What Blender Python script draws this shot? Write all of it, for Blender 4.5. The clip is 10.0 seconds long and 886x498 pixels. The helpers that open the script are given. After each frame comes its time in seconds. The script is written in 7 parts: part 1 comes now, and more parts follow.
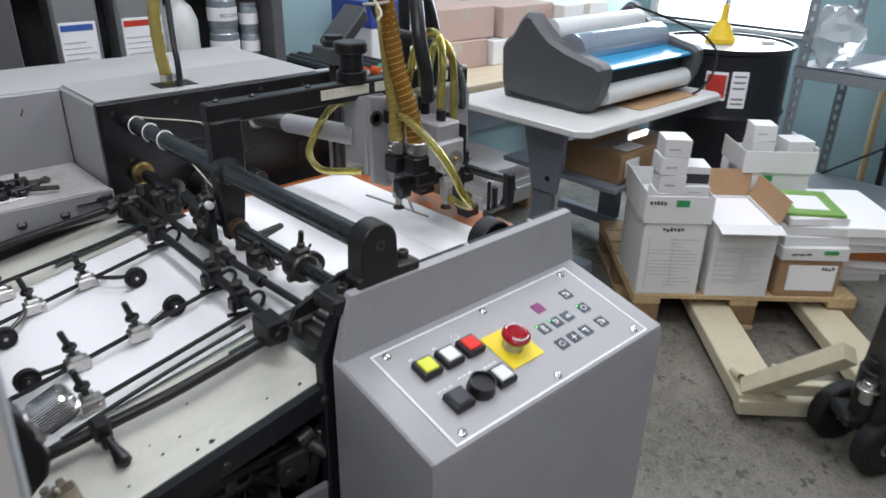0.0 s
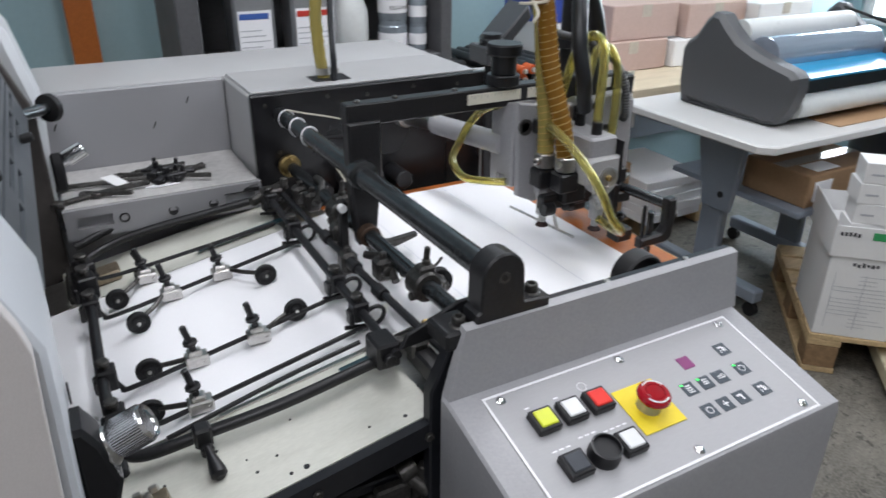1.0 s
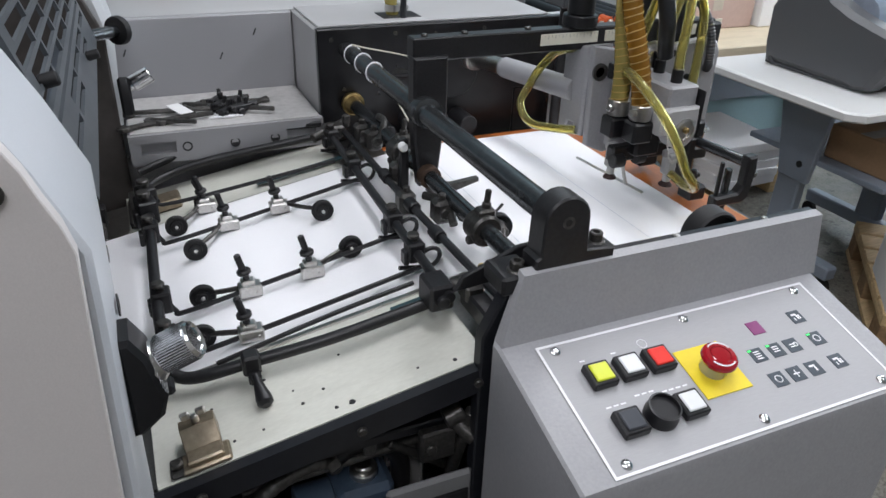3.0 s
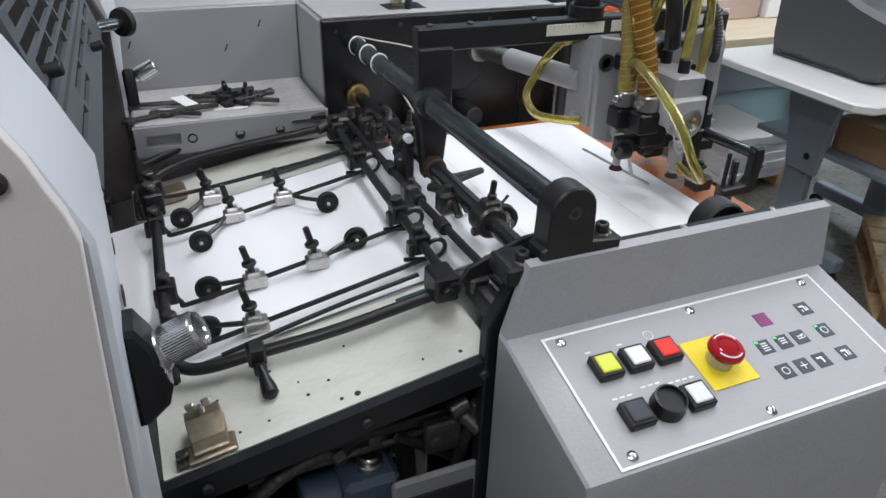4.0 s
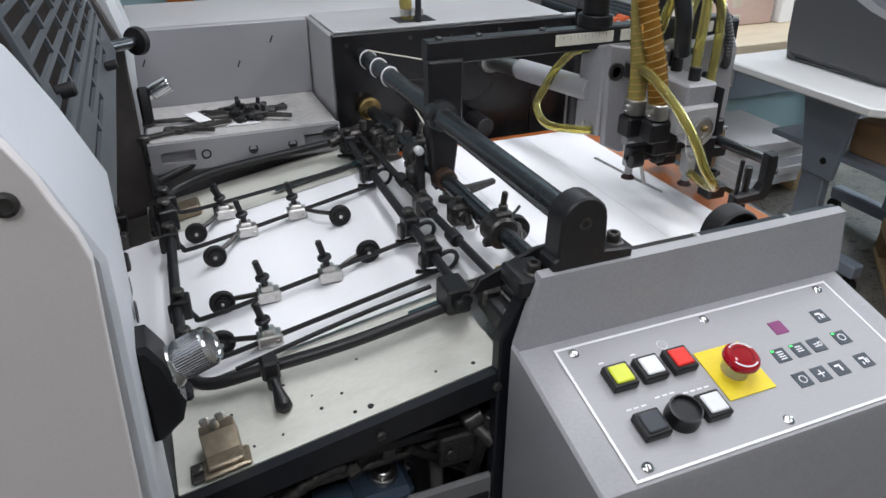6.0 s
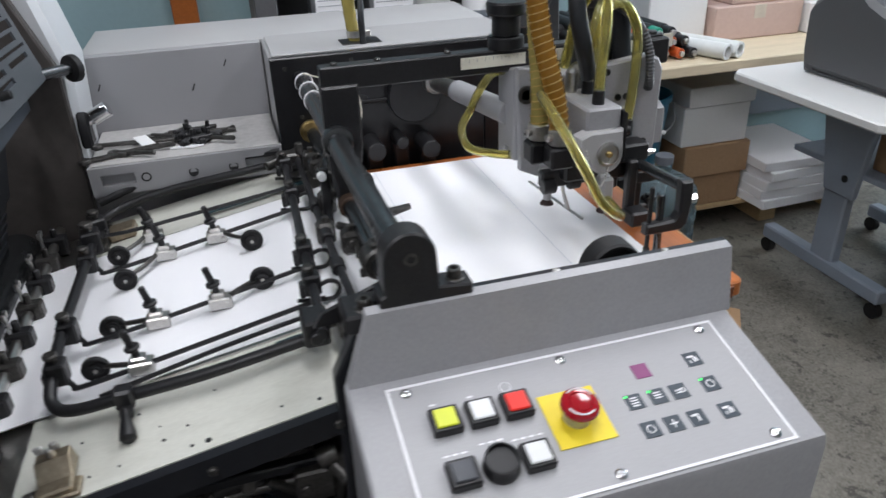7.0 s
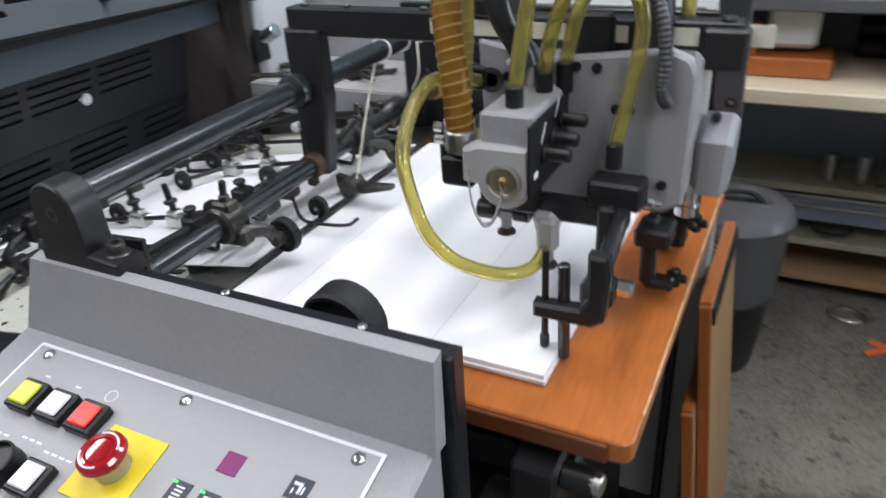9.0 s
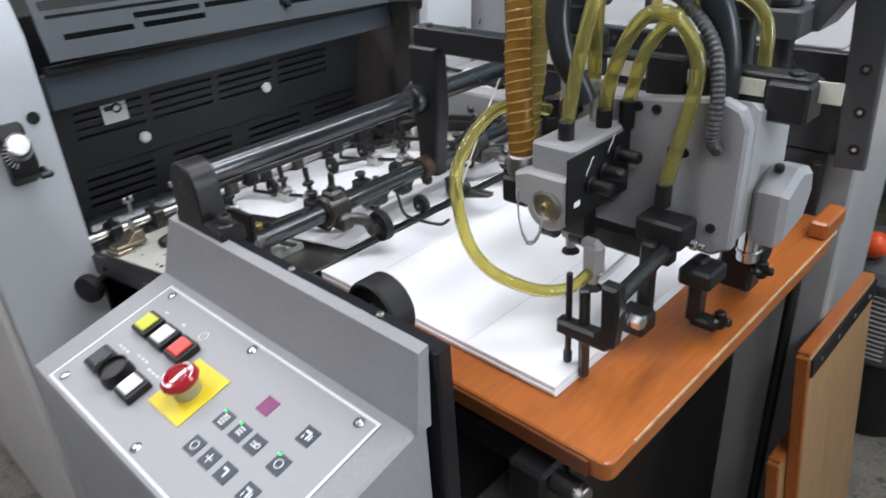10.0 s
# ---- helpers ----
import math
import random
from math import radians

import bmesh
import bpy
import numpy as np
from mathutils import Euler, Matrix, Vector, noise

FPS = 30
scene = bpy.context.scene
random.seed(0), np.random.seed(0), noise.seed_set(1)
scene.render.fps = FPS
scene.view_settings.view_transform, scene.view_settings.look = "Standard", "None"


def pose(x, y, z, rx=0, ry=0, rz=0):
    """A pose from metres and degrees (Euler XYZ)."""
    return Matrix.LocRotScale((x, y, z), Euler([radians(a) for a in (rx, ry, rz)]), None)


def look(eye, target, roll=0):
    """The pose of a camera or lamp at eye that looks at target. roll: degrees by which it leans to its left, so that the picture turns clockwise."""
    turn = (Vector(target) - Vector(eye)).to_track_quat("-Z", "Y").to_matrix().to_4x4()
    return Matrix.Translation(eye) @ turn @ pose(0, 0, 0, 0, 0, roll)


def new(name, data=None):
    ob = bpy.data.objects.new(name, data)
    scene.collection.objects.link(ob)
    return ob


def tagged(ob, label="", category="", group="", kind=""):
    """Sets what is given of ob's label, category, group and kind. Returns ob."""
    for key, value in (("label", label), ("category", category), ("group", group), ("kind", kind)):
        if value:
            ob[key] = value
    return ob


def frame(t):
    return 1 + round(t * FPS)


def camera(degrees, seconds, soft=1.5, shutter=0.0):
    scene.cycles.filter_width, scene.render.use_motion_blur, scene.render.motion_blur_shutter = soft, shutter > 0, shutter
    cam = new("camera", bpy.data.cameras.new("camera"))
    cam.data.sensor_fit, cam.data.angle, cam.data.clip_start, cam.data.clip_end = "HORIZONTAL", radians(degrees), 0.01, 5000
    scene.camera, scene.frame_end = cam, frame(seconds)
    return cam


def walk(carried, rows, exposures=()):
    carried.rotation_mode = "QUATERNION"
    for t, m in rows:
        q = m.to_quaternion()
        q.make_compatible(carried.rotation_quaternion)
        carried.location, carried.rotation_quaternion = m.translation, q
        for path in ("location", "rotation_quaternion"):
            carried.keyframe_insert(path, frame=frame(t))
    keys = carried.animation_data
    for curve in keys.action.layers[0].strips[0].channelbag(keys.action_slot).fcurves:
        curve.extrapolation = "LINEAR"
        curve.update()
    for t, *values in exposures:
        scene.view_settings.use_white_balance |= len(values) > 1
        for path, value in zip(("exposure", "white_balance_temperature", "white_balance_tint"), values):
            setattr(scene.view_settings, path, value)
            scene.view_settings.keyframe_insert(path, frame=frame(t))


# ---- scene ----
cam = camera(63.3, 10.0, shutter=0.5)
PATH = [
    (0, (0.169, 0.403, 1.363), (1.41, 1.725, 0.521), 1.0),
    (0.5, (0.256, 0.437, 1.369), (1.365, 1.874, 0.529), 0.6),
    (1, (0.258, 0.464, 1.363), (1.139, 2.036, 0.495), 0.6),
    (1.5, (0.236, 0.491, 1.34), (1.07, 2.069, 0.438), 1.7),
    (2, (0.255, 0.492, 1.338), (1.063, 2.055, 0.387), 2.6),
    (2.5, (0.264, 0.482, 1.334), (1.009, 2.07, 0.372), 2.4),
    (4, (0.266, 0.483, 1.327), (0.966, 2.074, 0.338), 1.7),
    (4.5, (0.263, 0.49, 1.326), (0.948, 2.088, 0.337), 1.2),
    (5, (0.267, 0.491, 1.329), (0.938, 2.103, 0.356), 1.1),
    (5.2, (0.263, 0.491, 1.329), (0.927, 2.11, 0.36), 0.9),
    (6.3, (0.283, 0.466, 1.329), (0.939, 2.092, 0.367), -0.3),
    (6.5, (0.351, 0.44, 1.341), (0.961, 2.09, 0.389), -1.1),
    (7, (0.505, 0.431, 1.336), (0.993, 2.13, 0.4), -2.1),
    (7.5, (0.718, 0.515, 1.273), (1.022, 2.254, 0.333), -3.0),
    (8, (0.933, 0.575, 1.239), (1.018, 2.289, 0.213), -4.9),
    (8.5, (1.143, 0.599, 1.251), (0.656, 2.242, 0.22), -7.3),
    (9, (1.19, 0.674, 1.257), (0.368, 2.223, 0.296), -3.8),
    (9.5, (1.283, 0.703, 1.287), (0.178, 2.099, 0.377), -3.0),
    (10, (1.346, 0.704, 1.3), (0.088, 1.937, 0.353), -4.0),
]
EXPOSURES = ((0, 0.0, 6500, 13), (7, 0.0, 6500, 13), (8, -0.12, 6500, 13), (8.5, 0.07, 6500, 13), (9, 0.14, 6500, 13), (10, 0.14, 6500, 13))
walk(cam, [(t, look(eye, target, roll)) for t, eye, target, roll in PATH], EXPOSURES)

# ---- light ----
world = bpy.data.worlds.new("daylight")
scene.world = world
world.use_nodes = True
wn = world.node_tree
sky = wn.nodes.new("ShaderNodeTexSky")
sky.sky_type, sky.sun_disc = "NISHITA", False
sky.sun_elevation, sky.sun_rotation = radians(45), radians(60)
wn.links.new(sky.outputs["Color"], wn.nodes["Background"].inputs["Color"])
wn.nodes["Background"].inputs["Strength"].default_value = 0.12


def area_lamp(name, eye, target, sx, sy, watts, colour):
    data = bpy.data.lights.new(name, "AREA")
    data.shape, data.size, data.size_y, data.energy, data.color = "RECTANGLE", sx, sy, watts, colour
    ob = new(name, data)
    ob.matrix_world = look(eye, target)
    return ob


# fluorescent ceiling fittings, and the daylight of the window
TUBES = ((-1.3, 0.75, 23), (-0.2, -0.25, 22), (0.75, 1.35, 18), (1.75, 2.15, 22), (2.3, 0.2, 22), (3.3, 1.5, 12))
for lx, ly, watts in TUBES:
    area_lamp("tube_light", (lx, ly, 2.695), (lx, ly + 0.0001, 0), 0.3, 1.25, watts, (0.93, 0.957, 1.0))
area_lamp("window_light", (4.37, 2.52, 1.38), (0.5, 2.0, 1.0), 1.0, 1.1, 40, (0.82, 0.91, 1.0))

# ---- materials ----
def mat(name, colour, rough=0.5, metal=0.0, grain=0.0, scale=60.0, stain=0.0, stain_scale=6.0, bump=0.0, stain_colour=None, trans=0.0, ior=1.45, alpha=1.0, streak=None, coat=0.0, vary=0.0):
    """A surface with fine grain, larger stains, and a little relief, all in metres."""
    m = bpy.data.materials.new(name)
    m.use_nodes = True
    t = m.node_tree
    b = t.nodes["Principled BSDF"]
    b.inputs["Roughness"].default_value, b.inputs["Metallic"].default_value = rough, metal
    b.inputs["Transmission Weight"].default_value, b.inputs["IOR"].default_value = trans, ior
    b.inputs["Coat Weight"].default_value = coat
    b.inputs["Alpha"].default_value = alpha
    base = (*colour, 1)
    co = t.nodes.new("ShaderNodeTexCoord")
    src = co.outputs["Object"]
    if streak:
        mp = t.nodes.new("ShaderNodeMapping")
        mp.inputs["Scale"].default_value = streak
        t.links.new(src, mp.inputs["Vector"])
        src = mp.outputs["Vector"]
    fine = t.nodes.new("ShaderNodeTexNoise")
    fine.inputs["Scale"].default_value, fine.inputs["Detail"].default_value = scale, 4
    t.links.new(src, fine.inputs["Vector"])
    big = t.nodes.new("ShaderNodeTexNoise")
    big.inputs["Scale"].default_value, big.inputs["Detail"].default_value, big.inputs["Roughness"].default_value = stain_scale, 6, 0.65
    t.links.new(src, big.inputs["Vector"])
    g = t.nodes.new("ShaderNodeMapRange")
    g.inputs["From Min"].default_value, g.inputs["From Max"].default_value = 0.25, 0.75
    g.inputs["To Min"].default_value, g.inputs["To Max"].default_value = 1 - grain, 1 + grain
    t.links.new(fine.outputs["Fac"], g.inputs["Value"])
    mul = t.nodes.new("ShaderNodeMix")
    mul.data_type, mul.blend_type = "RGBA", "MULTIPLY"
    mul.inputs["Factor"].default_value = 1
    mul.inputs[6].default_value = base
    t.links.new(g.outputs["Result"], mul.inputs[7])
    out = mul.outputs[2]
    if stain:
        sc = stain_colour or tuple(c * 0.45 for c in colour)
        r = t.nodes.new("ShaderNodeMapRange")
        r.inputs["From Min"].default_value, r.inputs["From Max"].default_value = 0.5, 0.72
        r.inputs["To Max"].default_value = stain
        t.links.new(big.outputs["Fac"], r.inputs["Value"])
        mx = t.nodes.new("ShaderNodeMix")
        mx.data_type = "RGBA"
        mx.inputs[7].default_value = (*sc, 1)
        t.links.new(r.outputs["Result"], mx.inputs["Factor"])
        t.links.new(out, mx.inputs[6])
        out = mx.outputs[2]
    if vary:
        oi = t.nodes.new("ShaderNodeObjectInfo")
        hv = t.nodes.new("ShaderNodeHueSaturation")
        vr = t.nodes.new("ShaderNodeMapRange")
        vr.inputs["To Min"].default_value, vr.inputs["To Max"].default_value = 1 - vary, 1 + vary
        t.links.new(oi.outputs["Random"], vr.inputs["Value"])
        t.links.new(vr.outputs["Result"], hv.inputs["Value"])
        t.links.new(out, hv.inputs["Color"])
        out = hv.outputs["Color"]
    t.links.new(out, b.inputs["Base Color"])
    rr = t.nodes.new("ShaderNodeMapRange")
    rr.inputs["To Min"].default_value, rr.inputs["To Max"].default_value = max(rough - 0.08, 0), min(rough + 0.08, 1)
    t.links.new(big.outputs["Fac"], rr.inputs["Value"])
    t.links.new(rr.outputs["Result"], b.inputs["Roughness"])
    if bump:
        bp = t.nodes.new("ShaderNodeBump")
        bp.inputs["Strength"].default_value, bp.inputs["Distance"].default_value = 0.6, bump
        t.links.new(fine.outputs["Fac"], bp.inputs["Height"])
        t.links.new(bp.outputs["Normal"], b.inputs["Normal"])
    return m


def glow(name, colour, strength):
    m = bpy.data.materials.new(name)
    m.use_nodes = True
    b = m.node_tree.nodes["Principled BSDF"]
    b.inputs["Base Color"].default_value = (*colour, 1)
    b.inputs["Emission Color"].default_value, b.inputs["Emission Strength"].default_value = (*colour, 1), strength
    return m


GREY = mat("grey_enamel", (0.305, 0.305, 0.317), 0.42, grain=0.05, scale=900, stain=0.10, stain_scale=5, bump=0.0003)
GREY2 = mat("hammered_grey_paint", (0.315, 0.315, 0.326), 0.36, grain=0.06, scale=260, stain=0.12, stain_scale=9, bump=0.0004)
COVER = mat("pale_machine_paint", (0.385, 0.385, 0.388), 0.4, grain=0.03, scale=700, stain=0.06, stain_scale=4, bump=0.0002)
BEIGE = mat("warm_grey_cover_paint", (0.62, 0.585, 0.57), 0.45, grain=0.03, scale=800, stain=0.05, stain_scale=3, bump=0.0002)
CREAM = mat("worn_cream_rail_paint", (0.60, 0.60, 0.54), 0.35, grain=0.05, scale=300, stain=0.35, stain_scale=14, stain_colour=(0.33, 0.32, 0.27), streak=(0.35, 1, 1))
BLACK = mat("blackened_steel", (0.013, 0.013, 0.0145), 0.38, grain=0.3, scale=220, stain=0.22, stain_scale=15, stain_colour=(0.038, 0.038, 0.038), bump=0.0003)
BLACKP = mat("black_frame_paint", (0.012, 0.013, 0.0165), 0.32, grain=0.2, scale=120, stain=0.2, stain_scale=10, stain_colour=(0.035, 0.035, 0.035))
ROD = mat("polished_dark_rod", (0.10, 0.106, 0.112), 0.25, metal=0.85, grain=0.2, scale=150, stain=0.3, stain_scale=20, stain_colour=(0.02, 0.02, 0.02))
STEEL = mat("machined_steel", (0.55, 0.54, 0.52), 0.3, metal=1.0, grain=0.1, scale=300, stain=0.3, stain_scale=25, stain_colour=(0.25, 0.23, 0.2))
OILY = mat("oily_cast_steel", (0.085, 0.082, 0.078), 0.36, metal=0.7, grain=0.35, scale=200, stain=0.55, stain_scale=30, stain_colour=(0.025, 0.023, 0.021), bump=0.0004)
CHROME = mat("chrome", (0.75, 0.75, 0.76), 0.14, metal=1.0, grain=0.05)
BRASS = mat("dull_brass", (0.36, 0.26, 0.11), 0.38, metal=0.9, grain=0.2, scale=120, stain=0.4, stain_scale=20)
BRONZE = mat("bronze_block", (0.36, 0.30, 0.22), 0.35, metal=0.8, grain=0.2, scale=160, stain=0.4, stain_scale=25)
RUBBER = mat("black_rubber", (0.009, 0.009, 0.01), 0.6, grain=0.2, scale=200, bump=0.0003)
PLASTIC = mat("black_plastic", (0.009, 0.009, 0.0105), 0.4, grain=0.1)
PAPER = mat("white_paper", (0.885, 0.885, 0.905), 0.75, grain=0.015, scale=400)
CARD = mat("brown_cardboard", (0.40, 0.25, 0.14), 0.8, grain=0.08, scale=90, stain=0.15, stain_scale=6, vary=0.12)
WHITECARD = mat("white_carton_board", (0.74, 0.74, 0.74), 0.7, grain=0.02, scale=120, stain=0.06, stain_scale=5, vary=0.05)
WOOD = mat("varnished_pile_board", (0.40, 0.12, 0.027), 0.3, grain=0.13, scale=34, stain=0.3, stain_scale=5, stain_colour=(0.30, 0.075, 0.016), streak=(6, 0.8, 6), coat=0.3)
WOODEDGE = mat("dark_board_edge", (0.16, 0.05, 0.018), 0.35, grain=0.3, scale=40, stain=0.4, stain_scale=12, streak=(1, 1, 12))
PLY = mat("plain_plywood", (0.42, 0.25, 0.125), 0.5, grain=0.15, scale=20, stain=0.2, stain_scale=3, streak=(8, 8, 0.8))
PINE = mat("pale_pine", (0.55, 0.40, 0.22), 0.7, grain=0.2, scale=16, stain=0.25, stain_scale=5, streak=(1, 10, 10))
# South and west walls are unseen; this grey is set to cut fill light.
WALLGREY = mat("unseen_wall_grey", (0.40, 0.39, 0.37), 0.7, grain=0.03, scale=60, stain=0.08, stain_scale=2, bump=0.0005)
WALLBLUE = mat("blue_wall_paint", (0.30, 0.44, 0.48), 0.7, grain=0.03, scale=60, stain=0.08, stain_scale=2, bump=0.0005)
# Unseen ceiling, toned down to bounce less light.
CEIL = mat("unseen_ceiling_grey", (0.58, 0.58, 0.56), 0.9, grain=0.05, scale=80)
LAMINATE = mat("pale_grey_laminate", (0.62, 0.62, 0.61), 0.4, grain=0.03, scale=300, stain=0.05)
LEGGREY = mat("blue_grey_steel_leg", (0.26, 0.30, 0.36), 0.45, grain=0.05, scale=200, stain=0.15)



def concrete():
    """Worn concrete: mottled grey, dark specks and smears, and one brown dried puddle by the feeder."""
    m = bpy.data.materials.new("worn_concrete_floor")
    m.use_nodes = True
    t = m.node_tree
    b = t.nodes["Principled BSDF"]
    co = t.nodes.new("ShaderNodeTexCoord").outputs["Object"]

    def noise_tex(scale, detail=6, rough=0.6, src=co):
        n = t.nodes.new("ShaderNodeTexNoise")
        n.inputs["Scale"].default_value, n.inputs["Detail"].default_value, n.inputs["Roughness"].default_value = scale, detail, rough
        t.links.new(src, n.inputs["Vector"])
        return n.outputs["Fac"]

    def ramp(v, a, c, lo=0.0, hi=1.0):
        r = t.nodes.new("ShaderNodeMapRange")
        for k, w in (("From Min", a), ("From Max", c), ("To Min", lo), ("To Max", hi)):
            r.inputs[k].default_value = w
        t.links.new(v, r.inputs["Value"])
        return r.outputs["Result"]

    def blend(fac, one, two):
        x = t.nodes.new("ShaderNodeMix")
        x.data_type = "RGBA"
        t.links.new(fac, x.inputs["Factor"])
        for k, c in ((6, one), (7, two)):
            if isinstance(c, tuple):
                x.inputs[k].default_value = (*c, 1)
            else:
                t.links.new(c, x.inputs[k])
        return x.outputs[2]
    base = blend(ramp(noise_tex(2.2), 0.38, 0.62), (0.082, 0.075, 0.062), (0.185, 0.172, 0.145))
    base = blend(ramp(noise_tex(9), 0.50, 0.60, 0, 0.45), base, (0.085, 0.078, 0.065))
    base = blend(ramp(noise_tex(26, 8, 0.75), 0.47, 0.56, 0, 0.45), base, (0.21, 0.197, 0.17))
    base = blend(ramp(noise_tex(48, 6, 0.75), 0.58, 0.61, 0, 0.85), base, (0.04, 0.037, 0.033))
    base = blend(ramp(noise_tex(110, 3), 0.42, 0.62, 0, 0.4), base, (0.29, 0.275, 0.235))
    geo = t.nodes.new("ShaderNodeVectorMath")
    geo.operation = "DISTANCE"
    geo.inputs[1].default_value = (1.46, 1.74, 0)
    wob = t.nodes.new("ShaderNodeTexNoise")
    wob.inputs["Scale"].default_value, wob.inputs["Detail"].default_value = 5, 5
    t.links.new(co, wob.inputs["Vector"])
    add = t.nodes.new("ShaderNodeVectorMath")
    add.operation = "MULTIPLY_ADD"
    t.links.new(wob.outputs["Color"], add.inputs[0])
    add.inputs[1].default_value = (0.34, 0.34, 0)
    sub = t.nodes.new("ShaderNodeVectorMath")
    sub.operation = "SUBTRACT"
    sub.inputs[1].default_value = (0.17, 0.17, 0)
    t.links.new(co, sub.inputs[0])
    t.links.new(sub.outputs[0], add.inputs[2])
    t.links.new(add.outputs[0], geo.inputs[0])
    base = blend(ramp(geo.outputs["Value"], 0.25, 0.275, 0.55, 0), base, (0.04, 0.034, 0.022))
    base = blend(ramp(geo.outputs["Value"], 0.228, 0.248, 0.8, 0), base, (0.105, 0.082, 0.043))
    base = blend(ramp(noise_tex(14, 6, 0.7), 0.58, 0.62, 0, 0.75), base, (0.035, 0.031, 0.026))
    t.links.new(base, b.inputs["Base Color"])
    t.links.new(ramp(noise_tex(6), 0.3, 0.7, 0.35, 0.7), b.inputs["Roughness"])
    bp = t.nodes.new("ShaderNodeBump")
    bp.inputs["Strength"].default_value, bp.inputs["Distance"].default_value = 0.5, 0.001
    t.links.new(noise_tex(60), bp.inputs["Height"])
    t.links.new(bp.outputs["Normal"], b.inputs["Normal"])
    return m


FLOORM = concrete()


# ---- geometry ----
class Geo:
    """Collects faces of one mesh."""

    def __init__(self):
        self.v, self.f = [], []

    def add(self, verts, faces, m=None):
        n = len(self.v)
        self.v += [tuple(m @ Vector(p)) for p in verts] if m else [tuple(p) for p in verts]
        self.f += [tuple(n + i for i in q) for q in faces]
        return self

    def box(self, x0, x1, y0, y1, z0, z1, b=0.002, m=None):
        b = min(b, (x1 - x0) * 0.45, (y1 - y0) * 0.45, (z1 - z0) * 0.45)
        lo, hi = (x0, y0, z0), (x1, y1, z1)
        verts, idx = [], {}
        for s in ((i, j, k) for i in (0, 1) for j in (0, 1) for k in (0, 1)):
            c = [hi[a] if s[a] else lo[a] for a in range(3)]
            for a in range(3):
                p = [c[e] if e == a else c[e] - b * (1 if s[e] else -1) for e in range(3)]
                idx[s, a] = len(verts)
                verts.append(p)
        faces = []
        for a in range(3):
            u, w = (a + 1) % 3, (a + 2) % 3
            for side in (0, 1):
                q = []
                for i, j in ((0, 0), (1, 0), (1, 1), (0, 1)):
                    s = [0, 0, 0]
                    s[a], s[u], s[w] = side, i, j
                    q.append(idx[tuple(s), a])
                faces.append(q if side else q[::-1])
            for i, j in ((0, 0), (1, 0), (1, 1), (0, 1)):
                s0, s1 = [0, 0, 0], [0, 0, 0]
                s0[u], s0[w], s1[u], s1[w], s1[a] = i, j, i, j, 1
                s0, s1 = tuple(s0), tuple(s1)
                q = [idx[s0, u], idx[s1, u], idx[s1, w], idx[s0, w]]
                faces.append(q if i == j else q[::-1])
        for s in ((i, j, k) for i in (0, 1) for j in (0, 1) for k in (0, 1)):
            q = [idx[s, 0], idx[s, 1], idx[s, 2]]
            faces.append(q if sum(s) % 2 else q[::-1])
        return self.add(verts, faces, m)

    def rings(self, rings, closed=False, caps=True, m=None):
        n, verts, faces = len(rings[0]), [p for r in rings for p in r], []
        k = len(rings)
        for i in range(k if closed else k - 1):
            a, c = i * n, ((i + 1) % k) * n
            faces += [(a + j, a + (j + 1) % n, c + (j + 1) % n, c + j) for j in range(n)]
        if caps and not closed:
            faces += [tuple(range(n))[::-1], tuple((k - 1) * n + j for j in range(n))]
        return self.add(verts, faces, m)

    def lathe(self, profile, p, q, seg=20, m=None):
        """Turns (radius, way along) pairs about the line from p to q; ways are in metres from p."""
        p, q = Vector(p), Vector(q)
        w = (q - p).normalized()
        u = w.orthogonal().normalized()
        v = w.cross(u)
        rings = []
        for r, h in profile:
            r = max(r, 1e-5)
            rings.append([p + w * h + (u * math.cos(a) + v * math.sin(a)) * r for a in (2 * math.pi * i / seg for i in range(seg))])
        return self.rings(rings, m=m)

    def cyl(self, p, q, r, seg=16, b=0.0015, r2=None, m=None):
        h = (Vector(q) - Vector(p)).length
        r2 = r if r2 is None else r2
        b = min(b, h * 0.4, r * 0.4)
        return self.lathe([(r - b, 0), (r, b), (r2, h - b), (r2 - b, h)], p, q, seg, m)

    def pipe(self, p, q, r, wall, seg=20, m=None):
        h = (Vector(q) - Vector(p)).length
        w = (Vector(q) - Vector(p)).normalized()
        u = w.orthogonal().normalized()
        v = w.cross(u)
        rings = [[Vector(p) + w * d + (u * math.cos(a) + v * math.sin(a)) * rr for a in (2 * math.pi * i / seg for i in range(seg))]
                 for rr, d in ((r, 0), (r, h), (r - wall, h), (r - wall, 0))]
        return self.rings(rings, closed=True, m=m)

    def tube(self, pts, r, seg=10, smooth=6, ridge=0.0, pitch=1, m=None):
        """A round rod or hose along a smooth curve through pts."""
        P = [Vector(p) for p in pts]
        if smooth > 1 and len(P) > 2:
            E = [P[0] * 2 - P[1], *P, P[-1] * 2 - P[-2]]
            out = []
            for i in range(1, len(E) - 2):
                for s in range(smooth):
                    t = s / smooth
                    a, b, c, d = E[i - 1], E[i], E[i + 1], E[i + 2]
                    out.append(0.5 * (2 * b + (c - a) * t + (2 * a - 5 * b + 4 * c - d) * t * t + (3 * b - a - 3 * c + d) * t ** 3))
            P = out + [E[-2]]
        rings, u = [], None
        for i, p in enumerate(P):
            w = (P[min(i + 1, len(P) - 1)] - P[max(i - 1, 0)]).normalized()
            u = w.orthogonal().normalized() if u is None else (u - w * u.dot(w)).normalized()
            v = w.cross(u)
            rr = r + (ridge if (i // pitch) % 2 else 0)
            rings.append([p + (u * math.cos(a) + v * math.sin(a)) * rr for a in (2 * math.pi * j / seg for j in range(seg))])
        return self.rings(rings, m=m)

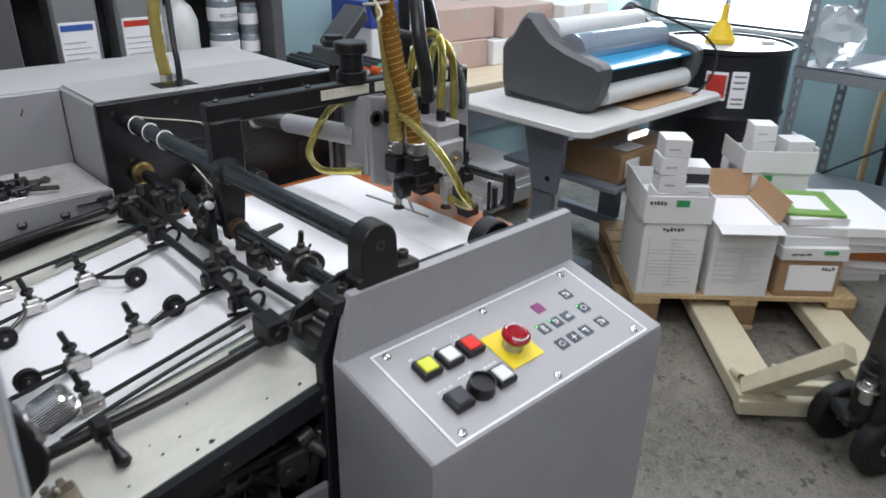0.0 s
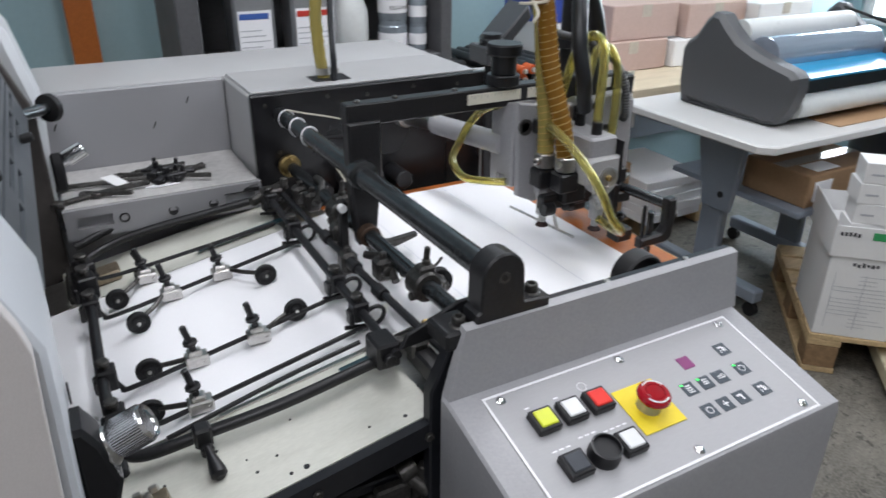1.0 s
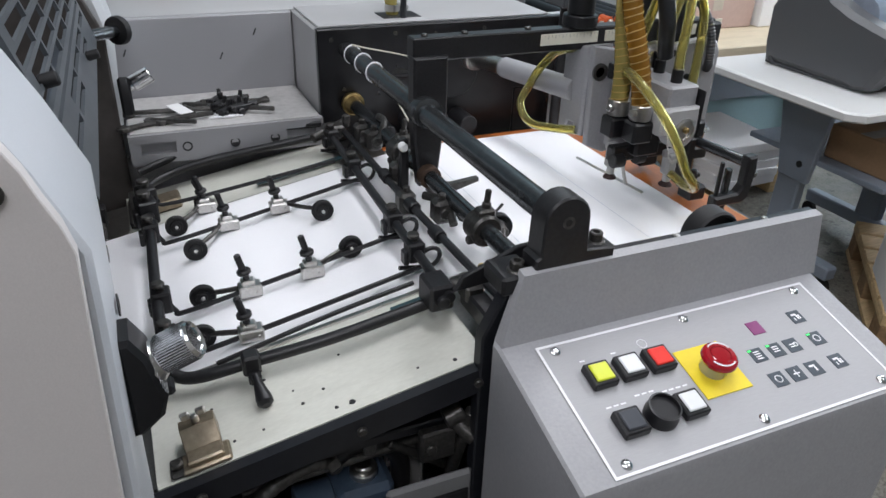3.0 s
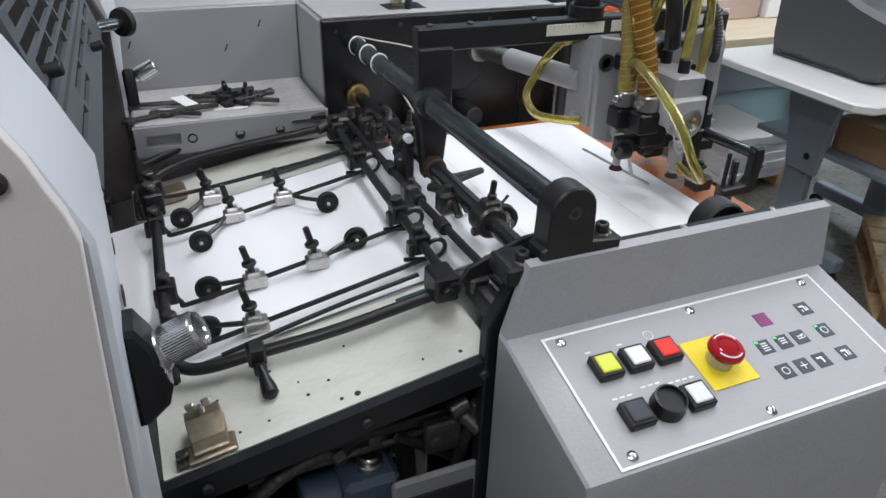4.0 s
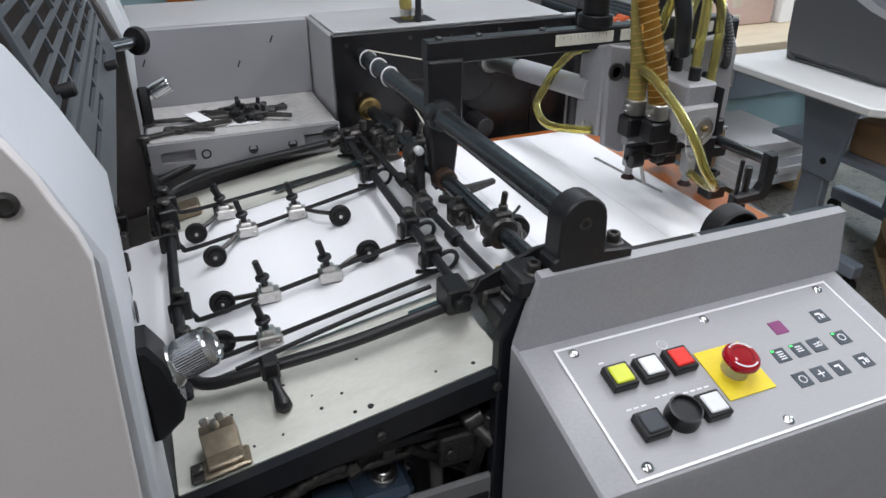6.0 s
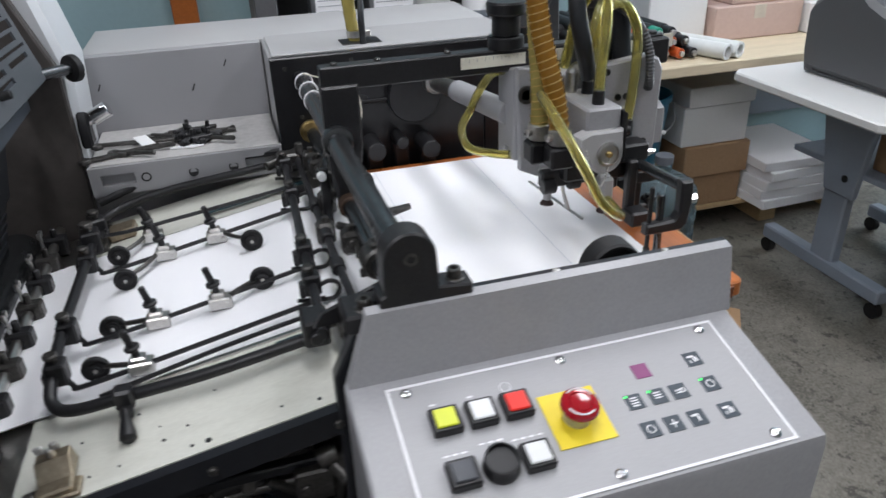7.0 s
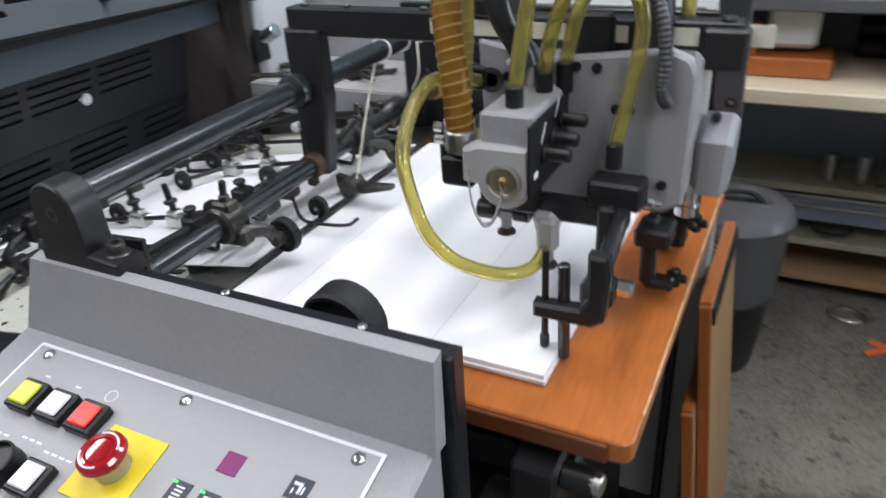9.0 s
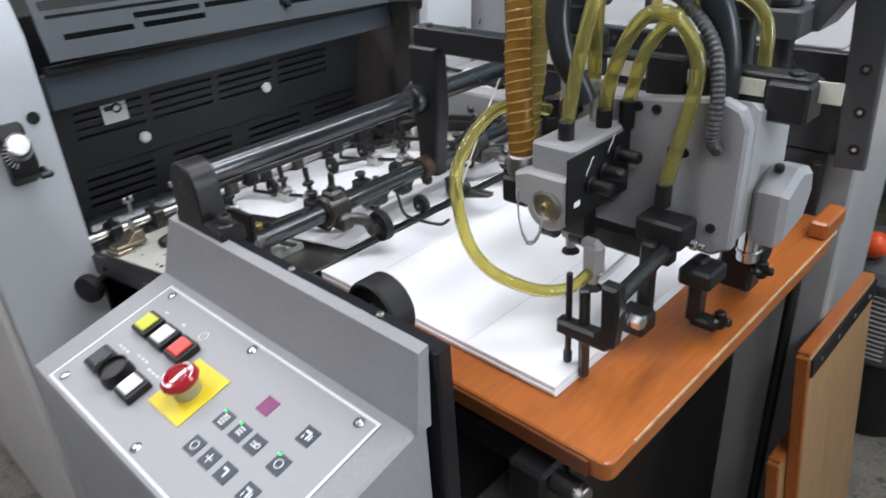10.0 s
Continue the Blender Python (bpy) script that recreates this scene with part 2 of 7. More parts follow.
    def prism(self, poly, axis, a, b, bev=0.002, m=None):
        """A polygon, given in the two other axes in order, pulled along axis (0, 1, 2) from a to b, with eased rims."""
        n = len(poly)
        area = sum(poly[i][0] * poly[(i + 1) % n][1] - poly[(i + 1) % n][0] * poly[i][1] for i in range(n))
        if area < 0:
            poly = poly[::-1]
        inset = []
        for i in range(n):
            p0, p1, p2 = Vector(poly[i - 1]), Vector(poly[i]), Vector(poly[(i + 1) % n])
            d0, d1 = (p1 - p0).normalized(), (p2 - p1).normalized()
            n0, n1 = Vector((-d0.y, d0.x)), Vector((-d1.y, d1.x))
            s = n0 + n1
            k = s.dot(n0)
            inset.append(p1 + s * (bev / k if abs(k) > 0.2 else bev))

        def put(p, h):
            q = list(p)
            q.insert(axis, h)
            return q
        levels = [(inset, a), (poly, a + bev), (poly, b - bev), (inset, b)]
        rings = [[put(p, h) for p in pl] for pl, h in levels]
        if axis == 1:
            rings = [r[::-1] for r in rings]
        return self.rings(rings, m=m)

    def mesh(self, name):
        me = bpy.data.meshes.new(name)
        me.from_pydata(self.v, [], self.f)
        me.update()
        bm = bmesh.new()
        bm.from_mesh(me)
        bmesh.ops.recalc_face_normals(bm, faces=bm.faces)
        bm.to_mesh(me)
        bm.free()
        me.polygons.foreach_set("use_smooth", [True] * len(me.polygons))
        me.set_sharp_from_angle(angle=radians(32))
        return me


def thing(name, at=(0, 0, 0), label="", category="", group="", kind=""):
    """An Empty at a thing's base, to parent its parts."""
    ob = new(name)
    ob.location = at
    ob.empty_display_size = 0.05
    return tagged(ob, label, category, group, kind)


def part(name, g, material, parent=None, label=""):
    """One mesh under a thing or a part; its geometry is given in the world's metres."""
    me = g.mesh(name)
    me.materials.append(material)
    ob = new(name, me)
    if parent:
        ob.parent = parent
        if not parent.parent:
            ob.matrix_parent_inverse = Matrix.Translation(parent.location).inverted()
    return tagged(ob, label)


def solid(name, g, material, label="", category="", group="", kind=""):
    """A thing that is one mesh."""
    return tagged(part(name, g, material), label, category, group, kind)


def structure(name, g, material, label=""):
    return tagged(part(name, g, material), label, kind="structure")


def arc(cx, cy, r, a0, a1, n):
    return [(cx + r * math.cos(radians(a0 + (a1 - a0) * i / n)), cy + r * math.sin(radians(a0 + (a1 - a0) * i / n))) for i in range(n + 1)]


def board_z(x):
    """The feed board slopes down to the printing unit."""
    return 0.834 + 0.185 * (x - 0.503)


def panel_z(y):
    return 0.881 + 0.257 * (y - 0.98)


def louvre(name, origin, u, v, w, h, slots, material, label, thick=0.003, parent=None):
    """A sheet with slots: strips between the openings. u, v: directions along width and height; slots: (u0, u1, v0, v1)."""
    u, v = Vector(u).normalized(), Vector(v).normalized()
    n = u.cross(v)
    m = Matrix((( u.x, v.x, n.x, origin[0]), (u.y, v.y, n.y, origin[1]), (u.z, v.z, n.z, origin[2]), (0, 0, 0, 1)))
    us = sorted({0, w, *[s[0] for s in slots], *[s[1] for s in slots]})
    vs = sorted({0, h, *[s[2] for s in slots], *[s[3] for s in slots]})
    g = Geo()
    for j in range(len(vs) - 1):
        run = None
        for i in range(len(us) - 1):
            cu, cv = (us[i] + us[i + 1]) / 2, (vs[j] + vs[j + 1]) / 2
            hole = any(s[0] < cu < s[1] and s[2] < cv < s[3] for s in slots)
            if hole:
                if run is not None:
                    g.box(run, us[i], vs[j], vs[j + 1], -thick, 0, 0, m)
                run = None
            elif run is None:
                run = us[i]
        if run is not None:
            g.box(run, w, vs[j], vs[j + 1], -thick, 0, 0, m)
    return part(name, g, material, parent or press, label)


# ---- room ----
X0, X1, Y0, Y1, ZC = -3.2, 4.4, -1.6, 3.1, 2.75
structure("floor", Geo().box(X0, X1, Y0, Y1, -0.1, 0, 0), FLOORM, "worn grey concrete floor with stains and dark specks")
structure("ceiling", Geo().box(X0, X1, Y0, Y1, ZC, ZC + 0.1, 0), CEIL, "plain pale grey ceiling, out of view")
structure("wall_north", Geo().box(X0 - 0.12, X1 + 0.12, Y1, Y1 + 0.12, -0.1, ZC + 0.1, 0), WALLBLUE, "pale blue painted back wall")
structure("wall_south", Geo().box(X0 - 0.12, X1 + 0.12, Y0 - 0.12, Y0, -0.1, ZC + 0.1, 0), WALLGREY, "plain grey wall, out of view")
structure("wall_west", Geo().box(X0 - 0.12, X0, Y0, Y1, -0.1, ZC + 0.1, 0), WALLGREY, "plain grey wall, out of view")
WY0, WY1, WZ0, WZ1 = 2.0, 3.04, 0.80, 1.95
g = Geo()
g.box(X1, X1 + 0.12, Y0, WY0, -0.1, ZC + 0.1, 0).box(X1, X1 + 0.12, WY1, Y1, -0.1, ZC + 0.1, 0)
g.box(X1, X1 + 0.12, WY0, WY1, -0.1, WZ0, 0).box(X1, X1 + 0.12, WY0, WY1, WZ1, ZC + 0.1, 0)
structure("wall_east", g, WALLBLUE, "pale blue end wall around a bright window")

FRAME = mat("white_window_frame", (0.6, 0.62, 0.63), 0.4, grain=0.03)
win = tagged(thing("window_1", (X1, 2.5, WZ0)), "bright white window with a thin mullion", kind="structure")
part("window_frame", Geo().box(X1 + 0.02, X1 + 0.07, WY0, WY0 + 0.04, WZ0, WZ1, 0.004).box(X1 + 0.02, X1 + 0.07, WY1 - 0.04, WY1, WZ0, WZ1, 0.004).box(X1 + 0.02, X1 + 0.07, WY0 + 0.04, WY1 - 0.04, WZ1 - 0.04, WZ1, 0.004), FRAME, win)
part("window_sill", Geo().box(X1 - 0.03, X1 + 0.1, WY0 - 0.02, WY1 + 0.02, WZ0 - 0.025, WZ0, 0.004), FRAME, win)
part("mullion", Geo().box(X1 + 0.03, X1 + 0.06, 2.52, 2.545, WZ0, WZ1, 0.002), mat("grey_mullion", (0.3, 0.31, 0.33), 0.4), win)
pane = part("pane", Geo().box(X1 + 0.042, X1 + 0.046, WY0 + 0.04, WY1 - 0.04, WZ0, WZ1 - 0.04, 0), mat("window_glass", (0.95, 0.97, 0.97), 0.02, trans=1.0, ior=1.3), win)
pane.visible_shadow = False
structure("backdrop", Geo().box(X1 + 1.6, X1 + 1.62, 0.0, 5.2, -0.5, 3.6, 0), glow("bright_daylight", (0.93, 0.97, 1.0), 2.2), "overexposed daylight outside the window")
# ceiling fittings
for lx, ly, watts in TUBES:
    fit = thing("ceiling_light", (lx, ly, ZC), "white fluorescent ceiling fitting", "ceiling light", "ceiling lights")
    part("housing", Geo().box(lx - 0.17, lx + 0.17, ly - 0.66, ly + 0.66, ZC - 0.05, ZC - 0.001, 0.004), FRAME, fit)

# ---- printing press: frames and covers ----
press = thing("printing_press", (0.6, 1.4, 0), "grey sheet-fed offset press with a black feeder end", "printing press")
TILT = math.atan(0.257)


def on_panel(x, y, up=0.0):
    return Matrix.Translation((x, y, panel_z(y) + up)) @ Matrix.Rotation(TILT, 4, "X")


con = part("control_console", Geo().prism([(0.832, 0.03), (0.829, 0.832), (0.832, panel_z(0.832)), (0.998, panel_z(0.998)), (1.012, panel_z(0.998)), (1.012, 0.03)], 0, 0.563, 0.999, 0.003), GREY2, press, "grey hammer-finish control console with a sloping key panel")
WHITEINK = mat("white_print", (0.8, 0.8, 0.82), 0.5, grain=0.02)
KEYBLUE = mat("dark_key_print", (0.045, 0.06, 0.075), 0.4, grain=0.05, scale=300)
MAGENTA = mat("magenta_key_print", (0.22, 0.04, 0.15), 0.4, grain=0.05)
YELLOWP = mat("yellow_plate", (0.80, 0.62, 0.03), 0.45, grain=0.03, scale=200, stain=0.08)
REDBTN = mat("glossy_red_plastic", (0.31, 0.005, 0.012), 0.12, grain=0.04, coat=0.5)
LENSY = mat("yellow_green_lens", (0.62, 0.68, 0.04), 0.3, grain=0.03)
LENSW = mat("milky_white_lens", (0.72, 0.73, 0.74), 0.3, grain=0.03)
LENSR = mat("red_lens", (0.75, 0.03, 0.02), 0.3, grain=0.03)
LENSK = mat("smoked_lens", (0.06, 0.065, 0.075), 0.25, grain=0.05)
CLEAR = mat("clear_skirt", (0.75, 0.74, 0.6), 0.15, trans=0.6, grain=0.02)
ALU = mat("brushed_key_sheet", (0.37, 0.37, 0.38), 0.48, metal=0.0, grain=0.05, scale=500, stain=0.06, stain_scale=9, streak=(0.2, 3, 3))
part("key_sheet", Geo().box(-0.184, 0.179, -0.0755, 0.0755, 0, 0.0008, 0.0002, on_panel(0.786, 0.9115)), ALU, con, "brushed grey key sheet")
for dx0, dx1, dy0, dy1 in ((-0.186, 0.182, 0.0755, 0.0785), (-0.186, 0.182, -0.0785, -0.0755), (-0.186, -0.183, -0.0755, 0.0755), (0.179, 0.182, -0.0755, 0.0755)):
    part("border_line", Geo().box(dx0, dx1, dy0, dy1, 0.0009, 0.0013, 0.0001, on_panel(0.786, 0.9115)), WHITEINK, con, "white printed border")
for sx in (0.619, 0.784, 0.949):
    for sy in (0.978, 0.846):
        m = on_panel(sx, sy, 0.001)
        g = Geo().lathe([(0.0058, 0), (0.0058, 0.0008), (0.0045, 0.0022), (0.002, 0.003), (0.0019, 0.0018)], (0, 0, 0), (0, 0, 1), 18, m)
        part("panel_screw", g, CHROME, con, "domed steel screw")


def push_button(x, y, lens_mat, label):
    m = on_panel(x, y, 0.001)
    b = part("push_button", Geo().box(-0.0143, 0.0143, -0.0143, 0.0143, 0, 0.010, 0.0015, m), PLASTIC, con, label)
    g = Geo().box(-0.0105, 0.0105, -0.0105, 0.0105, 0.0095, 0.0125, 0.0012, m)
    return part("lens", g, lens_mat, con, label)


push_button(0.646, 0.936, LENSY, "yellow-green illuminated push button")
push_button(0.682, 0.936, LENSW, "white illuminated push button")
push_button(0.718, 0.936, LENSR, "red illuminated push button")
push_button(0.645, 0.880, LENSK, "dark smoked push button")
push_button(0.716, 0.880, LENSW, "white illuminated push button")
m = on_panel(0.681, 0.880, 0.001)
part("selector_knob", Geo().lathe([(0.0175, 0), (0.0175, 0.006), (0.0165, 0.008), (0.0165, 0.016), (0.0145, 0.0165), (0.014, 0.0125), (0.001, 0.0125)], (0, 0, 0), (0, 0, 1), 32, m), PLASTIC, con, "round black selector knob")
# emergency stop
m = on_panel(0.7705, 0.911, 0.001)
part("stop_plate", Geo().box(-0.0295, 0.0295, -0.031, 0.031, 0, 0.0012, 0.0003, m), YELLOWP, con, "square yellow plate")
part("stop_skirt", Geo().lathe([(0.0145, 0.001), (0.0145, 0.012), (0.016, 0.0165)], (0, 0, 0), (0, 0, 1), 32, m), CLEAR, con, "clear plastic skirt")
part("stop_button", Geo().lathe([(0.0135, 0.015), (0.018, 0.0165), (0.0192, 0.019), (0.0185, 0.0225), (0.016, 0.0248), (0.0115, 0.0252), (0.0108, 0.0238), (0.0095, 0.0252), (0.004, 0.0256), (0.0005, 0.0256)], (0, 0, 0), (0, 0, 1), 40, m), REDBTN, con, "red mushroom emergency stop button")
for a0 in (20, 200):
    ring = [(0.0148 * math.cos(radians(a0 + 13 * i)), 0.0148 * math.sin(radians(a0 + 13 * i)), 0.0251) for i in range(9)]
    part("arrow_mark", Geo().tube(ring, 0.0009, 6, 2, m=m), WHITEINK, con, "white arrow ring")
# printed keys with their pictograms
def key(x, y, material, marks, label):
    m = on_panel(x, y, 0.0009)
    k = part("key", Geo().box(-0.0088, 0.0088, -0.0088, 0.0088, 0, 0.0008, 0.0002, m), material, con, label)
    for kind, *v in marks:
        g = Geo()
        if kind == "bar":
            g.box(v[0] - v[2], v[0] + v[2], v[1] - v[3], v[1] + v[3], 0.0009, 0.0012, 0.0001, m)
        else:
            g.tube([(v[0] + v[2] * math.cos(a * math.pi / 8), v[1] + v[2] * math.sin(a * math.pi / 8), 0.001) for a in range(17)], 0.0006, 5, 1, m=m)
        part("pictogram", g, WHITEINK, con, "white pictogram")


SHEETS = [("bar", 0, 0.004, 0.004, 0.0007), ("bar", 0, 0.001, 0.004, 0.0007), ("bar", 0, -0.002, 0.004, 0.0007), ("bar", 0, -0.005, 0.004, 0.0007)]
HAND = [("bar", -0.002, 0.003, 0.0035, 0.0012), ("bar", 0.001, 0.0, 0.0012, 0.004), ("bar", 0.004, -0.001, 0.0008, 0.003), ("bar", -0.004, -0.003, 0.0007, 0.002)]
RING = [("ring", 0, 0, 0.0042)]
PLUS = [("bar", 0, 0, 0.0045, 0.0007), ("bar", 0, 0, 0.0007, 0.0045)]
for kx, ky, marks in ((0.834, 0.912, SHEETS), (0.860, 0.912, SHEETS[:3]), (0.884, 0.912, SHEETS[1:3] + [("ring", 0.004, 0, 0.0025)]), (0.920, 0.912, RING), (0.920, 0.944, HAND),
                      (0.834, 0.880, RING), (0.859, 0.880, PLUS), (0.885, 0.880, HAND[:2]), (0.920, 0.880, HAND)):
    key(kx, ky, KEYBLUE, marks, "dark square membrane key with a white sign")
key(0.859, 0.944, MAGENTA, [], "magenta square membrane key")
GREENLED = glow("green_led", (0.05, 0.9, 0.15), 1.2)
for kx, ky in ((0.827, 0.9185), (0.853, 0.9185), (0.913, 0.9185)):
    part("status_lamp", Geo().box(-0.002, 0.002, -0.0009, 0.0009, 0.0009, 0.0013, 0.0001, on_panel(kx, ky, 0.0009)), GREENLED, con, "tiny lit green lamp")
# unreadable legends over the buttons, as bars
for lx, ly, n in ((0.64, 0.959, 1), (0.678, 0.959, 1), (0.645, 0.903, 3), (0.681, 0.907, 3), (0.716, 0.903, 4)):
    for i in range(n):
        part("legend", Geo().box(-0.003, 0.003, -0.0009, 0.0009, 0, 0.0003, 0.0001, on_panel(lx + 0.0085 * (i - (n - 1) / 2), ly, 0.0009)), WHITEINK, con, "small white legend")
m = on_panel(0.716, 0.961, 0.0012)
part("legend", Geo().tube([(0.0055 * math.cos(a * math.pi / 10), 0.0055 * math.sin(a * math.pi / 10), 0) for a in range(21)], 0.0005, 5, 1, m=m), WHITEINK, con, "white printed ring")

g = Geo()
g.add([(0.566, 0.997, 0.885), (1.002, 0.997, 0.885), (1.0, 1.008, 0.9605), (0.592, 1.008, 0.9605), (0.566, 1.013, 0.885), (1.002, 1.013, 0.885), (1.0, 1.0195, 0.963), (0.592, 1.0195, 0.963)],
      [(0, 1, 2, 3), (7, 6, 5, 4), (3, 2, 6, 7), (1, 0, 4, 5), (0, 3, 7, 4), (2, 1, 5, 6)])
part("guard_plate", g, GREY2, press, "grey guard plate behind the key panel")
part("near_side_frame", Geo().prism([(0.552, 0.1), (1.008, 0.1), (1.008, 0.957), (0.592, 0.957), (0.556, 0.885)], 1, 1.02, 1.038, 0.002), BLACKP, press, "black steel near side frame")
for bx in (0.80, 0.62, 0.93):
    part("frame_screw", Geo().cyl((bx, 1.03, 0.956), (bx, 1.03, 0.9595), 0.004, 12), STEEL, press)
# Frame black; also colours the filler block that darkens the unit's inside.
FP = mat("black_frame_and_dark_fill", (0.009, 0.009, 0.0105), 0.3, grain=0.3, scale=60, stain=0.35, stain_scale=7, stain_colour=(0.03, 0.029, 0.027))
part("far_side_frame", Geo().prism([(0.575, 0.2), (0.975, 0.2), (0.975, 0.911), (1.08, 0.911), (1.08, 1.049), (0.575, 1.049)], 1, 1.736, 1.752, 0.002), FP, press, "black steel far side frame")
part("far_cover", Geo().box(0.576, 1.058, 1.7525, 1.948, 0.1, 1.047, 0.004), COVER, press, "grey sheet metal far side cover")
part("cover_flange", Geo().box(1.0585, 1.102, 1.7525, 1.785, 0.1, 1.047, 0.004), COVER, press, "pale end flange of the far cover")
# Black plate added so the pale cover behind the pile reads dark.
part("cover_blackout_plate", Geo().box(0.976, 1.062, 1.738, 1.7515, 0.70, 0.9105, 0.002), FP, press, "black plate added over the pale far cover")
part("cover_lid", Geo().box(0.582, 1.052, 1.757, 1.944, 1.0475, 1.051, 0.001), COVER, press, "pale cover lid")
part("rear_cover", Geo().prism([(1.95, 0.1), (1.95, 1.044), (1.965, 1.05), (2.17, 1.05), (2.17, 0.1)], 0, 0.24, 1.058, 0.004), COVER, press, "long pale rear cover")
part("inner_cover", Geo().box(0.2, 0.574, 1.93, 1.9485, 0.7, 1.044, 0.002), GREY, press)
# holes and a slot in the far frame for its bolts
for bx, bz in ((0.60, 1.03), (0.66, 0.99), (0.72, 1.035), (0.62, 0.94), (0.80, 1.03), (0.90, 1.035), (1.0, 1.03)):
    part("frame_bolt", Geo().lathe([(0.004, 0), (0.004, 0.002), (0.002, 0.002), (0.0018, 0.001)], (bx, 1.736, bz), (bx, 1.73, bz), 12), OILY, press)
tray = part("tool_tray", Geo().box(0.243, 0.574, 1.733, 1.94, 0.845, 0.897, 0.003), GREY, press, "grey tool tray with recessed grips")
part("tray_top", Geo().box(0.247, 0.57, 1.727, 1.928, 0.8973, 0.899, 0.0005), mat("scuffed_tray_paint", (0.44, 0.43, 0.42), 0.45, grain=0.12, scale=90, stain=0.35, stain_scale=18), tray, "scuffed tray top")
for hx in (0.335, 0.415, 0.485):
    # Shallow rings; black colour stands in for the shade inside each hole.
    g = Geo().lathe([(0.0085, 0), (0.0085, 0.0015), (0.0062, 0.0016), (0.006, 0.0004)], (hx, 1.7205, 0.871 - 0.002 * (hx > 0.4)), (hx, 1.71, 0.871), 18)
    part("tray_hole", g, BLACK, tray, "socket hole in the tray, its depth painted black")
DARKGREY = mat("shaded_recess_grey", (0.22, 0.215, 0.21), 0.5, grain=0.1, scale=100)
louvre("tray_front", (0.243, 1.72, 0.8455), (1, 0, 0), (0, 0, 1), 0.331, 0.0515, [(0.018, 0.074, 0.017, 0.037), (0.264, 0.318, 0.017, 0.037)], GREY, "grey tray front with two open grips", 0.0125, tray)
for sx, sz in ((0.262, 0.985), (0.433, 0.968), (0.50, 1.01)):
    part("scratch", Geo().box(-0.0012, 0.0012, -0.0006, 0.0004, -0.007, 0.007, 0.0002, Matrix.Translation((sx, 1.9295, sz)) @ Matrix.Rotation(radians(25), 4, "Y")), BLACK, press, "small dark scratch")
part("tray_skirt", Geo().box(0.2, 0.575, 1.765, 1.78, 0.55, 0.846, 0.002), GREY, press)
part("base_body", Geo().box(-1.1, 0.548, 1.12, 1.76, 0.04, 0.60, 0.01), FP, press, "dark press base under the feed board")
part("far_plinth", Geo().box(-1.1, 0.575, 1.78, 1.95, 0.04, 0.8, 0.004), GREY, press)

# ---- printing unit ----
part("unit_near_cover", Geo().prism([(-1.15, 0.05), (0.21, 0.05), (0.219, 0.791), (0.222, 0.92), (0.225, 1.027), (0.227, 1.081), (0.228, 1.124), (0.208, 1.175), (0.192, 1.208), (0.186, 1.219), (0.10, 1.31), (-0.03, 1.39), (-1.15, 1.43)], 1, 0.885, 1.028, 0.004), mat("bluish_white_cover_paint", (0.56, 0.58, 0.61), 0.38, grain=0.03, scale=700, stain=0.06, stain_scale=4, bump=0.0002), press, "bluish white printing unit side cover")
part("near_cover_face", Geo().prism([(-1.15, 0.06), (0.203, 0.06), (0.213, 0.942), (0.218, 1.055), (0.222, 1.131), (0.218, 1.149), (0.212, 1.164), (0.206, 1.182), (0.196, 1.202), (0.10, 1.295), (-0.03, 1.375), (-1.15, 1.415)], 1, 0.872, 0.8845, 0.0008), BEIGE, press, "warm grey side cover face")
part("cover_screw", Geo().lathe([(0.0068, 0), (0.0068, 0.002), (0.0045, 0.003), (0.0038, 0.001)], (0.190, 0.8715, 1.172), (0.190, 0.86, 1.172), 20), OILY, press, "recessed steel screw")
for hz in (1.113, 1.015):
    part("cover_socket", Geo().lathe([(0.009, 0), (0.009, 0.0012), (0.0066, 0.0013), (0.0064, 0.0003)], (0.2262, 1.004, hz), (0.3, 1.004, hz), 20), BLACK, press, "socket hole in the tray, its depth painted black in the cover edge")
part("lower_cover", Geo().box(-1.15, 0.2, 0.90, 1.028, 0.04, 0.72, 0.006), GREY, press)
part("unit_far_frame", Geo().prism([(-1.1, 0.3), (0.232, 0.3), (0.236, 0.9), (0.238, 1.06), (0.17, 1.24), (-1.1, 1.33)], 1, 1.742, 1.765, 0.003), mat("brown_grey_cast_frame", (0.06, 0.053, 0.049), 0.5, grain=0.15, scale=60, stain=0.3, stain_scale=8), press, "dark cast frame of the printing unit")
part("unit_far_cover", Geo().prism([(-1.1, 0.3), (0.235, 0.3), (0.24, 0.9), (0.252, 1.06), (0.225, 1.18), (0.13, 1.33), (-1.1, 1.4)], 1, 1.77, 1.93, 0.012), mat("bluish_white_far_paint", (0.58, 0.60, 0.62), 0.38, grain=0.03, scale=700, stain=0.06), press, "bluish white far cover")
DG = mat("dark_slate_panel_paint", (0.017, 0.019, 0.023), 0.5, grain=0.06, scale=300, stain=0.15, stain_scale=6)
SLATE = mat("slate_bar_paint", (0.075, 0.09, 0.11), 0.33, grain=0.05, scale=300, stain=0.12, stain_scale=6)
GUARDP = mat("pale_blue_guard_paint", (0.078, 0.087, 0.097), 0.35, grain=0.05, scale=300, stain=0.12, stain_scale=7)


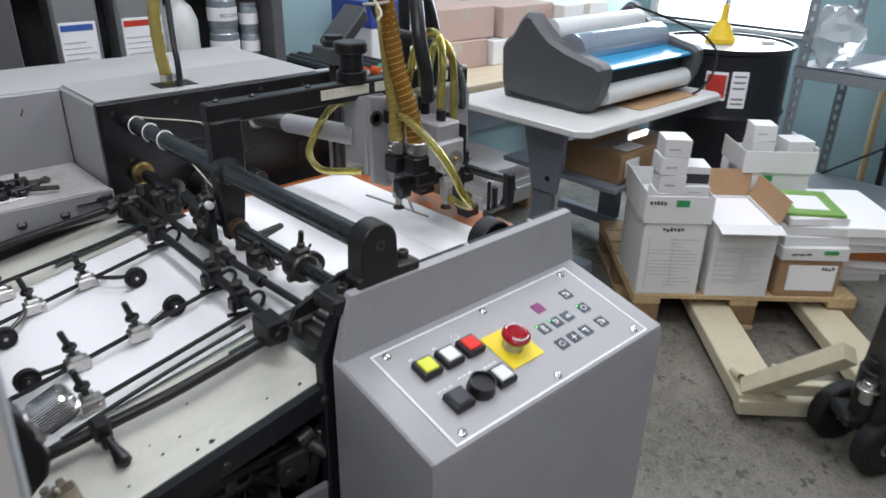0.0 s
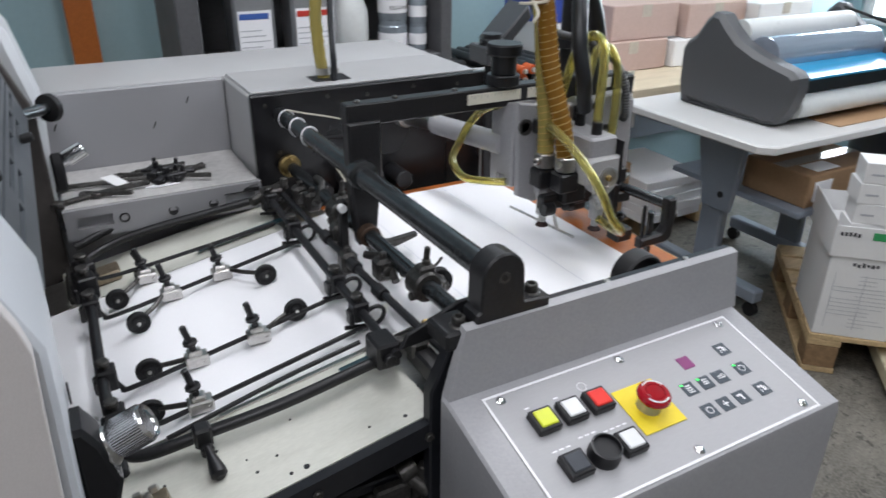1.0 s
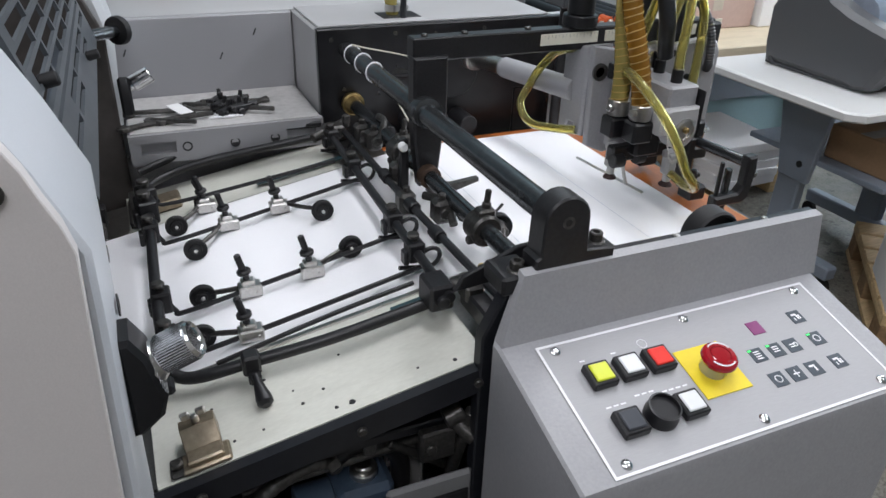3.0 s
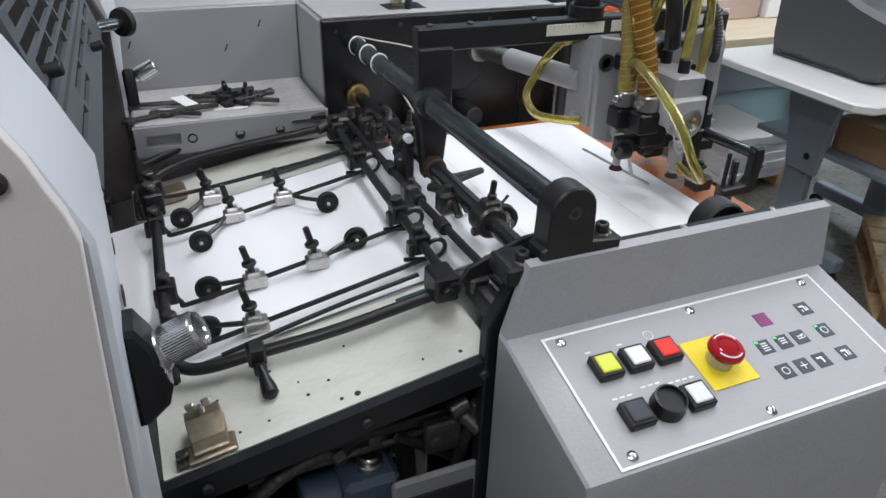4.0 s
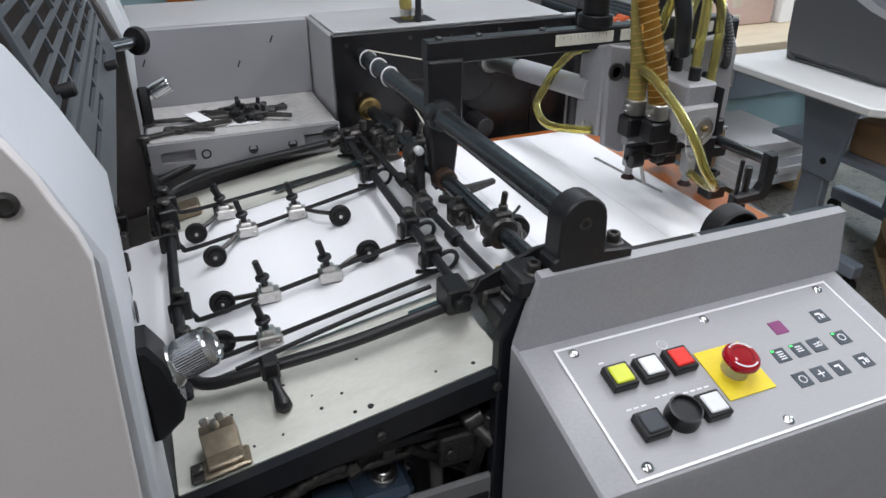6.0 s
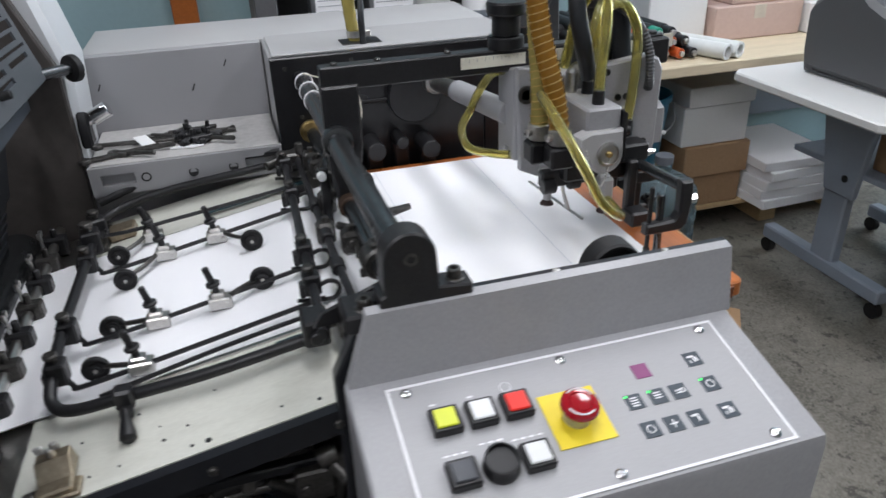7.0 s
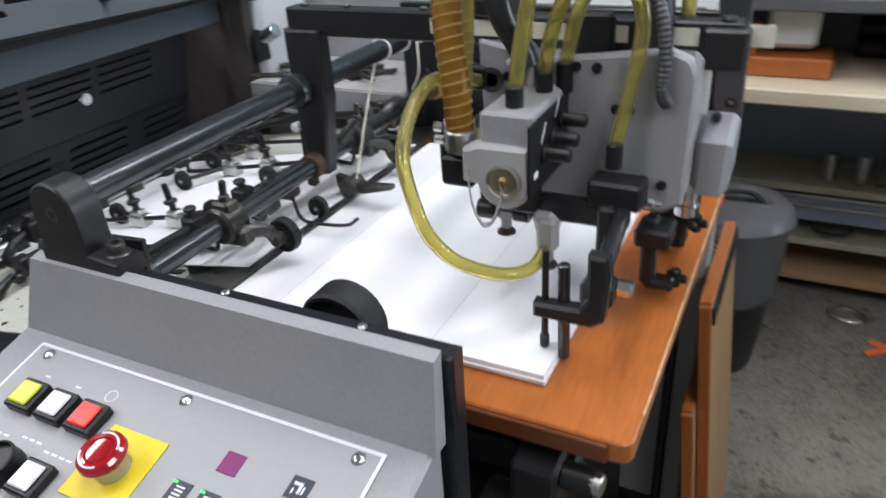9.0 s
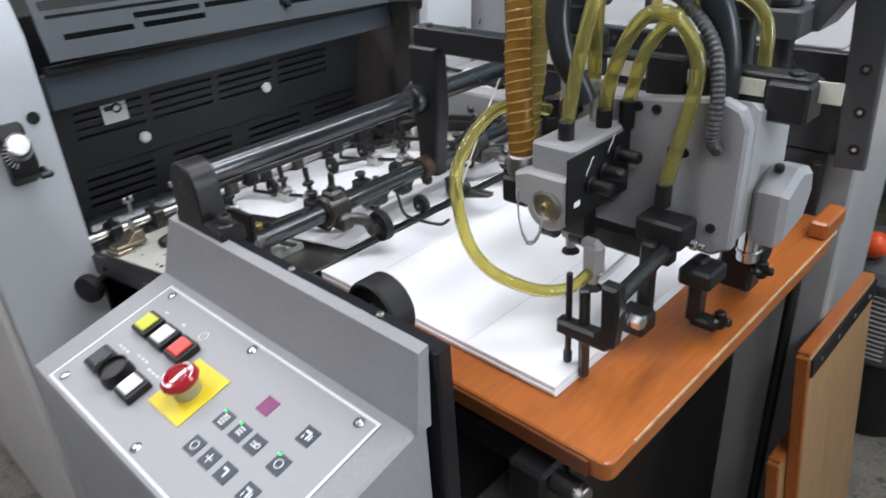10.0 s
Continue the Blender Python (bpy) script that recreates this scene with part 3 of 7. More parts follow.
# slotted safety guard, leaning back over the cylinders
slots = [(u0, u0 + 0.105, 0.026, 0.0345) for u0 in (0.03, 0.15, 0.40)] + [(u0, u0 + 0.11, 0.0415, 0.05) for u0 in (0.14, 0.26, 0.38, 0.52)]
slots += [(0.015, 0.645, 0.0575, 0.0625)]
for r in range(11):
    slots += [(0.012 + c * 0.124 + 0.02 * (r % 2), 0.127 + c * 0.124 + 0.02 * (r % 2), 0.0695 + r * 0.0175, 0.0825 + r * 0.0175) for c in range(5)]
louvre("safety_guard", (0.227, 1.05, 1.084), (0, 1, -0.034), (-0.28, 0, 0.96), 0.66, 0.29, slots, GUARDP, "pale blue slotted safety guard leaning over the cylinders", 0.004)
part("guard_lip", Geo().box(0.205, 0.2225, 1.052, 1.705, 1.058, 1.066, 0.002, Matrix.Translation((0, 0, 0.055)) @ Matrix.Rotation(-0.034, 4, "X")), RUBBER, press, "black lip under the guard")
# Black block added behind the louvres; its colour stands in for shade there.
part("dark_fill_block", Geo().box(-0.32, 0.0, 1.07, 1.735, 0.75, 1.12, 0.002), FP, press)
part("guard_hinge", Geo().cyl((0.212, 1.695, 1.068), (0.262, 1.752, 1.064), 0.0095, 16), ROD, press, "steel guard hinge pin")
part("guard_knob", Geo().lathe([(0.012, 0), (0.0215, 0.002), (0.0225, 0.006), (0.0225, 0.012), (0.019, 0.015), (0.008, 0.016)], (0.254, 1.743, 1.0645), (0.262, 1.752, 1.064), 26), RUBBER, press, "black rubber guard knob")
for gy, gz in ((1.10, 1.165), (1.46, 1.096)):
    gx = 0.227 - (gz - 1.084) * 0.29
    part("guard_stud", Geo().cyl((gx - 0.004, gy, gz), (gx + 0.011, gy, gz + 0.003), 0.006, 14), RUBBER, press, "black guard stud")
part("guard_bar", Geo().box(0.168, 0.182, 1.045, 1.74, 1.004, 1.058, 0.002, Matrix.Identity(4)), SLATE, press, "slate grey cross bar under the guard")
part("guard_roller", Geo().cyl((0.2, 1.045, 1.066), (0.195, 1.74, 1.056), 0.008, 14), RUBBER, press)
slots = [(0.03 + c * 0.13, 0.03 + c * 0.13 + 0.115, 0.055 + r * 0.0145, 0.055 + r * 0.0145 + 0.006) for c in range(4) for r in range(4)]
louvre("louvred_panel", (0.13, 1.05, 0.885), (0, 1, 0), (0.2, 0, 0.98), 0.62, 0.13, [s for s in slots if not (s[0] < 0.02)], DG, "dark louvred inner panel")
slots = [(0.03 + c * 0.16, 0.03 + c * 0.16 + 0.12, 0.02 + r * 0.017, 0.02 + r * 0.017 + 0.007) for c in range(4) for r in range(4)]
louvre("louvred_panel", (0.10, 1.05, 0.79), (0, 1, 0), (0.25, 0, 0.97), 0.62, 0.095, slots, DG, "dark louvred inner panel")
lab = part("warning_label", Geo().box(0.1485, 0.1495, 1.125, 1.167, 0.955, 1.0, 0.0002), mat("aged_white_label", (0.55, 0.55, 0.53), 0.5, grain=0.03), press, "white warning label with a dark sign")
part("warning_sign", Geo().tube([(0.150, 1.150 + 0.007 * math.cos(a), 0.978 + 0.007 * math.sin(a)) for a in (i * math.pi / 6 for i in range(13))], 0.0016, 6, 1).box(0.1496, 0.1502, 1.13, 1.143, 0.976, 0.984, 0.0002), BLACK, press, "dark warning sign")
for ky, kz in ((1.187, 0.915), (1.44, 0.94)):
    part("panel_knob", Geo().lathe([(0.004, 0), (0.004, 0.008), (0.009, 0.01), (0.01, 0.016), (0.006, 0.02)], (0.128, ky, kz), (0.2, ky, kz), 18), LENSW, press, "small white panel knob")
for i in range(7):
    y = 1.12 + i * 0.085
    g = Geo().cyl((0.165, y, 0.80), (0.165, y, 0.825), 0.003, 8)
    g.box(0.162, 0.168, y - 0.009, y - 0.003, 0.823, 0.833, 0.001).box(0.162, 0.168, y + 0.003, y + 0.009, 0.823, 0.833, 0.001)
    part("wing_screw", g, STEEL, press, "small bright wing screw")
# cylinders and side-lay gear at the foot of the board
part("feed_cylinder", Geo().cyl((0.10, 1.06, 0.76), (0.10, 1.73, 0.76), 0.035, 32), ROD, press, "dark steel feed cylinder")
part("lay_shaft", Geo().cyl((0.17, 1.03, 0.785), (0.17, 1.74, 0.785), 0.008, 14), STEEL, press)
for i in range(9):
    y = 1.07 + i * 0.075
    part("lay_stop", Geo().box(0.155, 0.19, y, y + 0.022, 0.765, 0.80, 0.003).cyl((0.172, y + 0.011, 0.798), (0.172, y + 0.011, 0.815), 0.005, 10), OILY if i % 2 else BLACK, press, "oily lay stop")
part("hand_wheel", Geo().lathe([(0.006, 0), (0.006, 0.03), (0.022, 0.032), (0.024, 0.04), (0.022, 0.048), (0.008, 0.05)], (0.235, 1.03, 0.745), (0.26, 0.98, 0.745), 24), RUBBER, press, "small black hand wheel")
# dial knob on the near cover
g = Geo().prism([(0.222, 0.927), (0.2285, 0.927), (0.246, 0.942), (0.251, 0.959), (0.242, 0.998), (0.232, 1.016), (0.222, 1.016)], 1, 0.948, 0.986, 0.004)
dialp = part("dial_base", g, PLASTIC, press, "black dial base with white marks")
part("dial_collar", Geo().cyl((0.244, 0.968, 0.982), (0.254, 0.967, 0.987), 0.0175, 24, r2=0.012), STEEL, press)
part("dial_knob", Geo().lathe([(0.0135, 0), (0.0153, 0.002), (0.0153, 0.028), (0.0140, 0.031), (0.0130, 0.029), (0.0005, 0.029)], (0.25, 0.967, 0.986), (0.279, 0.962, 1.0), 36), CHROME, press, "knurled chrome dial knob")
k0, k1 = Vector((0.25, 0.967, 0.986)), Vector((0.279, 0.962, 1.0))
kw = (k1 - k0).normalized()
ku = kw.orthogonal().normalized()
kv = kw.cross(ku)
g = Geo()
for i in range(48):
    a = i * math.pi / 24
    o = (ku * math.cos(a) + kv * math.sin(a)) * 0.0154
    g.tube([k0 + kw * 0.003 + o, k0 + kw * 0.0275 + o], 0.0007, 4, 1)
tagged(part("knurl", g, CHROME, dialp), kind="stuff")
for i in range(9):
    a = radians(120 + i * 15)
    c = Vector((0.2517 - (0.019 + 0.0185 * math.sin(a)) * 0.23, 0.967 + 0.0185 * math.cos(a), 0.978 + 0.0185 * math.sin(a)))
    part("dial_mark", Geo().box(-0.0002, 0.0002, -0.004, 0.004, -0.0007, 0.0007, 0.0001, Matrix.Translation(c) @ Matrix.Rotation(a, 4, "X")), WHITEINK, dialp, "white dial mark")
part("dial_clamp", Geo().cyl((0.236, 0.99, 0.945), (0.25, 0.99, 0.94), 0.005, 12).box(0.247, 0.256, 0.98, 1.0, 0.934, 0.943, 0.003), PLASTIC, press, "black star grip")
# second dial on the far cover
part("far_dial_base", Geo().prism([(1.735, 0.93), (1.775, 0.93), (1.772, 0.982), (1.75, 0.99), (1.738, 0.965)], 0, 0.243, 0.262, 0.004), PLASTIC, press)
part("far_dial_knob", Geo().cyl((0.258, 1.757, 0.97), (0.268, 1.757, 0.976), 0.009, 20).cyl((0.266, 1.757, 0.975), (0.296, 1.757, 0.99), 0.0135, 28), CHROME, press, "chrome dial knob")

# ---- feed board ----
def slope(g, x0, x1, y0, y1, up, thick):
    z0, z1 = board_z(x0) + up, board_z(x1) + up
    vs = [(x0, y0, z0 - thick), (x1, y0, z1 - thick), (x1, y1, z1 - thick), (x0, y1, z0 - thick), (x0, y0, z0), (x1, y0, z1), (x1, y1, z1), (x0, y1, z0)]
    return g.add(vs, [(3, 2, 1, 0), (4, 5, 6, 7), (0, 1, 5, 4), (1, 2, 6, 5), (2, 3, 7, 6), (3, 0, 4, 7)])


def bp(x, y, up):
    return Vector((x, y, board_z(x) + up))


near_rail = part("near_rail", slope(Geo(), 0.222, 0.573, 1.036, 1.19, 0, 0.01), CREAM, press, "worn cream painted feed board rail")
part("far_rail", slope(Geo(), 0.222, 0.573, 1.6, 1.735, 0, 0.01), CREAM, press, "worn cream painted feed board rail")
part("feed_board", slope(Geo(), 0.12, 0.66, 1.05, 1.73, -0.011, 0.012), STEEL, press, "steel feed board")
part("rail_edge", slope(Geo(), 0.205, 0.573, 1.022, 1.035, -0.001, 0.032), BLACKP, press, "black rail edge strip")
part("rail_lip", slope(Geo(), 0.24, 0.57, 1.186, 1.1915, 0.003, 0.004), STEEL, press)
for x, y, r in ((0.422, 1.049, 0.0035), (0.405, 1.05, 0.0022), (0.40, 1.085, 0.0018), (0.375, 1.075, 0.002), (0.345, 1.135, 0.002), (0.54, 1.05, 0.0025), (0.50, 1.06, 0.0016), (0.33, 1.06, 0.0015), (0.43, 1.13, 0.0016), (0.30, 1.06, 0.0016), (0.285, 1.12, 0.0017), (0.37, 1.10, 0.0013)):
    part("rail_hole", Geo().cyl(bp(x, y, -0.001), bp(x, y, 0.0008), r, 12, 0.0002), BLACK, near_rail, "dark screw hole")
for x in (0.423, 0.26, 0.555):
    part("edge_screw", Geo().cyl((x, 1.023, board_z(x) - 0.017), (x, 1.017, board_z(x) - 0.017), 0.0055, 14), OILY, press)
TEAL = mat("teal_tape", (0.022, 0.055, 0.066), 0.5, grain=0.1, scale=200)
part("feed_tape", slope(Geo(), 0.505, 0.60, 1.156, 1.164, 0.012, 0.002), TEAL, press, "teal transport tape")
part("feed_tape", slope(Geo(), 0.43, 0.60, 1.618, 1.63, 0.008, 0.002), TEAL, press, "teal transport tape")
solid("feed_sheet", slope(Geo(), 0.125, 0.665, 1.195, 1.596, 0.001, 0.0015), PAPER, "white paper sheet lying on the feed board", "paper sheet")
# teal tapes stop short of the pile; the two bars and the wheel rods of the board
part("right_bar", Geo().tube([(0.557, 1.105, 0.884), (0.5605, 1.2, 0.882), (0.572, 1.66, 0.882)], 0.0065, 12, 2), BLACK, press, "black cross bar over the feed board")
u_rod = [bp(0.552, 1.136, 0.02), bp(0.43, 1.138, 0.02), bp(0.34, 1.15, 0.019), bp(0.275, 1.158, 0.02), bp(0.252, 1.175, 0.026), bp(0.249, 1.205, 0.038), bp(0.248, 1.30, 0.044), bp(0.254, 1.5, 0.044), bp(0.257, 1.575, 0.044)]
part("frame_rod", Geo().tube(u_rod, 0.0072, 12, 6), BLACK, press, "bent black rod round the feed board")
part("far_frame_rod", Geo().tube([bp(0.257, 1.575, 0.044), bp(0.252, 1.64, 0.036), bp(0.262, 1.685, 0.032), bp(0.30, 1.71, 0.032), bp(0.374, 1.716, 0.033), bp(0.56, 1.69, 0.03)], 0.007, 12, 6), BLACK, press)


def clamp(p, axis_turn=0.0, size=1.0, knob=True):
    """A clamp block with a jutting screw."""
    m = Matrix.Translation(p) @ Matrix.Rotation(radians(axis_turn), 4, "Z")
    s = size
    c = part("clamp", Geo().box(-0.011 * s, 0.011 * s, -0.012 * s, 0.012 * s, -0.016 * s, 0.012 * s, 0.0025, m).box(-0.016 * s, -0.009 * s, -0.008 * s, 0.008 * s, -0.02 * s, 0.0, 0.002, m), BLACK, press, "black rod clamp")
    if knob:
        part("clamp_screw", Geo().cyl(m @ Vector((0, 0, 0.011 * s)), m @ Vector((0, 0, 0.018 * s)), 0.005 * s, 12).cyl(m @ Vector((-0.002, 0, 0.017 * s)), m @ Vector((-0.002, 0, 0.023 * s)), 0.008 * s, 10), OILY, c, "oily clamp screw")
    return c


for y, rot in ((1.657, 5), (1.518, 0), (1.314, 0), (1.227, 0)):
    x = 0.557 + (y - 1.105) * 0.027
    clamp((x, y, 0.884), rot)
    hook = [(x + 0.004, y - 0.004, 0.876), (x + 0.02, y - 0.006, 0.884), (x + 0.032, y - 0.004, 0.878), (x + 0.034, y - 0.002, 0.866), (x + 0.026, y, 0.855), (x + 0.008, y + 0.002, 0.854), (x - 0.02, y + 0.002, 0.858)]
    part("rod_hook", Geo().tube(hook, 0.003, 8, 5), BLACK, press, "hooked rod end")
part("corner_block", Geo().box(0.536, 0.566, 1.112, 1.152, 0.862, 0.896, 0.003).cyl((0.55, 1.112, 0.878), (0.55, 1.104, 0.878), 0.008, 14), BLACK, press, "black corner block")
part("corner_stub", Geo().cyl((0.566, 1.14, 0.878), (0.60, 1.118, 0.888), 0.008, 14).box(0.575, 0.60, 1.10, 1.128, 0.872, 0.895, 0.004), OILY, press, "oily corner joint")
part("corner_stud", Geo().cyl((0.597, 1.115, 0.89), (0.60, 1.112, 0.915), 0.006, 12), BRASS, press, "brass stud")
part("far_corner_joint", Geo().box(0.56, 0.60, 1.655, 1.685, 0.872, 0.90, 0.004).cyl((0.54, 1.665, 0.88), (0.61, 1.69, 0.895), 0.009, 14).cyl((0.60, 1.66, 0.898), (0.60, 1.66, 0.918), 0.007, 12), OILY, press, "oily corner joint")
part("near_arm", Geo().box(0.578, 0.602, 1.037, 1.125, 0.86, 0.885, 0.003), BLACK, press, "black arm")
for y in (1.50, 1.306, 1.217):
    clamp(bp(0.25, y, 0.043) + Vector((0.004, 0, 0)), 0, 1.05)
clamp(bp(0.254, 1.56, 0.05), 10, 1.3)
clamp(bp(0.256, 1.62, 0.046), 20, 1.2)


def thumb_block(x, y, arm, wheel_at):
    """A bright block on a rod with a thumb screw and an arm to a rubber wheel."""
    p = bp(x, y, 0.0)
    b = part("slide_block", Geo().box(-0.015, 0.015, -0.010, 0.010, 0.003, 0.020, 0.002, Matrix.Translation(p)).box(-0.011, 0.007, -0.008, 0.008, 0.019, 0.027, 0.002, Matrix.Translation(p)).cyl(p + Vector((0.009, -0.0095, 0.011)), p + Vector((0.009, -0.0115, 0.011)), 0.003, 10), STEEL, press, "bright steel slide block")
    part("thumb_screw", Geo().cyl(p + Vector((-0.003, 0, 0.022)), p + Vector((-0.004, 0, 0.036)), 0.0045, 12).cyl(p + Vector((-0.005, 0, 0.036)), p + Vector((-0.006, 0, 0.042)), 0.0095, 12).cyl(p + Vector((-0.006, 0, 0.04)), p + Vector((-0.012, 0.002, 0.064)), 0.0045, 10), BLACK, b, "black thumb screw")
    w = bp(*wheel_at, 0.0175)
    part("wheel_arm", Geo().tube([p + Vector((arm * 0.01, 0, 0.016)), (p + Vector((0, 0, 0.016)) + w) / 2 + Vector((0, 0, 0.001)), w + Vector((0, 0.005, 0))], 0.0035, 8, 3), OILY, press, "grey wheel arm")
    wheel(w, 0.0165, 0.008, (0, 1, 0))


def wheel(c, r, width, axis, rim=RUBBER):
    a = Vector(axis).normalized()
    c = Vector(c)
    b = part("rubber_wheel", Geo().lathe([(r * 0.55, 0), (r * 0.6, width * 0.25), (r - 0.001, 0), (r, 0.001), (r, width - 0.001), (r - 0.001, width), (r * 0.6, width * 0.75), (r * 0.55, width)], c - a * width / 2, c + a * width / 2, 24), rim, press, "black rubber paper wheel")
    part("wheel_hub", Geo().cyl(c - a * (width / 2 + 0.001), c + a * (width / 2 + 0.001), r * 0.42, 16), BLACK, b, "dark wheel hub")
    part("wheel_pin", Geo().cyl(c - a * (width / 2 + 0.004), c + a * (width / 2 + 0.004), r * 0.16, 10), STEEL, b)


thumb_block(0.362, 1.308, -1, (0.303, 1.319))
thumb_block(0.444, 1.303, 1, (0.502, 1.316))
thumb_block(0.365, 1.505, -1, (0.309, 1.447))
thumb_block(0.444, 1.508, 1, (0.496, 1.441))
thumb_block(0.346, 1.214, -1, (0.291, 1.232))
thumb_block(0.342, 1.588, -1, (0.291, 1.539))
for y, x0 in ((1.503, 0.262), (1.306, 0.262), (1.212, 0.262)):
    part("wheel_rod", Geo().tube([bp(x0 - 0.004, y + 0.006, 0.038), bp(x0 + 0.006, y - 0.002, 0.02), bp(x0 + 0.022, y - 0.004, 0.0145), bp(0.42, y, 0.0145), bp(0.575, y + 0.008, 0.014)], 0.0034, 8, 6), BLACK, press, "thin black wheel rod")
part("wheel_rod", Geo().tube([bp(0.27, 1.605, 0.04), bp(0.30, 1.595, 0.03), bp(0.56, 1.60, 0.016)], 0.0034, 8, 4), BLACK, press, "thin black wheel rod")
part("wheel_rod", Geo().tube([bp(0.30, 1.18, 0.011), bp(0.44, 1.192, 0.012), bp(0.545, 1.19, 0.016)], 0.003, 8, 4), BLACK, press, "thin black wheel rod")
# lever, bronze clip block and far lever on the rails
lv = part("lever_block", Geo().box(0.324, 0.344, 1.132, 1.152, board_z(0.334) + 0.012, board_z(0.334) + 0.038, 0.003).box(0.328, 0.342, 1.122, 1.136, board_z(0.334) + 0.006, board_z(0.334) + 0.02, 0.003), BLACK, press, "black lever block")
part("lever_grip", Geo().lathe([(0.004, 0), (0.0045, 0.008), (0.009, 0.03), (0.009, 0.036), (0.005, 0.04)], bp(0.335, 1.124, 0.02), bp(0.338, 1.095, 0.009), 16), PLASTIC, lv, "black ball grip")
part("far_lever", Geo().tube([bp(0.335, 1.60, 0.01), bp(0.338, 1.605, 0.03), bp(0.33, 1.60, 0.055)], 0.006, 10, 3).box(0.325, 0.348, 1.59, 1.615, board_z(0.336), board_z(0.336) + 0.02, 0.003), BLACK, press, "black lever")
m = Matrix.Translation(bp(0.272, 1.062, 0)) @ Matrix.Rotation(-math.atan(0.185), 4, "Y")
bb = part("clip_block", Geo().box(-0.024, 0.024, -0.026, 0.0, 0, 0.007, 0.002, m).box(-0.018, 0.018, -0.022, 0.028, 0.006, 0.013, 0.002, m).prism([(-0.006, 0.012), (0.026, 0.012), (0.026, 0.027), (0.012, 0.027)], 0, -0.018, 0.018, 0.001, m), BRONZE, press, "worn bronze clip block with a wing screw")
part("wing_screw", Geo().cyl((0, 0.018, 0.026), (0, 0.018, 0.036), 0.004, 12, m=m).box(-0.013, -0.003, 0.0155, 0.0205, 0.033, 0.043, 0.002, m).box(0.003, 0.013, 0.0155, 0.0205, 0.033, 0.043, 0.002, m), STEEL, bb, "bright wing screw")
part("clip_foot", Geo().box(-0.036, -0.018, -0.024, 0.002, 0, 0.006, 0.002, m).cyl((-0.028, -0.012, 0.005), (-0.028, -0.012, 0.012), 0.006, 12, m=m), OILY, bb, "oily clip foot")
m = Matrix.Translation(bp(0.285, 1.655, 0)) @ Matrix.Rotation(-math.atan(0.185), 4, "Y")
part("clip_block", Geo().box(-0.02, 0.025, -0.02, 0.02, 0, 0.018, 0.003, m), BRONZE, press, "bronze clip block")
part("side_slot", Geo().box(-0.06, -0.02, -0.045, 0.045, -0.01, 0.012, 0.003, m).box(-0.055, -0.045, -0.06, 0.06, 0.01, 0.02, 0.002, m).box(-0.035, -0.025, -0.06, 0.06, 0.01, 0.02, 0.002, m), OILY, press, "oily side lay slide")
# gear under the near rail
part("rail_bearer", Geo().box(0.235, 0.556, 1.06, 1.075, 0.736, 0.75, 0.002), BLACKP, press)
BLUEM = mat("blue_motor_paint", (0.06, 0.088, 0.13), 0.4, grain=0.1, scale=120, stain=0.4, stain_scale=18)
motor = part("pump", Geo().box(0.405, 0.475, 1.06, 1.13, 0.60, 0.668, 0.008).cyl((0.36, 1.095, 0.63), (0.405, 1.095, 0.63), 0.03, 20), BLUEM, press, "blue oily vacuum pump")
part("pump_cap", Geo().cyl((0.443, 1.09, 0.667), (0.443, 1.088, 0.68), 0.017, 22).cyl((0.443, 1.088, 0.679), (0.443, 1.088, 0.685), 0.011, 18), STEEL, motor, "dull steel filler cap")
part("pump_hose", Geo().tube([(0.24, 1.07, 0.63), (0.305, 1.066, 0.69), (0.345, 1.068, 0.715), (0.385, 1.075, 0.72), (0.41, 1.08, 0.70)], 0.0085, 12, 16, 0.0008, 2), OILY, press, "braided steel hose")
part("pump_pipe", Geo().tube([(0.40, 1.08, 0.71), (0.43, 1.09, 0.715), (0.465, 1.09, 0.705), (0.488, 1.09, 0.68), (0.492, 1.09, 0.62)], 0.012, 12, 5), BLACK, press, "black pipe elbow")
part("pipe_joint", Geo().cyl((0.395, 1.08, 0.707), (0.41, 1.083, 0.712), 0.015, 8), OILY, press, "oily pipe joint")
part("pipe_joint", Geo().cyl((0.44, 1.09, 0.713), (0.455, 1.09, 0.709), 0.016, 8), OILY, press, "oily pipe joint")
part("red_band", Geo().box(0.30, 0.37, 1.085, 1.095, 0.58, 0.615, 0.003), mat("dull_red_paint", (0.12, 0.015, 0.015), 0.5, grain=0.1), press)
vents = [(0.01 + c * 0.008, 0.0145 + c * 0.008, 0.03 + r * 0.02, 0.045 + r * 0.02) for c in range(6) for r in range(3)]
louvre("vent_panel", (0.455, 1.11, 0.60), (1, 0, 0), (0, 0, 1), 0.07, 0.12, vents, DARKGREY, "grey vent panel under the rail")
part("trim_strip", Geo().box(0.525, 0.529, 1.105, 1.112, 0.58, 0.74, 0.001), STEEL, press)
part("trip_block", Geo().box(0.50, 0.545, 1.045, 1.06, 0.70, 0.745, 0.003).cyl((0.512, 1.045, 0.722), (0.512, 1.041, 0.722), 0.007, 14).cyl((0.545, 1.05, 0.75), (0.56, 1.03, 0.735), 0.01, 14).cyl((0.53, 1.05, 0.757), (0.552, 1.05, 0.765), 0.012, 14), OILY, press, "oily trip linkage")
for p, q, r in (((0.56, 1.04, 0.77), (0.545, 1.06, 0.66), 0.008), ((0.47, 1.075, 0.72), (0.555, 1.075, 0.65), 0.006), ((0.25, 1.075, 0.64), (0.36, 1.075, 0.64), 0.012), ((0.30, 1.08, 0.70), (0.55, 1.08, 0.71), 0.006)):
    part("link_rod", Geo().cyl(p, q, r, 12), OILY, press, "dark oily link rod")
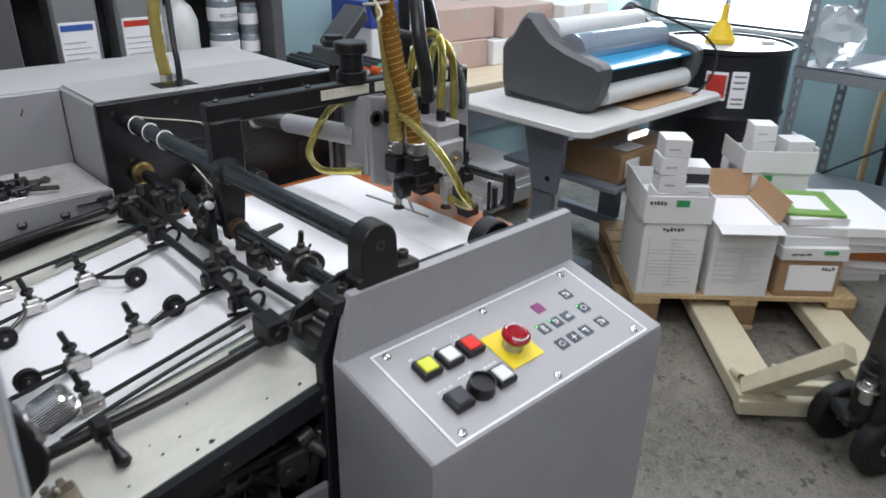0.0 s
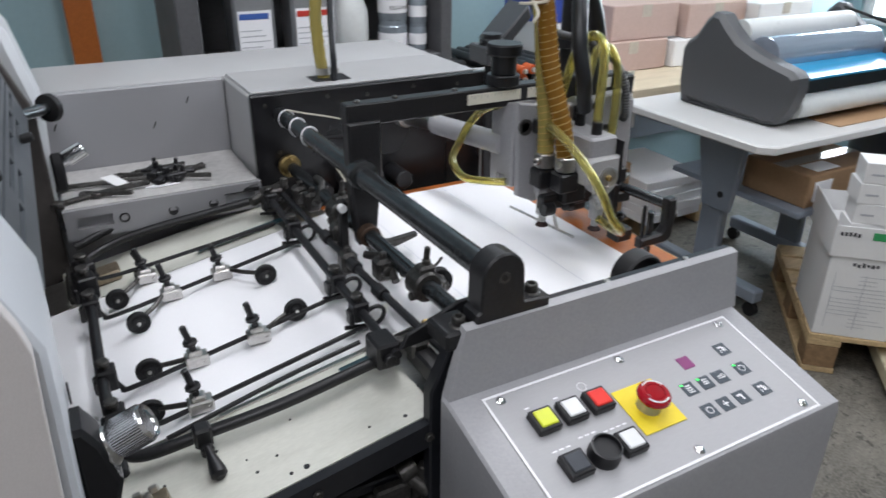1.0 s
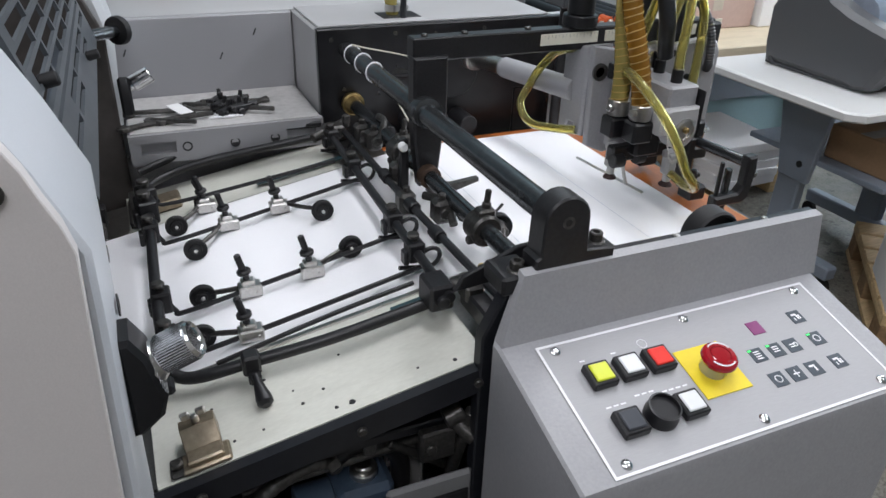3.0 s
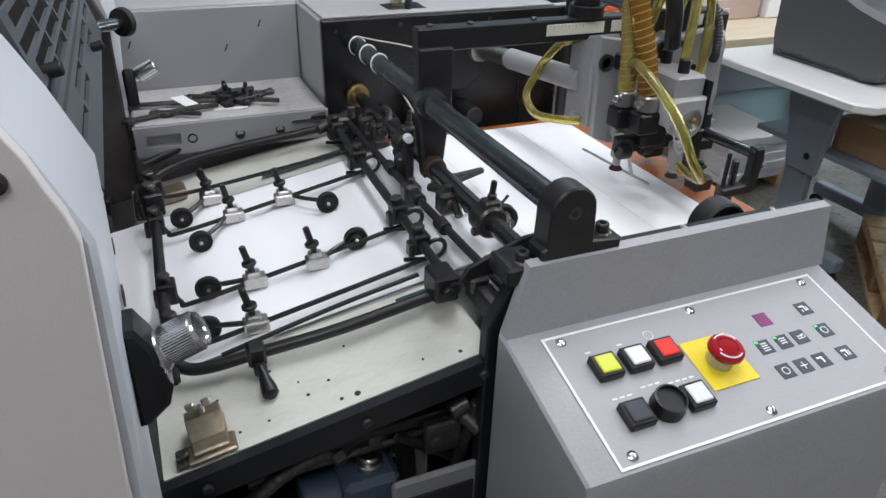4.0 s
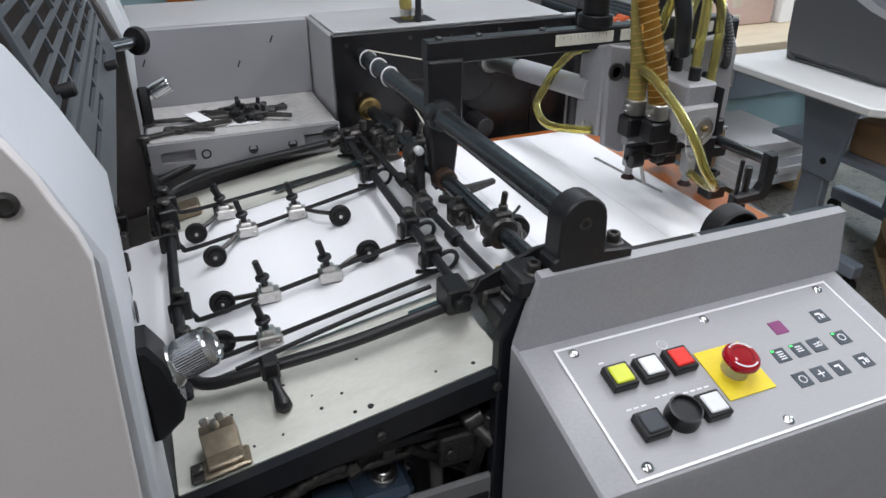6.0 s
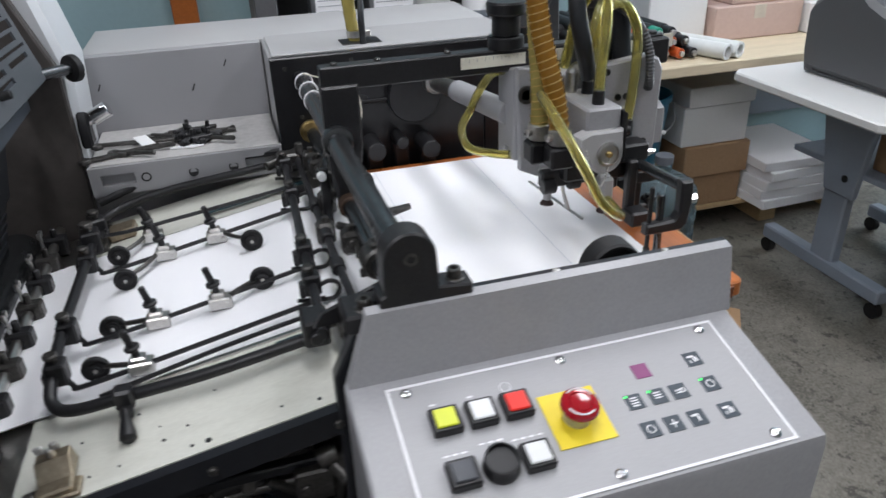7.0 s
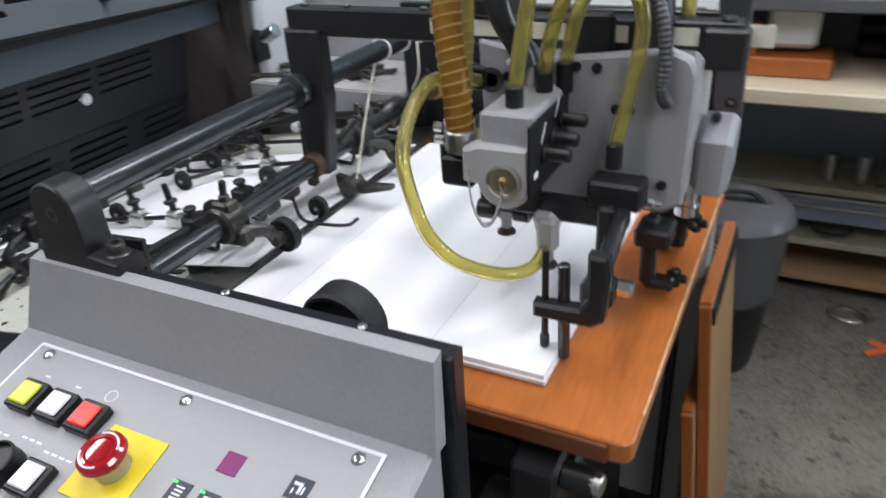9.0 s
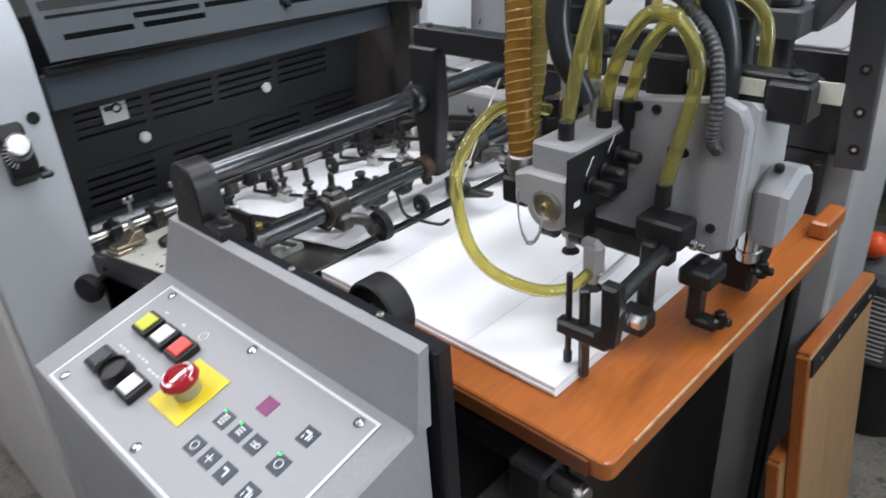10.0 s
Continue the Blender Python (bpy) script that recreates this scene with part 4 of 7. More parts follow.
part("lower_frame", Geo().box(0.45, 0.556, 1.02, 1.03, 0.50, 0.697, 0.004), mat("dusty_grey_cover", (0.20, 0.20, 0.205), 0.45, grain=0.05, scale=300, stain=0.2), press, "grey lower cover")
part("lower_window", Geo().box(0.463, 0.55, 1.017, 1.0205, 0.52, 0.672, 0.001), FP, press)

# ---- feeder end: shafts, brackets, beam ----
part("cross_bar", Geo().cyl((0.632, 1.038, 1.012), (0.626, 1.736, 1.012), 0.0145, 28), ROD, press, "polished dark cross bar")
part("bar_collar", Geo().lathe([(0.0145, 0), (0.021, 0.002), (0.0225, 0.008), (0.021, 0.022), (0.0145, 0.024)], (0.631, 1.358, 1.012), (0.631, 1.39, 1.012), 28), ROD, press, "ribbed bar collar")
for y in (1.70, 1.64, 1.58):
    part("cable_tie", Geo().tube([(0.6275 + 0.0155 * math.cos(a), y + 0.004 * math.sin(a + 1), 1.012 + 0.0155 * math.sin(a)) for a in (i * math.pi / 8 for i in range(17))], 0.0014, 6, 1), WHITEINK, press, "white cable tie")
STRING = mat("pale_string", (0.62, 0.58, 0.48), 0.8, grain=0.1, scale=400)
part("string", Geo().tube([(0.628, 1.70, 1.028), (0.645, 1.66, 1.03), (0.68, 1.60, 1.032), (0.695, 1.57, 1.028), (0.70, 1.56, 0.99), (0.69, 1.555, 0.965)], 0.0014, 6, 5), STRING, press, "pale string")
part("string", Geo().tube([(0.628, 1.58, 1.026), (0.65, 1.50, 0.965), (0.679, 1.405, 0.885)], 0.0014, 6, 5), STRING, press, "pale string tied down to the lever")
hg = [(0.607, 0.957), (0.702, 0.957), (0.702, 0.972), (0.668, 0.975), (0.666, 1.012)] + arc(0.6395, 1.0115, 0.0265, 0, 180, 10)[1:] + [(0.612, 0.975), (0.607, 0.972)]
brk = part("bar_bracket", Geo().prism(hg, 1, 1.012, 1.042, 0.002), BLACK, press, "black bar bracket")
part("bracket_bolt", Geo().lathe([(0.007, 0), (0.007, 0.001), (0.004, 0.001), (0.004, -0.003)], (0.640, 1.0125, 1.01), (0.640, 1.0, 1.01), 20), OILY, brk, "socket bolt")
for bx, bz in ((0.687, 0.971), (0.594, 0.955)):
    part("bracket_bolt", Geo().cyl((bx, 1.028, bz), (bx, 1.028, bz + 0.004), 0.0105, 20).lathe([(0.0072, 0), (0.0075, 0.009), (0.0065, 0.0105), (0.004, 0.0105), (0.0035, 0.006)], (bx, 1.028, bz + 0.003), (bx, 1.028, 1.2), 20), OILY, brk, "steel socket bolt")
part("bracket_foot", Geo().box(0.572, 0.612, 1.014, 1.06, 0.935, 0.957, 0.003), BLACK, press)
part("stay_plate", Geo().prism([(0.545, 0.915), (0.66, 0.925), (0.665, 0.96), (0.62, 0.957), (0.555, 0.932)], 1, 1.07, 1.076, 0.001), BLACK, press, "black stay plate")
part("drive_shaft", Geo().cyl((0.645, 1.038, 0.913), (0.632, 1.735, 0.916), 0.0115, 20), ROD, press, "oily drive shaft")
part("bushing", Geo().lathe([(0.012, 0), (0.019, 0.001), (0.021, 0.006), (0.021, 0.014), (0.017, 0.016), (0.013, 0.03)], (0.632, 1.733, 0.916), (0.633, 1.69, 0.916), 28), BRASS, press, "dull brass bushing")
part("lay_rod", Geo().tube([(0.603, 1.06, 0.895), (0.597, 1.3, 0.892), (0.595, 1.70, 0.888)], 0.0055, 10, 2), BLACK, press, "thin black rod")
for y in (1.44, 1.33, 1.24):
    part("rod_collar", Geo().cyl((0.597, y - 0.012, 0.892), (0.597, y + 0.012, 0.892), 0.0095, 14), BLACK, press)


def hub(y, arm_y, wx, wz, wr):
    x = 0.645 - (y - 1.038) * 0.019
    g = Geo().cyl((x, y - 0.016, 0.9135), (x, y + 0.016, 0.9135), 0.0215, 22, 0.003).box(x - 0.002, x + 0.03, y - 0.011, y + 0.011, 0.89, 0.912, 0.004).box(x - 0.009, x + 0.014, y - 0.01, y + 0.01, 0.925, 0.941, 0.003).cyl((x - 0.024, y - 0.006, 0.902), (x - 0.01, y - 0.006, 0.902), 0.006, 12)
    h = part("clamp_hub", g, OILY, press, "oily cast clamp hub")
    part("hub_screw", Geo().cyl((x + 0.004, y, 0.936), (x + 0.004, y, 0.948), 0.006, 12).cyl((x + 0.004, y, 0.947), (x + 0.006, y, 0.965), 0.004, 10), OILY, h)
    part("hub_arm", Geo().tube([(x + 0.02, y, 0.905), (x + 0.035, (y + arm_y) / 2, 0.9), (wx - 0.004, arm_y - 0.012, wz)], 0.008, 10, 3).cyl((wx, arm_y - 0.02, wz), (wx, arm_y, wz), 0.008, 14), OILY, press, "oily wheel arm")
    wheel((wx, arm_y, wz), wr, 0.012, (0.1, 1, 0))


hub(1.20, 1.241, 0.686, 0.886, 0.0205)
hub(1.48, 1.515, 0.682, 0.886, 0.0205)
wheel((0.665, 1.335, 0.875), 0.014, 0.009, (0, 1, 0))
post = part("beam_post", Geo().prism([(0.617, 1.084), (0.668, 1.084), (0.668, 1.0), (0.662, 0.96), (0.655, 0.9), (0.628, 0.895), (0.62, 0.96), (0.617, 1.0)], 1, 1.378, 1.402, 0.003), BLACK, press, "dark steel beam post")
part("shaft_collar", Geo().cyl((0.639, 1.362, 0.914), (0.639, 1.38, 0.914), 0.0165, 20), mat("rusty_collar", (0.08, 0.05, 0.035), 0.6, metal=0.4, grain=0.3, scale=150), press, "rusty shaft collar")
part("lever_arm", Geo().prism([(0.65, 0.873), (0.69, 0.868), (0.735, 0.880), (0.735, 0.886), (0.69, 0.882), (0.65, 0.89)], 1, 1.398, 1.412, 0.002).cyl((0.672, 1.39, 0.876), (0.672, 1.42, 0.876), 0.013, 16), OILY, press, "dark pointed lever")
part("spring_wire", Geo().tube([(0.655, 1.30, 0.905), (0.66, 1.305, 0.872), (0.685, 1.31, 0.866), (0.72, 1.315, 0.868), (0.735, 1.318, 0.878)], 0.0022, 8, 6), BLACK, press, "bent spring wire")
part("sensor_arm", Geo().box(0.604, 0.617, 1.395, 1.408, 0.87, 0.965, 0.002), BLACK, press)
part("sensor_roll", Geo().cyl((0.606, 1.385, 0.956), (0.606, 1.397, 0.956), 0.0065, 18), LENSW, press, "small white roller")
for i, (a, b) in enumerate((((0.60, 1.42, 0.88), (0.66, 1.45, 0.95)), ((0.615, 1.33, 0.905), (0.63, 1.26, 0.89)), ((0.62, 1.54, 0.91), (0.64, 1.60, 0.93)))):
    part("link_rod", Geo().tube([a, ((Vector(a) + Vector(b)) / 2 + Vector((0.01, 0, 0.01))), b], 0.006, 10, 3), OILY, press, "dark oily link rod")
for x, y, z in ((0.62, 1.565, 0.905), (0.615, 1.43, 0.90), (0.625, 1.29, 0.9), (0.60, 1.36, 0.885), (0.615, 1.615, 0.9)):
    part("cam_block", Geo().box(x - 0.014, x + 0.012, y - 0.013, y + 0.013, z - 0.018, z + 0.016, 0.005).cyl((x, y - 0.018, z), (x, y + 0.018, z), 0.009, 12).cyl((x, y, z + 0.014), (x, y, z + 0.024), 0.005, 10), OILY, press, "oily cam block")
part("pickup_shaft", Geo().cyl((0.70, 1.735, 0.955), (0.86, 1.735, 0.955), 0.004, 8), BLACK, press)
# beam with scales
beam = part("beam", Geo().box(0.619, 1.135, 1.387, 1.412, 1.076, 1.108, 0.002), BLACK, press, "black steel cross beam with white scales")
SCALE = mat("ivory_scale", (0.72, 0.70, 0.60), 0.4, grain=0.03, scale=200, stain=0.1, stain_scale=20)
for x0, x1 in ((0.815, 0.912), (0.925, 0.972), (1.018, 1.03), (1.062, 1.096)):
    part("scale_strip", Geo().box(x0, x1, 1.3855, 1.387, 1.086, 1.102, 0.0002), SCALE, beam, "ivory scale strip")
    n = int((x1 - x0) / 0.006)
    for i in range(1, n):
        part("scale_mark", Geo().box(x0 + i * 0.006, x0 + i * 0.006 + 0.0004, 1.385, 1.3856, 1.095 + 0.003 * (i % 2), 1.1005, 0.0001), GREY, beam)
part("scale_strip", Geo().box(1.136, 1.16, 1.40, 1.4015, 1.084, 1.104, 0.0002), SCALE, beam, "ivory scale strip")
for sx in (0.64, 0.70, 0.80):
    part("beam_screw", Geo().cyl((sx, 1.40, 1.107), (sx, 1.40, 1.1115), 0.005, 12), OILY, beam)
part("clamp_block", Geo().box(0.977, 1.018, 1.375, 1.39, 1.062, 1.115, 0.003), BLACK, beam)
part("end_block", Geo().box(1.10, 1.14, 1.376, 1.416, 1.066, 1.104, 0.003).cyl((1.12, 1.396, 1.104), (1.12, 1.396, 1.112), 0.008, 14), BLACK, beam, "black end block")
part("beam_knob", Geo().cyl((0.887, 1.40, 1.108), (0.887, 1.40, 1.125), 0.026, 20).cyl((0.887, 1.40, 1.125), (0.887, 1.40, 1.155), 0.02, 20).lathe([(0.026, 0), (0.028, 0.003), (0.028, 0.015), (0.026, 0.018)], (0.887, 1.40, 1.154), (0.887, 1.40, 1.3), 28), PLASTIC, beam, "black clamping knob")
# bracket of the far column
ARM = mat("dark_grey_arm_paint", (0.06, 0.063, 0.068), 0.4, grain=0.1, scale=150, stain=0.2)
col = part("column_bracket", Geo().prism([(1.084, 0.906), (1.121, 0.908), (1.112, 1.17), (1.07, 1.135)], 1, 1.705, 1.72, 0.002), ARM, press, "dark grey column bracket")
for bx, bz in ((1.099, 1.04), (1.102, 0.985), (1.105, 0.935)):
    part("bracket_bolt", Geo().lathe([(0.0075, 0), (0.0075, 0.001), (0.004, 0.001), (0.0035, -0.002)], (bx, 1.705, bz), (bx, 1.6, bz), 18), BLACK, col, "black socket bolt")
    part("bolt_core", Geo().cyl((bx, 1.705, bz), (bx, 1.7035, bz), 0.003, 10), STEEL, col)
part("column_arm", Geo().box(0.984, 1.046, 1.60, 1.668, 1.09, 1.124, 0.003), ARM, press, "dark grey arm block")
part("column_arm_beam", Geo().prism([(1.038, 1.092), (1.038, 1.124), (1.105, 1.19), (1.112, 1.165), (1.075, 1.128), (1.052, 1.092)], 1, 1.645, 1.72, 0.003), ARM, press)
part("lift_column", Geo().cyl((1.018, 1.64, 0.85), (1.018, 1.64, 1.091), 0.012, 18).lathe([(0.02, 0), (0.024, 0.002), (0.024, 0.009), (0.019, 0.012), (0.019, 0.02)], (1.012, 1.63, 1.1242), (1.012, 1.63, 1.2), 24), BLACK, press, "black lift column")
part("lift_rod", Geo().cyl((1.067, 1.70, 0.06), (1.067, 1.70, 0.911), 0.0085, 14), BLACK, press, "black lift rod")
part("pulley", Geo().cyl((0.83, 1.735, 0.96), (0.83, 1.715, 0.96), 0.05, 28), FP, press)
part("drive_tube", Geo().cyl((0.868, 1.70, 0.985), (0.88, 1.60, 0.995), 0.0145, 20).cyl((0.866, 1.735, 0.983), (0.868, 1.70, 0.985), 0.021, 20), STEEL, press, "steel drive tube")
part("drive_sleeve", Geo().cyl((0.879, 1.605, 0.994), (0.895, 1.40, 1.01), 0.018, 20), GREY, press, "grey drive sleeve")
for i in range(4):
    x = 0.69 + 0.052 * i
    part("gear_part", Geo().cyl((x, 1.735, 0.868 + 0.008 * (i % 3)), (x, 1.68 - 0.01 * (i % 2), 0.868 + 0.008 * (i % 3)), 0.012 + 0.006 * (i % 2), 18).box(x - 0.012, x + 0.016, 1.70, 1.735, 0.82, 0.865 + 0.006 * (i % 3), 0.003), BLACK if i % 2 else FP, press, "dark oily feeder gear")
part("pile_stop", Geo().box(0.655, 0.66, 1.05, 1.73, 0.70, 0.85, 0.001), STEEL, press)
# side wheel behind the guard plate
sw = part("side_wheel", Geo().lathe([(0.03, 0), (0.032, 0.001), (0.034, 0.003), (0.034, 0.027), (0.032, 0.03), (0.029, 0.03), (0.027, 0.024), (0.012, 0.024), (0.010, 0.012)], (0.886, 1.082, 0.9265), (0.886, 1.05, 0.9265), 40), RUBBER, press, "black side hand wheel")
part("wheel_boss", Geo().cyl((0.886, 1.04, 0.9265), (0.886, 1.078, 0.9265), 0.01, 16), OILY, sw)
part("side_guide", Geo().box(0.66, 0.80, 1.125, 1.131, 0.856, 0.862, 0.001), STEEL, press)
# pile lift under the board
part("pile_frame", Geo().box(0.64, 1.0, 1.075, 1.70, 0.04, 0.70, 0.01), FP, press, "black pile lift base")
for cy in (1.12, 1.55):
    part("pile_carrier", Geo().box(0.70, 1.07, cy, cy + 0.025, 0.755, 0.79, 0.004), BLACK, press, "black pile carrier")
part("carrier_block", Geo().box(1.018, 1.06, 1.09, 1.135, 0.745, 0.80, 0.004).cyl((1.06, 1.11, 0.785), (1.09, 1.11, 0.785), 0.012, 16), BLACK, press, "black carrier block")
part("carrier_pin", Geo().cyl((1.058, 1.112, 0.786), (1.096, 1.108, 0.786), 0.0105, 18), STEEL, press, "bright carrier pin")
part("carrier_link", Geo().box(1.035, 1.052, 1.12, 1.14, 0.40, 0.76, 0.003), BLACK, press)
part("lift_chain", Geo().cyl((1.045, 1.05, 0.1), (1.04, 1.06, 0.75), 0.006, 8), OILY, press)
part("lift_gear", Geo().box(0.98, 1.03, 1.06, 1.14, 0.62, 0.73, 0.006).cyl((0.99, 1.05, 0.66), (0.99, 1.09, 0.66), 0.03, 20), OILY, press, "dark oily lift gear")

# ---- suction head ----
head = part("suction_head", Geo().prism([(0.922, 0.938), (1.085, 0.933), (1.104, 0.945), (1.106, 1.07), (1.098, 1.086), (1.08, 1.093), (0.922, 1.074)], 1, 1.335, 1.352, 0.003), GREY2, press, "grey suction head with hoses and a valve block")
part("head_body", Geo().box(0.93, 1.085, 1.353, 1.384, 0.955, 1.075, 0.004), GREY2, head)
part("head_side", Geo().prism([(1.352, 0.945), (1.45, 0.955), (1.45, 1.06), (1.352, 1.09)], 0, 1.075, 1.105, 0.006), COVER, head, "pale head side cover")
part("head_left", Geo().prism([(1.366, 0.948), (1.385, 0.944), (1.388, 0.962), (1.405, 0.96), (1.408, 0.942), (1.43, 0.942), (1.43, 1.072), (1.366, 1.087)], 0, 0.887, 0.93, 0.003), GREY2, head, "grey left bearing block")
part("head_left_face", Geo().prism([(0.893, 0.936), (0.925, 0.921), (0.96, 0.927), (0.968, 1.03), (0.945, 1.078), (0.886, 1.089)], 1, 1.353, 1.365, 0.002), GREY2, head, "grey head face plate")
for bx, bz in ((0.995, 1.074), (1.015, 1.074), (1.035, 1.036), (1.048, 1.036), (1.083, 0.964), (0.925, 1.06), (0.93, 0.955)):
    part("head_bolt", Geo().lathe([(0.005, 0), (0.005, 0.002), (0.003, 0.002), (0.0027, 0.0005)], (bx, 1.335, bz), (bx, 1.3, bz), 16), BLACK, head, "black socket bolt")
part("vacuum_port", Geo().lathe([(0.013, 0), (0.013, 0.003), (0.008, 0.003), (0.0075, -0.004)], (0.9, 1.353, 1.05), (0.9, 1.2, 1.05), 22), OILY, head, "dark port ring")
# valve block with its dial
part("valve_block", Geo().box(0.936, 0.986, 1.236, 1.335, 0.985, 1.056, 0.003), GREY2, head, "grey valve block")
part("valve_front", Geo().prism([(0.922, 0.991), (0.922, 1.022), (0.938, 1.028), (0.986, 1.028), (0.988, 0.991)] + arc(0.962, 0.994, 0.026, -10, -170, 10), 1, 1.226, 1.25, 0.003), COVER, head, "pale grey rounded valve face")
d = part("valve_dial", Geo().lathe([(0.0165, 0), (0.0165, 0.004), (0.0135, 0.005), (0.0125, 0.002), (0.0005, 0.002)], (0.964, 1.2265, 0.997), (0.964, 1.19, 0.997), 30), STEEL, head, "worn steel valve dial")
part("dial_pin", Geo().cyl((0.964, 1.226, 0.997), (0.964, 1.219, 0.997), 0.0045, 14), BRASS, d)
part("valve_plate", Geo().box(0.9865, 0.9885, 1.224, 1.334, 0.982, 1.05, 0.0005), PLASTIC, head, "black scale plate of the valves")
for y, z in ((1.262, 1.013), (1.285, 1.02), (1.31, 1.03)):
    part("valve_knob", Geo().cyl((0.988, y, z), (1.014, y, z), 0.0065, 16).cyl((0.988, y, z), (0.992, y, z), 0.009, 16), PLASTIC, head, "black valve knob")
for y, z, n in ((1.24, 1.0, 0), (1.262, 1.03, 1), (1.30, 1.042, 2)):
    part("valve_mark", Geo().box(0.9884, 0.989, y - 0.005, y + 0.005, z - 0.003, z + 0.003, 0.0002) if n == 0 else Geo().tube([(0.989, y - 0.008 + 0.003 * i, z - 0.005 + 0.004 * i + 0.002 * (i % 2)) for i in range(5)], 0.0006, 5, 2), WHITEINK, head, "white printed valve mark")
part("bead_chain", Geo().tube([(0.93, 1.2220, 1.006), (0.934, 1.2190, 0.975), (0.945, 1.2180, 0.952), (0.958, 1.2190, 0.963), (0.964, 1.2200, 0.995)], 0.0008, 5, 6), STEEL, head, "steel bead chain")
cp = [Vector(p) for p in ((0.93, 1.2220, 1.006), (0.9315, 1.2205, 0.99), (0.934, 1.2190, 0.975), (0.938, 1.2185, 0.962), (0.945, 1.2180, 0.954), (0.953, 1.2185, 0.957), (0.958, 1.2190, 0.966), (0.962, 1.2195, 0.98), (0.964, 1.2200, 0.995))]
g = Geo()
for a, b in zip(cp, cp[1:]):
    for k in range(4):
        c = a.lerp(b, k / 4)
        g.lathe([(0.0004, -0.0016), (0.0016, 0), (0.0004, 0.0016)], c, c + Vector((0, 0, 1)), 8)
tagged(part("chain_bead", g, STEEL, head, "steel beads"), kind="stuff")
for x, y in ((0.908, 1.257), (0.892, 1.287)):
    part("suction_manifold", Geo().box(x - 0.017, x + 0.017, y - 0.0145, y + 0.0145, 0.976, 1.006, 0.003), PLASTIC, head, "black square hose manifold")
for x, y, z0, z1 in ((0.908, 1.257, 1.008, 1.03), (0.892, 1.287, 1.008, 1.03)):
    part("hose_clip", Geo().cyl((x, y, z0), (x, y, z1), 0.0155, 20).cyl((x - 0.015, y - 0.006, z1 - 0.01), (x - 0.024, y - 0.01, z1 - 0.008), 0.005, 10), STEEL, head, "steel hose clip")
part("steel_nipple", Geo().cyl((0.955, 1.325, 1.05), (0.955, 1.325, 1.085), 0.009, 16).tube([(0.955, 1.325, 1.083), (0.957, 1.31, 1.095), (0.96, 1.29, 1.092)], 0.007, 10, 4), STEEL, head, "steel nipple")
# lower linkage and sucker feet
part("sucker_bar", Geo().box(0.905, 1.06, 1.30, 1.318, 0.925, 0.95, 0.003), BLACK, head, "black sucker bar")
part("sucker_housing", Geo().cyl((0.905, 1.30, 0.929), (0.925, 1.30, 0.929), 0.011, 18).cyl((0.945, 1.30, 0.932), (0.962, 1.30, 0.932), 0.012, 18).box(0.93, 0.975, 1.28, 1.30, 0.938, 0.985, 0.004), BLACK, head, "oily sucker drive")
for x, y in ((0.99, 1.272), (0.925, 1.325)):
    part("sucker_foot", Geo().box(x - 0.01, x + 0.01, y - 0.009, y + 0.009, 0.908, 0.944, 0.004).box(x - 0.014, x + 0.006, y - 0.006, y + 0.006, 0.936, 0.948, 0.003).cyl((x, y, 0.896), (x, y, 0.909), 0.006, 14), COVER, head, "pale sucker foot")
    part("sucker_cup", Geo().lathe([(0.005, 0), (0.010, 0.005), (0.0105, 0.007)], (x, y, 0.897), (x, y, 0.8), 18), mat("dark_brown_rubber", (0.035, 0.016, 0.014), 0.6), head, "dark brown rubber cup")
part("separator_strip", Geo().tube([(0.955, 1.46, 0.868), (0.97, 1.296, 0.87)], 0.0022, 6, 1).tube([(0.95, 1.335, 0.94), (0.956, 1.335, 0.90), (0.966, 1.335, 0.87)], 0.003, 8, 3), STEEL, head, "grey separator strip over the paper")
# hoses
YEL = mat("yellowed_clear_hose", (0.82, 0.76, 0.34), 0.07, trans=0.9, ior=1.34, grain=0.05, scale=60, stain=0.25, stain_scale=20, stain_colour=(0.66, 0.56, 0.18))
AMB = mat("amber_ribbed_hose", (0.40, 0.20, 0.035), 0.15, trans=0.5, ior=1.3, grain=0.08, scale=60, stain=0.3, stain_scale=15, stain_colour=(0.28, 0.13, 0.02))
AMB2 = mat("yellowed_ribbed_hose", (0.46, 0.38, 0.12), 0.18, trans=0.45, ior=1.3, grain=0.08, scale=60, stain=0.3, stain_scale=15)
SPIRAL = mat("pale_amber_rib", (0.52, 0.36, 0.12), 0.2, trans=0.3, grain=0.05)
BHOSE = mat("black_rubber_hose", (0.018, 0.02, 0.023), 0.32, grain=0.1)


